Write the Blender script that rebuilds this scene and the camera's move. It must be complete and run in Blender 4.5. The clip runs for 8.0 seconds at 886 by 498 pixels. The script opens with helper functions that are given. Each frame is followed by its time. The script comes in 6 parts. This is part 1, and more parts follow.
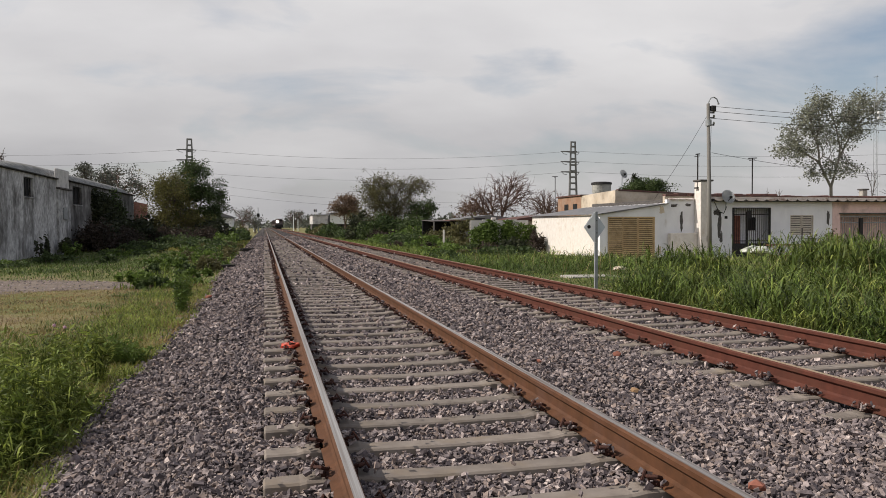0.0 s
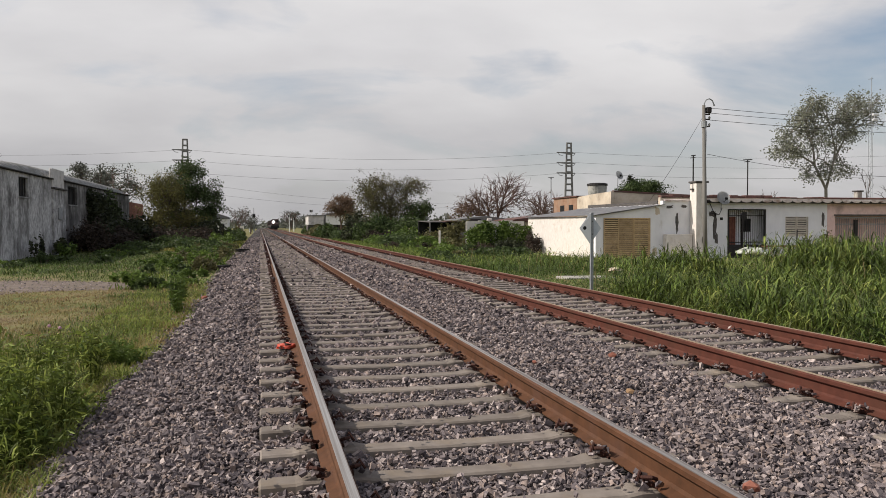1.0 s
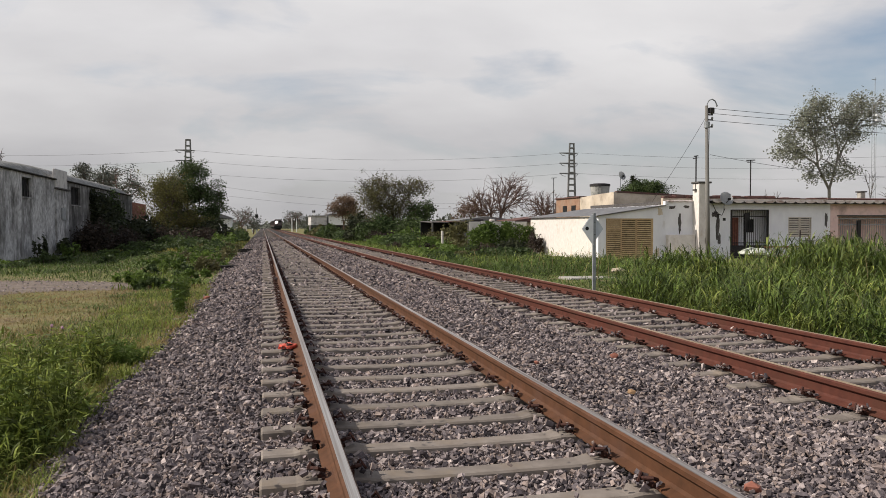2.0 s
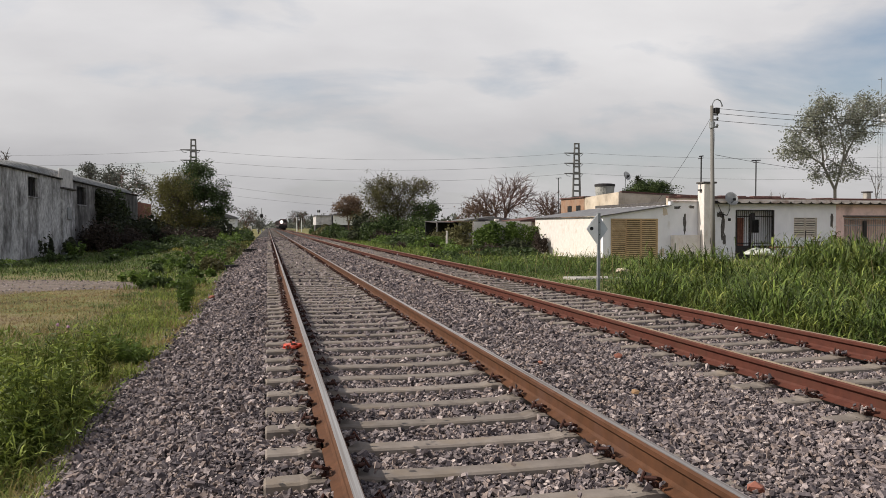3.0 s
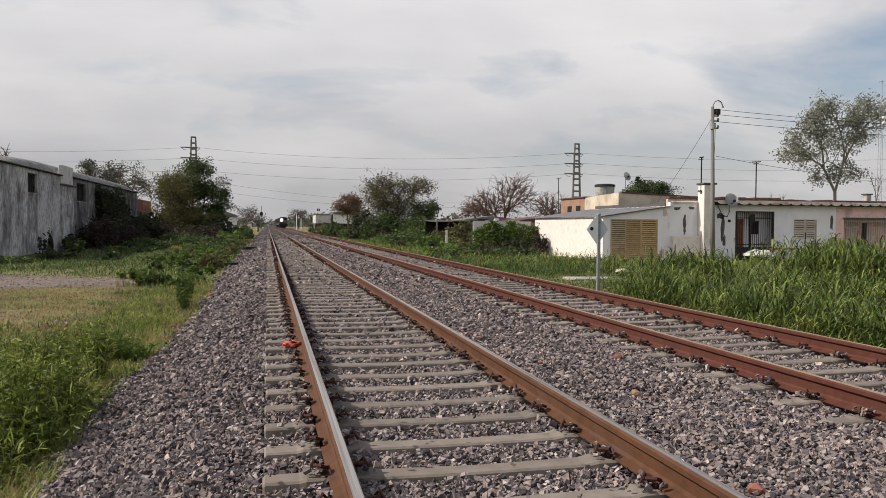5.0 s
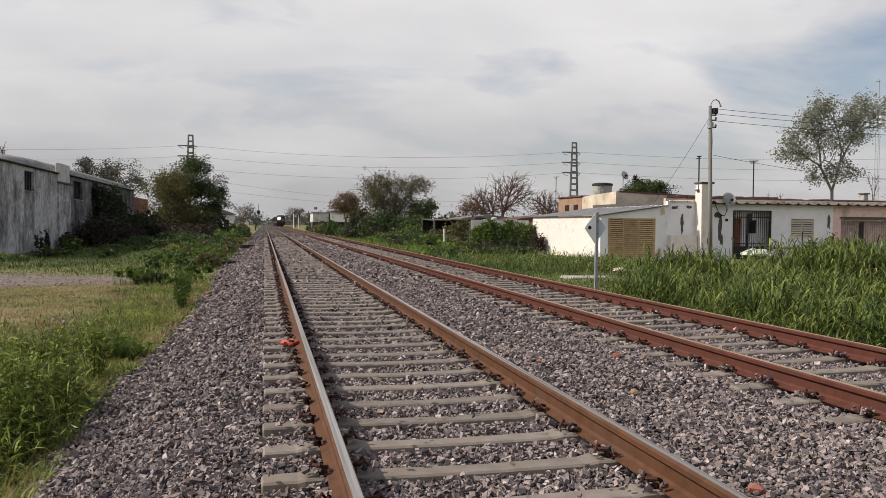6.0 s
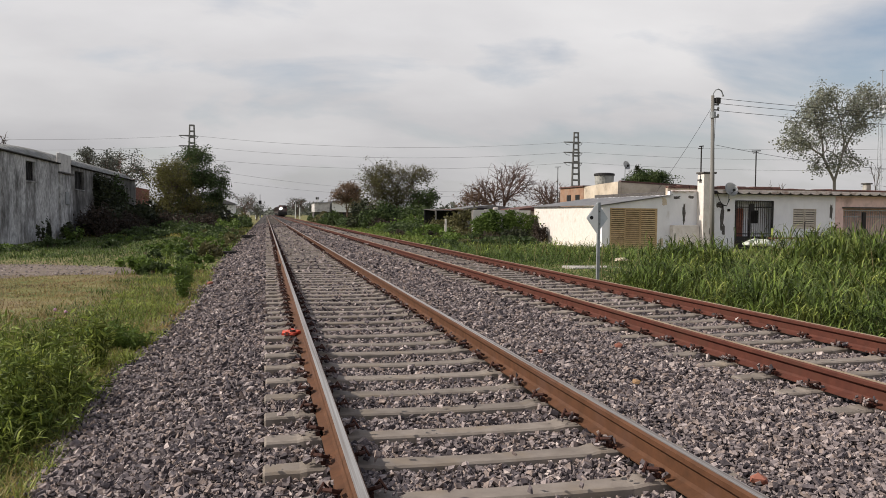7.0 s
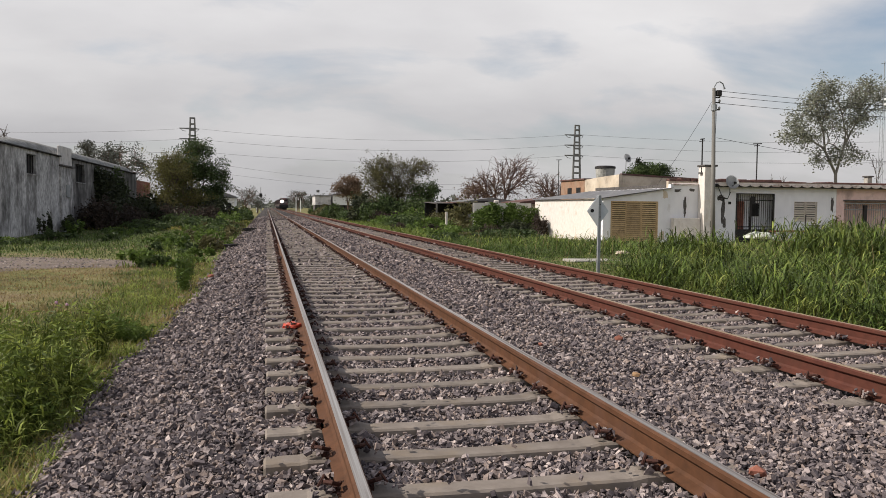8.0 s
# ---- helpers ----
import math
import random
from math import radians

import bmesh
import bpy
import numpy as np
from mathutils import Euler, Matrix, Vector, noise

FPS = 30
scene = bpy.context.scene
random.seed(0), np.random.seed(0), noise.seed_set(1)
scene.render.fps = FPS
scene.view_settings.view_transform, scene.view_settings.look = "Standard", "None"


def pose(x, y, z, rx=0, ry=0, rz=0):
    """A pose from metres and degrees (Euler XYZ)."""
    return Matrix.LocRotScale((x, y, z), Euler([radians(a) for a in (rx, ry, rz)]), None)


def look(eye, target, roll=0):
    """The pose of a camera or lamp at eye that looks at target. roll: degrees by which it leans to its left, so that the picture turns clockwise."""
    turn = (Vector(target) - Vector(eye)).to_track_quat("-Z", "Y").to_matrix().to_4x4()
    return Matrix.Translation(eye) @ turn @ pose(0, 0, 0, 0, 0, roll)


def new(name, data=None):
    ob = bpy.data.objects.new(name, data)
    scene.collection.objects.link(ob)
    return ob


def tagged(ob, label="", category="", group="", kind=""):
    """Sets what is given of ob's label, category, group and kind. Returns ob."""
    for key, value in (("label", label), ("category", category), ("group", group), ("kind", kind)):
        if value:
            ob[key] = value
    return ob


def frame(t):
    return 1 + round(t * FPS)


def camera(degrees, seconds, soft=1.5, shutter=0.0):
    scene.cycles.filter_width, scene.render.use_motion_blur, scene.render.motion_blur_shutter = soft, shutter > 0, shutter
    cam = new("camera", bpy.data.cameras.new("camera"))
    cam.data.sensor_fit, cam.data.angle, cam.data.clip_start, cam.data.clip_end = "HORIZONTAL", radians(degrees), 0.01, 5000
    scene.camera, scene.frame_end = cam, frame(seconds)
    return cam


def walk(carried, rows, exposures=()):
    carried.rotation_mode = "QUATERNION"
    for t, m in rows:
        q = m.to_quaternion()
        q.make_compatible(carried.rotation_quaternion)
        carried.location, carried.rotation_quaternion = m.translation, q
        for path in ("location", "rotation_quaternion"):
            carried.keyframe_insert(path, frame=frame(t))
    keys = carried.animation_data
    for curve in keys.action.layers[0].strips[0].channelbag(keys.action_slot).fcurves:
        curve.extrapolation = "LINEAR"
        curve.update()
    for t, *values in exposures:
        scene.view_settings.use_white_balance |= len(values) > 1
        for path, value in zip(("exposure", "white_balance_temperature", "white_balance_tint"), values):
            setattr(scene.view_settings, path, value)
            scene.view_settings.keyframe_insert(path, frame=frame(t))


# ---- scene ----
cam = camera(58.69, 8.0, soft=0.7)
PATH = [
    (0, (-1.288, 0.03, 1.447), (-0.846, 1.98, 1.386), -0.2),
    (0.5, (-1.29, 0.028, 1.45), (-0.842, 1.976, 1.389), 0.1),
    (1, (-1.29, 0.022, 1.45), (-0.838, 1.969, 1.391), -0.1),
    (1.5, (-1.285, 0.023, 1.449), (-0.834, 1.97, 1.391), -0.1),
    (3, (-1.278, 0.007, 1.448), (-0.844, 1.959, 1.39), -0.0),
    (3.5, (-1.284, 0.0, 1.451), (-0.85, 1.952, 1.393), 0.0),
    (4, (-1.278, 0.0, 1.449), (-0.844, 1.951, 1.386), 0.0),
    (4.5, (-1.279, 0.009, 1.445), (-0.849, 1.961, 1.385), 0.3),
    (6, (-1.293, 0.047, 1.444), (-0.851, 1.997, 1.381), 0.5),
    (6.5, (-1.293, 0.048, 1.447), (-0.857, 1.998, 1.374), 0.5),
    (7, (-1.29, 0.066, 1.441), (-0.852, 2.015, 1.353), 0.5),
    (7.5, (-1.289, 0.061, 1.441), (-0.846, 2.009, 1.342), 0.5),
    (8, (-1.287, 0.057, 1.443), (-0.851, 2.006, 1.337), 0.5),
]
walk(cam, [(t, look(eye, target, roll)) for t, eye, target, roll in PATH], [(0.0, -0.08), (1.0, -0.04), (3.0, -0.01), (4.5, 0.01), (6.5, 0.01), (8.0, 0.02)])

# ---- world, sun, exposure ----
SUN_DIR = Vector((-0.74, 0.12, 0.64)).normalized()
scene.view_settings.exposure = 0.0


def make_world():
    w = bpy.data.worlds.new("world")
    scene.world = w
    w.use_nodes = True
    nt = w.node_tree
    nt.nodes.clear()
    N, Lk = nt.nodes.new, nt.links.new
    sky = N("ShaderNodeTexSky")
    sky.sky_type = "NISHITA"
    sky.sun_disc = False
    sky.sun_elevation = math.asin(SUN_DIR.z)
    sky.sun_rotation = math.atan2(SUN_DIR.x, SUN_DIR.y)
    sky.air_density, sky.dust_density = 1.0, 2.0
    co = N("ShaderNodeTexCoord")
    sep = N("ShaderNodeSeparateXYZ")
    Lk(co.outputs["Generated"], sep.inputs[0])
    up = N("ShaderNodeMath")
    up.operation = "MAXIMUM"
    Lk(sep.outputs[2], up.inputs[0])
    up.inputs[1].default_value = 0.0
    lift = N("ShaderNodeMath")
    lift.operation = "ADD"
    Lk(up.outputs[0], lift.inputs[0])
    lift.inputs[1].default_value = 0.30
    div = N("ShaderNodeVectorMath")
    div.operation = "DIVIDE"
    Lk(co.outputs["Generated"], div.inputs[0])
    Lk(lift.outputs[0], div.inputs[1])
    mp = N("ShaderNodeMapping")
    Lk(div.outputs[0], mp.inputs[0])
    mp.inputs["Location"].default_value = (1.3, 0.4, 0.0)
    mp.inputs["Rotation"].default_value = (0, 0, radians(28))
    mp.inputs["Scale"].default_value = (0.8, 1.15, 0.4)
    big = N("ShaderNodeTexNoise")
    Lk(mp.outputs[0], big.inputs["Vector"])
    big.inputs["Scale"].default_value = 1.5
    big.inputs["Detail"].default_value = 7
    big.inputs["Roughness"].default_value = 0.52
    big.inputs["Distortion"].default_value = 0.35
    # the cloud thins out towards the north-east
    dot = N("ShaderNodeVectorMath")
    dot.operation = "DOT_PRODUCT"
    Lk(co.outputs["Generated"], dot.inputs[0])
    dot.inputs[1].default_value = Vector((0.62, 0.70, 0.36)).normalized()
    thin = N("ShaderNodeMapRange")
    Lk(dot.outputs["Value"], thin.inputs[0])
    thin.inputs[1].default_value, thin.inputs[2].default_value = 0.86, 1.0
    thin.inputs[3].default_value, thin.inputs[4].default_value = 0.0, 0.13
    less = N("ShaderNodeMath")
    less.operation = "SUBTRACT"
    Lk(big.outputs["Fac"], less.inputs[0])
    Lk(thin.outputs[0], less.inputs[1])
    # and breaks up overhead, where the sun comes through
    gap = N("ShaderNodeMapRange")
    Lk(up.outputs[0], gap.inputs[0])
    gap.inputs[1].default_value, gap.inputs[2].default_value = 0.36, 0.68
    gap.inputs[3].default_value, gap.inputs[4].default_value = 0.0, 0.24
    broken = N("ShaderNodeMath")
    broken.operation = "SUBTRACT"
    Lk(less.outputs[0], broken.inputs[0])
    Lk(gap.outputs[0], broken.inputs[1])
    cover = N("ShaderNodeValToRGB")
    Lk(broken.outputs[0], cover.inputs[0])
    cover.color_ramp.elements[0].position, cover.color_ramp.elements[1].position = 0.27, 0.47
    cover.color_ramp.elements[0].color = (0.12, 0.12, 0.12, 1)
    cover.color_ramp.elements[1].color = (1, 1, 1, 1)
    fine = N("ShaderNodeTexNoise")
    Lk(mp.outputs[0], fine.inputs["Vector"])
    fine.inputs["Scale"].default_value = 1.6
    fine.inputs["Detail"].default_value = 6
    shade = N("ShaderNodeValToRGB")
    Lk(fine.outputs["Fac"], shade.inputs[0])
    shade.color_ramp.elements[0].position, shade.color_ramp.elements[1].position = 0.3, 0.68
    shade.color_ramp.elements[0].color = (0.655, 0.645, 0.665, 1)
    shade.color_ramp.elements[1].color = (0.87, 0.855, 0.86, 1)
    # the cloud layer is thicker and greyer towards the horizon
    low = N("ShaderNodeMapRange")
    Lk(up.outputs[0], low.inputs[0])
    low.inputs[1].default_value, low.inputs[2].default_value = 0.0, 0.22
    low.inputs[3].default_value, low.inputs[4].default_value = 0.66, 1.0
    grey = N("ShaderNodeVectorMath")
    grey.operation = "SCALE"
    Lk(shade.outputs[0], grey.inputs[0])
    Lk(low.outputs[0], grey.inputs["Scale"])
    veil = N("ShaderNodeMapRange")
    Lk(up.outputs[0], veil.inputs[0])
    veil.inputs[1].default_value, veil.inputs[2].default_value = 0.02, 0.20
    veil.inputs[3].default_value, veil.inputs[4].default_value = 1.0, 0.0
    most = N("ShaderNodeMath")
    most.operation = "MAXIMUM"
    Lk(cover.outputs[0], most.inputs[0])
    Lk(veil.outputs[0], most.inputs[1])
    clear = N("ShaderNodeVectorMath")
    clear.operation = "SCALE"
    Lk(sky.outputs[0], clear.inputs[0])
    clear.inputs["Scale"].default_value = 0.115
    mix = N("ShaderNodeMix")
    mix.data_type = "RGBA"
    Lk(most.outputs[0], mix.inputs[0])
    Lk(clear.outputs[0], mix.inputs[6])
    Lk(grey.outputs[0], mix.inputs[7])
    bg = N("ShaderNodeBackground")
    Lk(mix.outputs[2], bg.inputs[0])
    bg.inputs[1].default_value = 0.95
    out = N("ShaderNodeOutputWorld")
    Lk(bg.outputs[0], out.inputs[0])


make_world()
sun = new("sun", bpy.data.lights.new("sun", "SUN"))
sun.data.energy, sun.data.angle, sun.data.color = 5.0, radians(0.8), (1.0, 0.92, 0.81)
sun.matrix_basis = look(SUN_DIR * 50, (0, 0, 0))


# ---- materials ----
def mat(name, colors, scale=3.0, rough=0.85, metal=0.0, bump=0.3, bump_scale=40.0, stain=None, stain_scale=0.6,
        stain_at=(0.5, 0.66), island=0.0, obj_random=0.0, stretch=(1, 1, 1), bump_dist=0.01, detail=6, translucent=0.0, spec=0.2):
    """A surface of two or more colours mixed by noise, with stains, relief and a shift of tone from piece to piece."""
    m = bpy.data.materials.new(name)
    m.use_nodes = True
    nt = m.node_tree
    N, Lk = nt.nodes.new, nt.links.new
    b = nt.nodes["Principled BSDF"]
    b.inputs["Roughness"].default_value, b.inputs["Metallic"].default_value = rough, metal
    b.inputs["Specular IOR Level"].default_value = spec
    geo = N("ShaderNodeNewGeometry")
    mp = N("ShaderNodeMapping")
    mp.inputs["Scale"].default_value = stretch
    Lk(geo.outputs["Position"], mp.inputs[0])
    n1 = N("ShaderNodeTexNoise")
    n1.inputs["Scale"].default_value, n1.inputs["Detail"].default_value = scale, detail
    n1.inputs["Roughness"].default_value = 0.62
    Lk(mp.outputs[0], n1.inputs["Vector"])
    r = N("ShaderNodeValToRGB")
    el = r.color_ramp.elements
    while len(el) < len(colors):
        el.new(0.5)
    for i, c in enumerate(colors):
        el[i].position = 0.32 + 0.36 * i / max(1, len(colors) - 1)
        el[i].color = (*c, 1)
    Lk(n1.outputs["Fac"], r.inputs[0])
    col = r.outputs[0]
    if stain:
        n2 = N("ShaderNodeTexNoise")
        n2.inputs["Scale"].default_value, n2.inputs["Detail"].default_value = stain_scale, 7
        n2.inputs["Roughness"].default_value = 0.65
        Lk(mp.outputs[0], n2.inputs["Vector"])
        rr = N("ShaderNodeValToRGB")
        rr.color_ramp.elements[0].position, rr.color_ramp.elements[1].position = stain_at
        Lk(n2.outputs["Fac"], rr.inputs[0])
        mx = N("ShaderNodeMix")
        mx.data_type = "RGBA"
        Lk(rr.outputs[0], mx.inputs[0])
        Lk(col, mx.inputs[6])
        mx.inputs[7].default_value = (*stain, 1)
        col = mx.outputs[2]
    for amount, src in ((island, "i"), (obj_random, "o")):
        if amount:
            g = geo.outputs["Random Per Island"] if src == "i" else N("ShaderNodeObjectInfo").outputs["Random"]
            mr = N("ShaderNodeMapRange")
            Lk(g, mr.inputs[0])
            mr.inputs[3].default_value, mr.inputs[4].default_value = 1 - amount, 1 + amount
            vm = N("ShaderNodeVectorMath")
            vm.operation = "SCALE"
            Lk(col, vm.inputs[0])
            Lk(mr.outputs[0], vm.inputs["Scale"])
            col = vm.outputs[0]
    Lk(col, b.inputs["Base Color"])
    if bump:
        n3 = N("ShaderNodeTexNoise")
        n3.inputs["Scale"].default_value, n3.inputs["Detail"].default_value = bump_scale, 5
        Lk(geo.outputs["Position"], n3.inputs["Vector"])
        bp = N("ShaderNodeBump")
        bp.inputs["Strength"].default_value, bp.inputs["Distance"].default_value = bump, bump_dist
        Lk(n3.outputs["Fac"], bp.inputs["Height"])
        Lk(bp.outputs[0], b.inputs["Normal"])
    if translucent:
        tr = N("ShaderNodeBsdfTranslucent")
        Lk(col, tr.inputs[0])
        ms = N("ShaderNodeMixShader")
        ms.inputs[0].default_value = translucent
        Lk(b.outputs[0], ms.inputs[1])
        Lk(tr.outputs[0], ms.inputs[2])
        Lk(ms.outputs[0], nt.nodes["Material Output"].inputs[0])
    return m


def ramp_stone():
    """Crushed granite: grey to violet-brown, a few pale or rusty pieces."""
    m = mat("ballast_stone", [(0.105, 0.091, 0.092), (0.262, 0.229, 0.226)], scale=30, bump=0.5, bump_scale=90, bump_dist=0.004)
    nt = m.node_tree
    N, Lk = nt.nodes.new, nt.links.new
    b = nt.nodes["Principled BSDF"]
    geo = N("ShaderNodeNewGeometry")
    r = N("ShaderNodeValToRGB")
    el = r.color_ramp.elements
    for p, c in ((0.17, (0.62, 0.60, 0.64)), (0.36, (0.98, 0.94, 0.95)), (0.58, (1.26, 1.14, 1.04)), (0.78, (1.48, 1.43, 1.42)), (0.95, (2.1, 2.04, 1.95))):
        e = el.new(p)
        e.color = (*c, 1)
    # dark slate pieces, which also stand in for the shade of the gaps
    el[0].color = (0.30, 0.29, 0.325, 1)
    el[-1].color = (2.3, 2.2, 2.1, 1)
    r.color_ramp.interpolation = "CONSTANT"
    Lk(geo.outputs["Random Per Island"], r.inputs[0])
    mul = N("ShaderNodeVectorMath")
    mul.operation = "MULTIPLY"
    Lk(b.inputs["Base Color"].links[0].from_socket, mul.inputs[0])
    Lk(r.outputs[0], mul.inputs[1])
    Lk(mul.outputs[0], b.inputs["Base Color"])
    return m


M = {}
M["stone"] = ramp_stone()


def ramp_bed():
    """Packed stones and fines: a tone for each stone, gap shade painted into the joints."""
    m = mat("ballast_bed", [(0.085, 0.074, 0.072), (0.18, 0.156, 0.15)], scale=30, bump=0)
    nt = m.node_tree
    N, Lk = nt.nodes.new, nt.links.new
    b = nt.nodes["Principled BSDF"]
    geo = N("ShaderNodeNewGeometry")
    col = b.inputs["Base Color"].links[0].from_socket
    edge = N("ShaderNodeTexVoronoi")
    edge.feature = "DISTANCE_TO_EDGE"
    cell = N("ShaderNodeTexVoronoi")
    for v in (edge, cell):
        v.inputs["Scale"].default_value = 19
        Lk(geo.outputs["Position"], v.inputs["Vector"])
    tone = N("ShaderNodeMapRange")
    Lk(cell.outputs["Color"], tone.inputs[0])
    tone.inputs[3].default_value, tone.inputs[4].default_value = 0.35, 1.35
    # shade of the gaps, put into the colour: darkest at the stone edges
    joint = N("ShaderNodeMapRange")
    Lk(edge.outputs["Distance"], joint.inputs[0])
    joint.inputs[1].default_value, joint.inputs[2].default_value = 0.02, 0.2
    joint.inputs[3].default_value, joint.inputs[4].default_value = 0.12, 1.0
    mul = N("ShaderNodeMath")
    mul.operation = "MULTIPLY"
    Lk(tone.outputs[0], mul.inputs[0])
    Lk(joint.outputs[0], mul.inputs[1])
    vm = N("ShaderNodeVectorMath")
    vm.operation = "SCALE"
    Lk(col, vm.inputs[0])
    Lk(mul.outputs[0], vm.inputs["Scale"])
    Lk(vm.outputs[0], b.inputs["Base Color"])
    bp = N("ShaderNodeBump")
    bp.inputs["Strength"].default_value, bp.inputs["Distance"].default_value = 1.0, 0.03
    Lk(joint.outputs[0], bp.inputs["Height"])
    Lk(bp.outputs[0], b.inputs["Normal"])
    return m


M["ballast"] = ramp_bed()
M["concrete"] = mat("sleeper_concrete", [(0.150, 0.127, 0.111), (0.215, 0.186, 0.165)], scale=7, bump=0.35, bump_scale=70, bump_dist=0.003, stain=(0.20, 0.16, 0.12), stain_scale=3, stain_at=(0.52, 0.75), obj_random=0.12)
M["rust"] = mat("rail_rust", [(0.062, 0.028, 0.014), (0.105, 0.046, 0.023)], scale=9, rough=0.75, bump=0.2, bump_scale=60, bump_dist=0.002, stain=(0.09, 0.045, 0.03), stain_scale=2.5)
M["rust_red"] = mat("rail_rust_red", [(0.064, 0.021, 0.015), (0.10, 0.033, 0.022)], scale=9, rough=0.75, bump=0.2, bump_scale=60, bump_dist=0.002, stain=(0.075, 0.03, 0.02), stain_scale=2.5)
M["steel"] = mat("rail_head_steel", [(0.15, 0.11, 0.09), (0.30, 0.275, 0.26), (0.47, 0.46, 0.455)], scale=3, rough=0.45, metal=0.6, bump=0.08, stretch=(28, 0.12, 1))
M["rusty_head"] = mat("rusty_rail_head", [(0.21, 0.145, 0.095), (0.34, 0.265, 0.18)], scale=5, rough=0.6, metal=0.1, bump=0.1, stretch=(3, 0.2, 1))
M["clip"] = mat("clip_iron", [(0.03, 0.014, 0.011), (0.065, 0.026, 0.02)], scale=40, rough=0.8)
M["soil"] = mat("ground_soil", [(0.075, 0.092, 0.026), (0.145, 0.145, 0.048), (0.22, 0.175, 0.088)], scale=1.1, bump=0.8, bump_scale=9, bump_dist=0.08, stain=(0.20, 0.155, 0.085), stain_scale=0.22, stain_at=(0.5, 0.62))
M["dirt"] = mat("dirt_track", [(0.115, 0.092, 0.078), (0.22, 0.178, 0.15)], scale=2.5, bump=1.0, bump_scale=14, bump_dist=0.06, stain=(0.13, 0.105, 0.075), stain_scale=0.9)


# ---- building blocks ----
def finish(name, bm, material, parent=None, label="", smooth=False):
    me = bpy.data.meshes.new(name)
    bm.normal_update()
    bm.to_mesh(me)
    bm.free()
    for m in material if isinstance(material, (list, tuple)) else [material]:
        me.materials.append(m)
    if smooth:
        me.polygons.foreach_set("use_smooth", [True] * len(me.polygons))
    ob = new(name, me)
    if parent:
        ob.parent = parent
    if label:
        tagged(ob, label)
    return ob


def part(name, bm, material, parent, label="", smooth=False):
    return finish(name, bm, material, parent, label, smooth)


def thing(name, m, label, category, group="", kind=""):
    ob = new(name)
    ob.matrix_basis = m if isinstance(m, Matrix) else pose(*m)
    ob.empty_display_size = 0.2
    return tagged(ob, label, category, group, kind)


def box(bm, x0, x1, y0, y1, z0, z1, bevel=0.0, mi=0):
    vs = [bm.verts.new((x, y, z)) for x in (x0, x1) for y in (y0, y1) for z in (z0, z1)]
    fs = [bm.faces.new([vs[i] for i in q]) for q in ((0, 1, 3, 2), (4, 6, 7, 5), (0, 4, 5, 1), (2, 3, 7, 6), (0, 2, 6, 4), (1, 5, 7, 3))]
    for f in fs:
        f.material_index = mi
    if bevel:
        bmesh.ops.bevel(bm, geom=list({e for f in fs for e in f.edges}), offset=bevel, segments=1, affect="EDGES")
    return bm


def boxed(*a, **k):
    return box(bmesh.new(), *a, **k)


def tube(bm, pts, radii, sides=8, cap=True):
    """A tapered tube along the points."""
    pts = [Vector(p) for p in pts]
    if not isinstance(radii, (list, tuple)):
        radii = [radii] * len(pts)
    rings = []
    for i, p in enumerate(pts):
        d = (pts[min(i + 1, len(pts) - 1)] - pts[max(i - 1, 0)]).normalized()
        a = d.cross(Vector((0.3, 0.9, 0.1)) if abs(d.z) > 0.9 else Vector((0, 0, 1))).normalized()
        b = d.cross(a)
        rings.append([bm.verts.new(p + radii[i] * (math.cos(2 * math.pi * k / sides) * a + math.sin(2 * math.pi * k / sides) * b)) for k in range(sides)])
    for r0, r1 in zip(rings, rings[1:]):
        for k in range(sides):
            bm.faces.new((r0[k], r0[(k + 1) % sides], r1[(k + 1) % sides], r1[k]))
    if cap:
        bm.faces.new(rings[0][::-1])
        bm.faces.new(rings[-1])
    return bm


def prism(bm, outline, axis, lo, hi, mi=0):
    """A solid from a closed outline in the two other axes, pulled along an axis."""
    def at(u, v, w):
        return {"x": (w, u, v), "y": (u, w, v), "z": (u, v, w)}[axis]
    a = [bm.verts.new(at(u, v, lo)) for u, v in outline]
    b = [bm.verts.new(at(u, v, hi)) for u, v in outline]
    n = len(a)
    fs = [bm.faces.new((a[i], a[(i + 1) % n], b[(i + 1) % n], b[i])) for i in range(n)]
    fs += [bm.faces.new(a[::-1]), bm.faces.new(b)]
    for f in fs:
        f.material_index = mi
    return bm


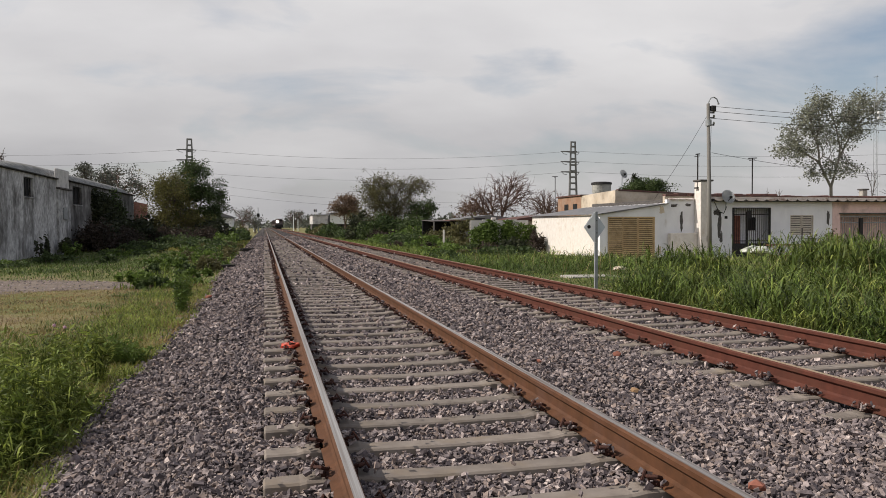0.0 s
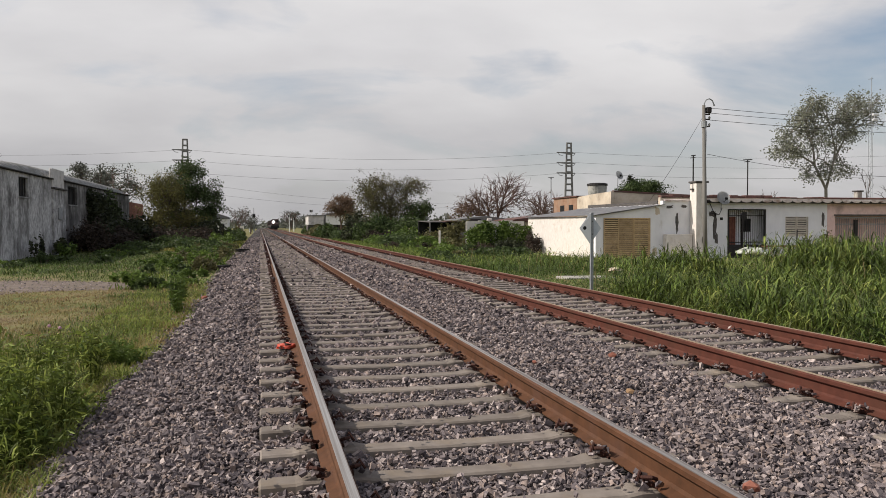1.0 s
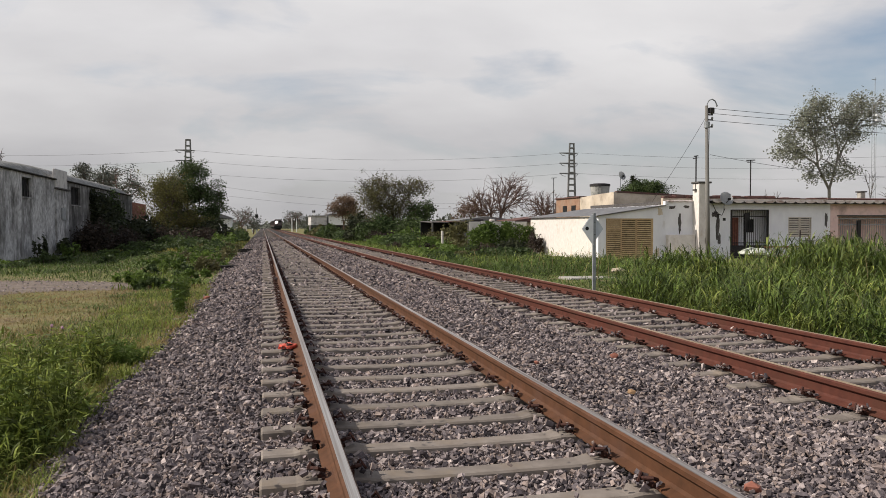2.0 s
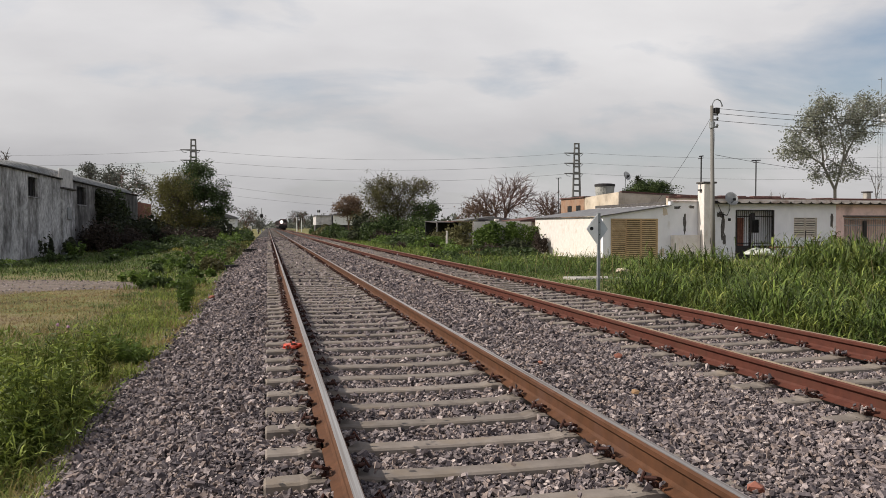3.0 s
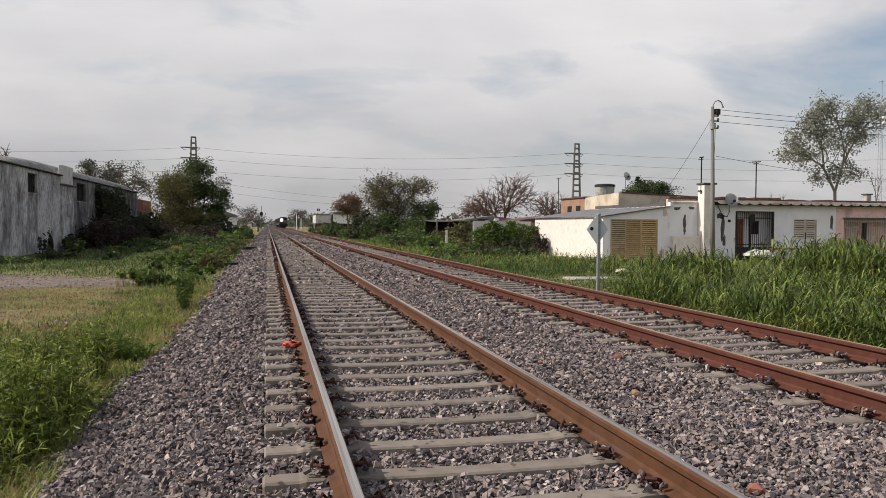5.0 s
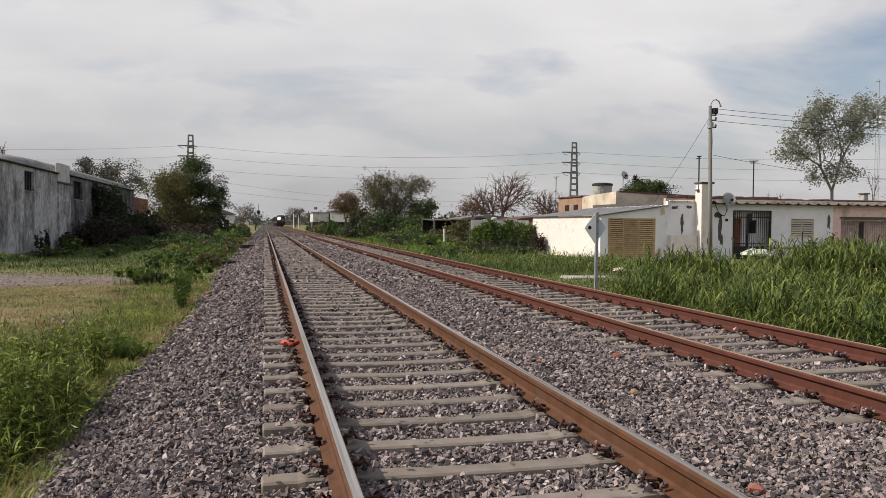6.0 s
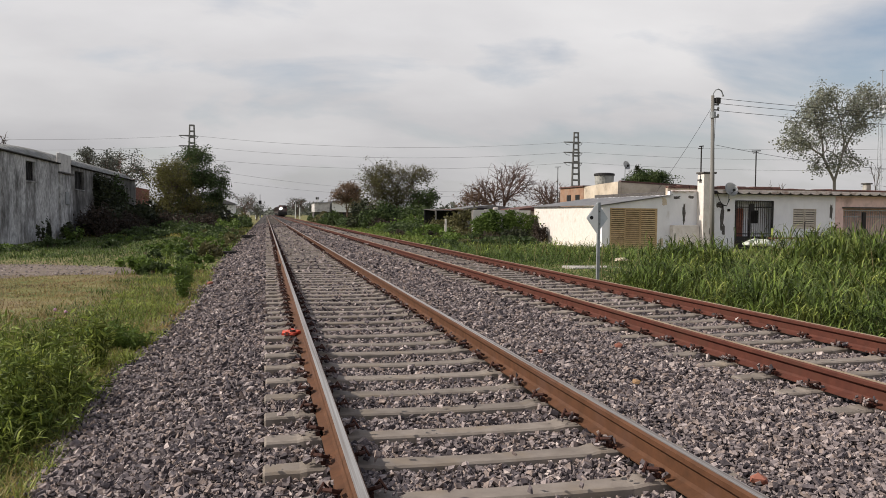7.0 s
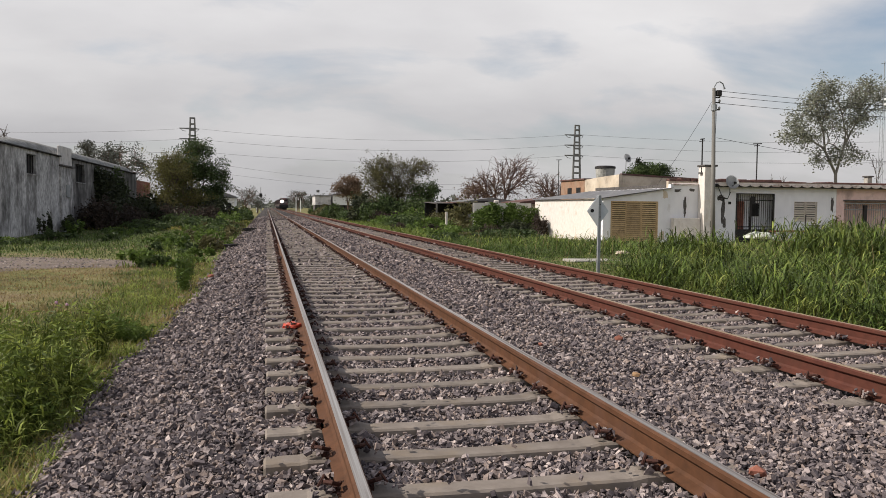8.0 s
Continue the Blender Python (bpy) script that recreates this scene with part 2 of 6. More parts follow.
def wall_panel(bm, length, height, thick, holes=(), z0=0.0):
    """A wall along x from 0, its front at y = 0 and its back at y = thick, with rectangular holes (x0, x1, z0, z1) right through it."""
    xs = sorted({0.0, length, *(v for h in holes for v in h[:2])})
    zs = sorted({z0, height, *(v for h in holes for v in h[2:])})
    solid = {}
    for i in range(len(xs) - 1):
        for j in range(len(zs) - 1):
            cx, cz = (xs[i] + xs[i + 1]) / 2, (zs[j] + zs[j + 1]) / 2
            solid[i, j] = not any(h[0] < cx < h[1] and h[2] < cz < h[3] for h in holes)
    cache = {}

    def v(x, y, z):
        key = (round(x, 4), y, round(z, 4))
        if key not in cache:
            cache[key] = bm.verts.new((x, y, z))
        return cache[key]

    for (i, j), on in solid.items():
        if not on:
            continue
        a, b, c, d = xs[i], xs[i + 1], zs[j], zs[j + 1]
        bm.faces.new((v(a, 0, c), v(b, 0, c), v(b, 0, d), v(a, 0, d)))
        bm.faces.new((v(b, thick, c), v(a, thick, c), v(a, thick, d), v(b, thick, d)))
        for di, dj, q in ((-1, 0, ((a, 0, c), (a, 0, d), (a, thick, d), (a, thick, c))), (1, 0, ((b, 0, c), (b, thick, c), (b, thick, d), (b, 0, d))),
                          (0, -1, ((a, 0, c), (a, thick, c), (b, thick, c), (b, 0, c))), (0, 1, ((a, 0, d), (b, 0, d), (b, thick, d), (a, thick, d)))):
            if not solid.get((i + di, j + dj), False):
                bm.faces.new([v(*p) for p in q])
    return bm


def mesh_np(name, verts, faces, material, smooth=False):
    """A large mesh from arrays: faces all of one size."""
    me = bpy.data.meshes.new(name)
    verts, faces = np.asarray(verts, np.float32), np.asarray(faces, np.int32)
    n, k = faces.shape
    me.vertices.add(len(verts))
    me.vertices.foreach_set("co", verts.ravel())
    me.loops.add(n * k)
    me.loops.foreach_set("vertex_index", faces.ravel())
    me.polygons.add(n)
    me.polygons.foreach_set("loop_start", np.arange(0, n * k, k, dtype=np.int32))
    me.polygons.foreach_set("use_smooth", np.full(n, bool(smooth)))
    for m in material if isinstance(material, (list, tuple)) else [material]:
        me.materials.append(m)
    me.update(calc_edges=True)
    me.validate()
    return new(name, me)


def grid_np(name, xs, ys, height, material, smooth=True):
    X, Y = np.meshgrid(xs, ys)
    V = np.stack([X, Y, height(X, Y)], -1).reshape(-1, 3)
    nx, ny = len(xs), len(ys)
    a = (np.arange(ny - 1)[:, None] * nx + np.arange(nx - 1)).ravel()
    return mesh_np(name, V, np.stack([a, a + 1, a + 1 + nx, a + nx], 1), material, smooth)


rng = np.random.default_rng(7)
RAIL_TOP, OFF2, SPACING, FIRST = 0.19, 4.143, 0.60, 4.56
GROUND_L, GROUND_R = -0.40, -0.27


def waves(x, y, size, seed):
    """A soft random relief out of a few crossed waves."""
    r = np.random.default_rng(seed)
    out = 0
    for k in range(6):
        a, ph = r.uniform(0, 6.28), r.uniform(0, 6.28)
        f = r.uniform(0.6, 1.7) / size
        out = out + np.sin((np.cos(a) * x + np.sin(a) * y) * f * 6.28 + ph)
    return out / 6


# ---- ground ----
def ground_height(x, y):
    base = np.where(x < 1.5, GROUND_L, GROUND_R)
    near = np.clip(1 - np.abs(y - 30) / 140, 0, 1) * np.clip(1 - np.abs(x) / 70, 0, 1)
    return base + near * (0.05 * waves(x, y, 7.0, 3) + 0.025 * waves(x, y, 1.7, 4))


def stretch(lo, hi, step, far, grow=1.25):
    out = list(np.arange(lo, hi, step))
    s, p = step, hi
    while p < far:
        out.append(p)
        s *= grow
        p += s
    return out + [far]


xs = [-v for v in stretch(0, 26, 0.6, 3000)][::-1][:-1] + stretch(0, 36, 0.6, 3000)
ys = [-v for v in stretch(0, 8, 1.0, 600)][::-1][:-1] + stretch(0, 70, 0.7, 4500)
tagged(grid_np("ground", xs, ys, ground_height, M["soil"]), "green and straw-dry grassy earth beside the railway", "ground", kind="structure")

PROFILE = [(-3.25, -0.47), (-2.95, -0.38), (-2.3, -0.22), (-1.75, -0.06), (-1.3, -0.042), (0, -0.040), (0.98, -0.040), (1.2, -0.008), (1.5, 0.002), (2.1, -0.01),
           (2.7, -0.02), (3.0, -0.04), (4.14, -0.046), (5.45, -0.045), (5.9, -0.09), (6.7, -0.33), (7.0, -0.40)]


def bed_height(x, y):
    z = np.interp(x, [p[0] for p in PROFILE], [p[1] for p in PROFILE])
    # packed up against the foot of each rail
    for rail in (-0.874, 0.874, OFF2 - 0.874, OFF2 + 0.874):
        z = z + 0.03 * np.exp(-((x - rail) / 0.17) ** 2)
    return z + 0.016 * waves(x, y, 1.3, 11) + 0.01 * waves(x, y, 0.31, 12)


def toe(y):
    """Where the grass meets the ballast on the warehouse side."""
    return np.interp(y, [4.4, 5.2, 6.7, 8.6, 11.2, 15.2, 20, 26.6, 34], [-2.68, -2.74, -2.86, -2.96, -2.76, -2.57, -2.65, -2.85, -2.95])


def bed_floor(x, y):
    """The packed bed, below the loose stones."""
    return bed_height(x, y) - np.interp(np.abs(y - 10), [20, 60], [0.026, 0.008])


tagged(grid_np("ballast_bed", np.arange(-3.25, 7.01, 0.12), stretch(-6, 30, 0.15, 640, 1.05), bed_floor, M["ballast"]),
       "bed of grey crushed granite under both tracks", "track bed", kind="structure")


def stones():
    """Loose crushed stones on the bed, finer and denser where the camera stands."""
    def forms(kind):
        if kind == 2:
            p = (1 + math.sqrt(5)) / 2
            base = np.array([(-1, p, 0), (1, p, 0), (-1, -p, 0), (1, -p, 0), (0, -1, p), (0, 1, p), (0, -1, -p), (0, 1, -p), (p, 0, -1), (p, 0, 1), (-p, 0, -1), (-p, 0, 1)]) / 1.95
            tri = np.array([(0, 11, 5), (0, 5, 1), (0, 1, 7), (0, 7, 10), (0, 10, 11), (1, 5, 9), (5, 11, 4), (11, 10, 2), (10, 7, 6), (7, 1, 8),
                            (3, 9, 4), (3, 4, 2), (3, 2, 6), (3, 6, 8), (3, 8, 9), (4, 9, 5), (2, 4, 11), (6, 2, 10), (8, 6, 7), (9, 8, 1)])
        elif kind == 0:
            base = np.array([(1, 0, 0), (-1, 0, 0), (0, 1, 0), (0, -1, 0), (0, 0, 1), (0, 0, -1)], float) * 1.1
            tri = np.array([(0, 2, 4), (2, 1, 4), (1, 3, 4), (3, 0, 4), (2, 0, 5), (1, 2, 5), (3, 1, 5), (0, 3, 5)])
        else:
            base = np.array([(x, y, z) for x in (-1, 1) for y in (-1, 1) for z in (-1, 1)]) * 0.72
            tri = np.array([(0, 1, 3), (0, 3, 2), (4, 6, 7), (4, 7, 5), (0, 4, 5), (0, 5, 1), (2, 3, 7), (2, 7, 6), (0, 2, 6), (0, 6, 4), (1, 5, 7), (1, 7, 3)])
        made = []
        for k in range(40):
            # a split block, its corners knocked in and out
            v = base * rng.uniform(0.74, 1.16, (len(base), 1)) + rng.normal(0, 0.1, base.shape)
            v = v * np.array([rng.uniform(1.1, 1.65), rng.uniform(0.8, 1.15), rng.uniform(0.42, 0.72)])
            for _ in range(4 if kind == 2 else 1):
                cut = rng.normal(size=3)
                cut /= np.linalg.norm(cut)
                over = np.maximum(v @ cut - rng.uniform(0.4, 0.7), 0)
                v = v - over[:, None] * cut
            made.append(v)
        return np.array(made), tri

    kinds = forms(0), forms(1), forms(2)
    for kind, lo, hi, per, size in ((1, -6, 3.3, 110, 0.034), (1, 3.3, 6.3, 2450, 0.0145), (0, 6.3, 10, 1050, 0.0172), (1, 6.3, 10, 720, 0.0160), (0, 10, 19, 620, 0.0228), (0, 19, 42, 165, 0.035), (0, 42, 110, 30, 0.056)):
        shapes, tri = kinds[kind]
        name, east = "ballast_stones", 5.2 if hi < 7 else 6.8
        near = lo == 3.3
        n = int(per * (hi - lo) * (east + 3.15))
        x, y = rng.uniform(-3.15, east, n), rng.uniform(lo, hi, n)
        # kept off the tops of the sleepers and off the rails, but for a few strays
        ph = np.abs((y - FIRST + SPACING / 2) % SPACING - SPACING / 2)
        on = (ph < 0.094 + (0.9 if lo < 6 else 0.75) * size) & (((x > -1.32) & (x < 1.14)) | ((x > OFF2 - 1.22) & (x < OFF2 + 1.32)))
        gap = np.minimum.reduce([np.abs(x + .874), np.abs(x - .874), np.abs(x - OFF2 + .874), np.abs(x - OFF2 - .874)])
        rail, seat = gap < 0.085, (gap < 0.21) & (rng.random(n) < 0.22)
        thin = (x < toe(y) + rng.normal(0, 0.1, n)) & (rng.random(n) < 0.85)
        thin |= near & (x > 0.9 * y - 0.6)
        keep = ~rail & ~thin & (~on | seat | (rng.random(n) < 0.015))
        x, y, on = x[keep], y[keep], on[keep]
        n = len(x)
        s = size * rng.lognormal(-0.03, 0.33, n).clip(0.45, 1.8)
        z = bed_height(x, y) + s * rng.uniform(-1.3, 0.9 if lo < 10 else 0.7, n) + np.where(on, 0.085, 0)
        q = rng.normal(size=(n, 4)) * np.array([1, 0.4, 0.4, 1])
        q /= np.linalg.norm(q, axis=1, keepdims=True)
        w, a, b, c = q.T
        R = np.stack([1 - 2 * (b * b + c * c), 2 * (a * b - c * w), 2 * (a * c + b * w), 2 * (a * b + c * w), 1 - 2 * (a * a + c * c), 2 * (b * c - a * w),
                      2 * (a * c - b * w), 2 * (b * c + a * w), 1 - 2 * (a * a + b * b)], 1).reshape(n, 3, 3)
        V = np.einsum("nij,nkj->nki", R, shapes[rng.integers(0, 40, n)]) * s[:, None, None] + np.stack([x, y, z], 1)[:, None]
        F = tri[None] + (np.arange(n) * shapes.shape[1])[:, None, None]
        tagged(mesh_np(name, V.reshape(-1, 3), F.reshape(-1, 3), M["stone"]), "loose angular grey and brownish crushed ballast stones", "ballast", kind="stuff")


stones()


# ---- tracks ----
RAIL = [(-0.075, 0.012), (-0.075, 0.022), (-0.022, 0.042), (-0.009, 0.06), (-0.009, 0.128), (-0.03, 0.143), (-0.036, 0.15), (-0.036, 0.178), (-0.023, 0.19),
        (0.027, 0.19), (0.036, 0.178), (0.036, 0.15), (0.03, 0.143), (0.009, 0.128), (0.009, 0.06), (0.022, 0.042), (0.075, 0.022), (0.075, 0.012)]


def sleeper_mesh(name):
    """A concrete sleeper: raised rail seats, lower middle and ends, sloping flanks."""
    bm = bmesh.new()
    xs = [-1.303, -1.29, -1.10, -1.06, -0.70, -0.62, 0, 0.62, 0.70, 1.06, 1.10, 1.29, 1.303]
    top = [-0.012, 0.0, 0.002, 0.012, 0.012, -0.004, -0.012, -0.004, 0.012, 0.012, 0.002, 0.0, -0.012]
    wid = [0.074, 0.08, 0.084, 0.09, 0.09, 0.082, 0.074, 0.082, 0.09, 0.09, 0.084, 0.08, 0.074]
    rings = []
    for x, z, w in zip(xs, top, wid):
        rings.append([bm.verts.new(p) for p in ((x, -w - 0.04, -0.2), (x, -w - 0.006, z - 0.012), (x, -w + 0.008, z), (x, w - 0.008, z), (x, w + 0.006, z - 0.012), (x, w + 0.04, -0.2))])
    for a, b in zip(rings, rings[1:]):
        for k in range(6):
            bm.faces.new((a[k], b[k], b[(k + 1) % 6], a[(k + 1) % 6]))
    bm.faces.new(rings[0])
    bm.faces.new(rings[-1][::-1])
    bmesh.ops.recalc_face_normals(bm, faces=bm.faces)
    me = bpy.data.meshes.new(name)
    bm.to_mesh(me)
    bm.free()
    me.materials.append(M["concrete"])
    return me


def clip_mesh():
    """A sprung rail clip: a bent round bar on an iron shoulder."""
    bm = bmesh.new()
    tube(bm, [(0.10, -0.05, 0.02), (0.10, 0.03, 0.025), (0.13, 0.065, 0.03), (0.165, 0.03, 0.035), (0.15, -0.03, 0.055), (0.115, -0.06, 0.06), (0.075, -0.045, 0.045), (0.065, 0.0, 0.036)], 0.0105, 6)
    tube(bm, [(0.12, 0.02, 0.03), (0.155, 0.0, 0.075), (0.19, -0.02, 0.03)], 0.009, 5)
    box(bm, 0.085, 0.115, -0.03, 0.03, 0.0, 0.03)
    box(bm, -0.09, 0.085, -0.07, 0.07, 0.002, 0.012)
    me = bpy.data.meshes.new("rail_clip")
    bm.to_mesh(me)
    bm.free()
    me.materials.append(M["clip"])
    return me


def mirrored(me):
    c = me.copy()
    c.transform(Matrix.Diagonal((-1, 1, 1, 1)))
    c.flip_normals()
    return c


SLEEPER, CLIP = sleeper_mesh("sleeper"), clip_mesh()
CLIP.transform(Matrix.Diagonal((0.92, 1.15, 1.1, 1)))
CLIP_R = mirrored(CLIP)
CLIP_FAR = bpy.data.meshes.new("clip_block")
far_bm = boxed(-0.16, 0.16, -0.05, 0.05, 0.0, 0.055)
far_bm.to_mesh(CLIP_FAR)
far_bm.free()
SLEEPER_FAR = bpy.data.meshes.new("sleeper_block")
far_bm = boxed(-1.3, 1.3, -0.08, 0.08, -0.2, 0.0)
far_bm.to_mesh(SLEEPER_FAR)
far_bm.free()


def joined(name, mesh_list, material, parent, label):
    """One mesh out of many placed copies."""
    vs, fs, n = [], [], 0
    for me, x, y, z in mesh_list:
        co = np.empty(len(me.vertices) * 3, np.float32)
        me.vertices.foreach_get("co", co)
        vs.append(co.reshape(-1, 3) + np.array([x, y, z], np.float32))
        me.calc_loop_triangles()
        t = np.empty(len(me.loop_triangles) * 3, np.int32)
        me.loop_triangles.foreach_get("vertices", t)
        fs.append(t.reshape(-1, 3) + n)
        n += len(me.vertices)
    ob = mesh_np(name, np.concatenate(vs), np.concatenate(fs), material)
    ob.parent = parent
    return tagged(ob, label, kind="stuff")


def track(cx, label, web, head):
    tr = thing("railway_track", (cx, 0, 0), label, "railway track", "parallel tracks")
    for s in (-1, 1):
        bm = bmesh.new()
        cuts = [-6.0, 640.0]
        rings = [[bm.verts.new((s * 0.874 + u, y, v)) for u, v in RAIL] for y in cuts]
        n = len(RAIL)
        for k in range(n):
            f = bm.faces.new((rings[0][k], rings[0][(k + 1) % n], rings[1][(k + 1) % n], rings[1][k]))
            f.material_index = 1 if k == 8 else 0
        bm.faces.new(rings[0][::-1])
        bm.faces.new(rings[1])
        bmesh.ops.recalc_face_normals(bm, faces=bm.faces)
        part("rail", bm, [web, head], tr, "rusty steel rail")
    far, far_clips = [], []
    for i in range(-10, 620):
        y = FIRST + SPACING * i
        seats = [(CLIP if s > 0 else CLIP_R, q * 0.874, y, 0.012) for q in (-1, 1) for s in (-1, 1)]
        if i < 130:
            ob = new("sleeper", SLEEPER)
            ob.parent = tr
            ob.matrix_basis = pose(rng.normal(0, 0.006), y + rng.normal(0, 0.008), rng.normal(0, 0.003), 0, 0, rng.normal(0, 0.25))
            if -2 <= i < 42:
                for me, x, _, z in seats:
                    c = new("rail_clip", me)
                    c.parent = ob
                    c.matrix_basis = pose(x, 0, z)
            else:
                far_clips += [(CLIP_FAR, q * 0.874, y, 0.012) for q in (-1, 1)]
        else:
            far.append((SLEEPER_FAR, 0, y, -0.03))
    joined("far_sleepers", far, M["concrete"], tr, "concrete sleepers running into the distance")
    joined("far_rail_clips", far_clips, M["clip"], tr, "rusty rail clips along the rails")
    return tr


track(0.0, "railway track with worn shiny rails on concrete sleepers", M["rust"], M["steel"])
track(OFF2, "disused-looking railway track with red-rusted rails on concrete sleepers", M["rust_red"], M["rusty_head"])


# ---- more materials ----
# bluish cast: the open shade on the house fronts is put into this paint
M["white"] = mat("old_white_paint_shade_blue", [(0.69, 0.695, 0.735), (0.80, 0.805, 0.84)], scale=1.6, bump=0.25, bump_scale=25, stain=(0.46, 0.42, 0.38), stain_scale=1.1, stain_at=(0.62, 0.82), stretch=(1, 1, 0.5))
M["cream"] = mat("warm_whitewash", [(0.60, 0.56, 0.525), (0.73, 0.69, 0.655)], scale=5, detail=9, bump=0.5, bump_scale=20, stain=(0.50, 0.42, 0.34), stain_scale=2.4, stain_at=(0.56, 0.78), stretch=(1, 1, 0.8))
M["pink"] = mat("faded_pink_paint", [(0.66, 0.47, 0.45), (0.74, 0.56, 0.53)], scale=1.5, bump=0.2, bump_scale=25, stain=(0.42, 0.31, 0.29), stain_scale=1.0)
M["tan"] = mat("weathered_render", [(0.47, 0.39, 0.30), (0.66, 0.59, 0.50)], scale=2.0, detail=10, bump=0.5, bump_scale=18, stain=(0.30, 0.245, 0.195), stain_scale=1.0, stain_at=(0.47, 0.66))
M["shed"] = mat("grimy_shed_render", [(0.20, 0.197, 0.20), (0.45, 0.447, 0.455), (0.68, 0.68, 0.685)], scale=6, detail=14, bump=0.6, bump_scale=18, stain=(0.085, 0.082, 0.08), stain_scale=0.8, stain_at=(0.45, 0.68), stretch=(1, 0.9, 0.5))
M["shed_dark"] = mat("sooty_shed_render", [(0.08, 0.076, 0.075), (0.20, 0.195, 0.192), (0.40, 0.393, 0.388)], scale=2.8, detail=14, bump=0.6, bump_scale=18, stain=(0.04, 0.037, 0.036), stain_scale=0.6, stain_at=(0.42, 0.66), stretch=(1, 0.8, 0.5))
M["pier"] = mat("pale_pier_render", [(0.46, 0.45, 0.44), (0.62, 0.60, 0.585)], scale=1.5, bump=0.3, stain=(0.2, 0.19, 0.185), stain_scale=0.9)
M["vault"] = mat("mossy_roof_concrete", [(0.07, 0.07, 0.068), (0.22, 0.218, 0.21), (0.42, 0.415, 0.40)], scale=5, detail=12, bump=0.4, bump_scale=8, stain=(0.14, 0.14, 0.125), stain_scale=0.8)
# near black: puts the unlit inside of openings into the colour
M["dark"] = mat("dark_void", [(0.010, 0.010, 0.011), (0.026, 0.026, 0.027)], scale=3)
M["iron"] = mat("dark_painted_iron", [(0.018, 0.018, 0.02), (0.04, 0.035, 0.035)], scale=20, rough=0.6)
M["redtile"] = mat("dark_red_roof_tile", [(0.075, 0.042, 0.038), (0.17, 0.09, 0.078)], scale=4, bump=0.3, stain=(0.09, 0.06, 0.055), stain_scale=1.3)
M["paletile"] = mat("limewashed_eave_tile", [(0.62, 0.54, 0.53), (0.76, 0.71, 0.70)], scale=3, bump=0.2, stain=(0.33, 0.23, 0.2), stain_scale=2.0, obj_random=0.08)
M["slat"] = mat("ochre_painted_wood", [(0.42, 0.30, 0.16), (0.56, 0.42, 0.25)], scale=5, bump=0.3, bump_scale=50, obj_random=0.14, stain=(0.22, 0.16, 0.09), stain_scale=2.0, stain_at=(0.58, 0.72))
M["shutter"] = mat("pale_shutter_paint", [(0.44, 0.39, 0.33), (0.55, 0.50, 0.43)], scale=6, bump=0.2, obj_random=0.08)
M["brick"] = mat("red_brick", [(0.20, 0.075, 0.055), (0.32, 0.135, 0.095)], scale=6, bump=0.3, obj_random=0.25)
M["orange"] = mat("orange_hollow_brick", [(0.235, 0.135, 0.09), (0.33, 0.21, 0.145)], scale=3, bump=0.5, bump_scale=14, stain=(0.28, 0.20, 0.15), stain_scale=1.2)
M["mortar"] = mat("mortar", [(0.30, 0.28, 0.25), (0.40, 0.38, 0.35)], scale=6, bump=0.3)
M["sheet"] = mat("grey_roof_sheet", [(0.11, 0.11, 0.118), (0.19, 0.19, 0.196)], scale=2, rough=0.6, bump=0.2, stain=(0.20, 0.13, 0.09), stain_scale=1.5, stain_at=(0.6, 0.75))
M["peel"] = mat("bare_grey_mortar", [(0.04, 0.037, 0.037), (0.14, 0.13, 0.125)], scale=14, bump=0.5, bump_scale=60)
M["galv"] = mat("galvanised_steel", [(0.22, 0.235, 0.25), (0.33, 0.345, 0.36)], scale=6, rough=0.5, metal=0.3, bump=0.1, stain=(0.26, 0.2, 0.16), stain_scale=3, stain_at=(0.62, 0.75))
M["signgrey"] = mat("pale_blue_grey_sign_back", [(0.42, 0.46, 0.51), (0.52, 0.56, 0.60)], scale=5, rough=0.5, bump=0.05)
M["signwhite"] = mat("white_sign_face", [(0.66, 0.67, 0.68), (0.76, 0.77, 0.77)], scale=5, rough=0.5, bump=0.05)
M["blackpaint"] = mat("black_paint", [(0.012, 0.012, 0.012), (0.022, 0.022, 0.022)], scale=8, rough=0.6)
M["polewood"] = mat("grey_weathered_pole", [(0.12, 0.115, 0.108), (0.20, 0.192, 0.182)], scale=3, bump=0.4, bump_scale=30, stretch=(1, 1, 0.12), stain=(0.14, 0.125, 0.11), stain_scale=2)
M["pylon"] = mat("pylon_concrete", [(0.13, 0.13, 0.135), (0.21, 0.21, 0.215)], scale=1)
M["wire"] = mat("dark_cable", [(0.03, 0.03, 0.032), (0.05, 0.05, 0.052)], scale=2, rough=0.6)
M["sack"] = mat("grubby_sack_plastic", [(0.34, 0.36, 0.32), (0.50, 0.52, 0.48)], scale=6, rough=0.6, bump=0.4, bump_scale=12, bump_dist=0.03)
M["plastic"] = mat("pale_plastic", [(0.62, 0.63, 0.64), (0.74, 0.75, 0.76)], scale=4, rough=0.5, bump=0.3, bump_scale=12, bump_dist=0.03)
M["red"] = mat("orange_red_plastic", [(0.50, 0.085, 0.055), (0.62, 0.125, 0.085)], scale=20, rough=0.5)
M["tankgrey"] = mat("fibre_cement_tank", [(0.30, 0.30, 0.28), (0.42, 0.42, 0.40)], scale=3, bump=0.2, stain=(0.15, 0.15, 0.14), stain_scale=1.5)
M["dish"] = mat("grey_dish_paint", [(0.40, 0.41, 0.42), (0.50, 0.51, 0.52)], scale=5, rough=0.5, bump=0)
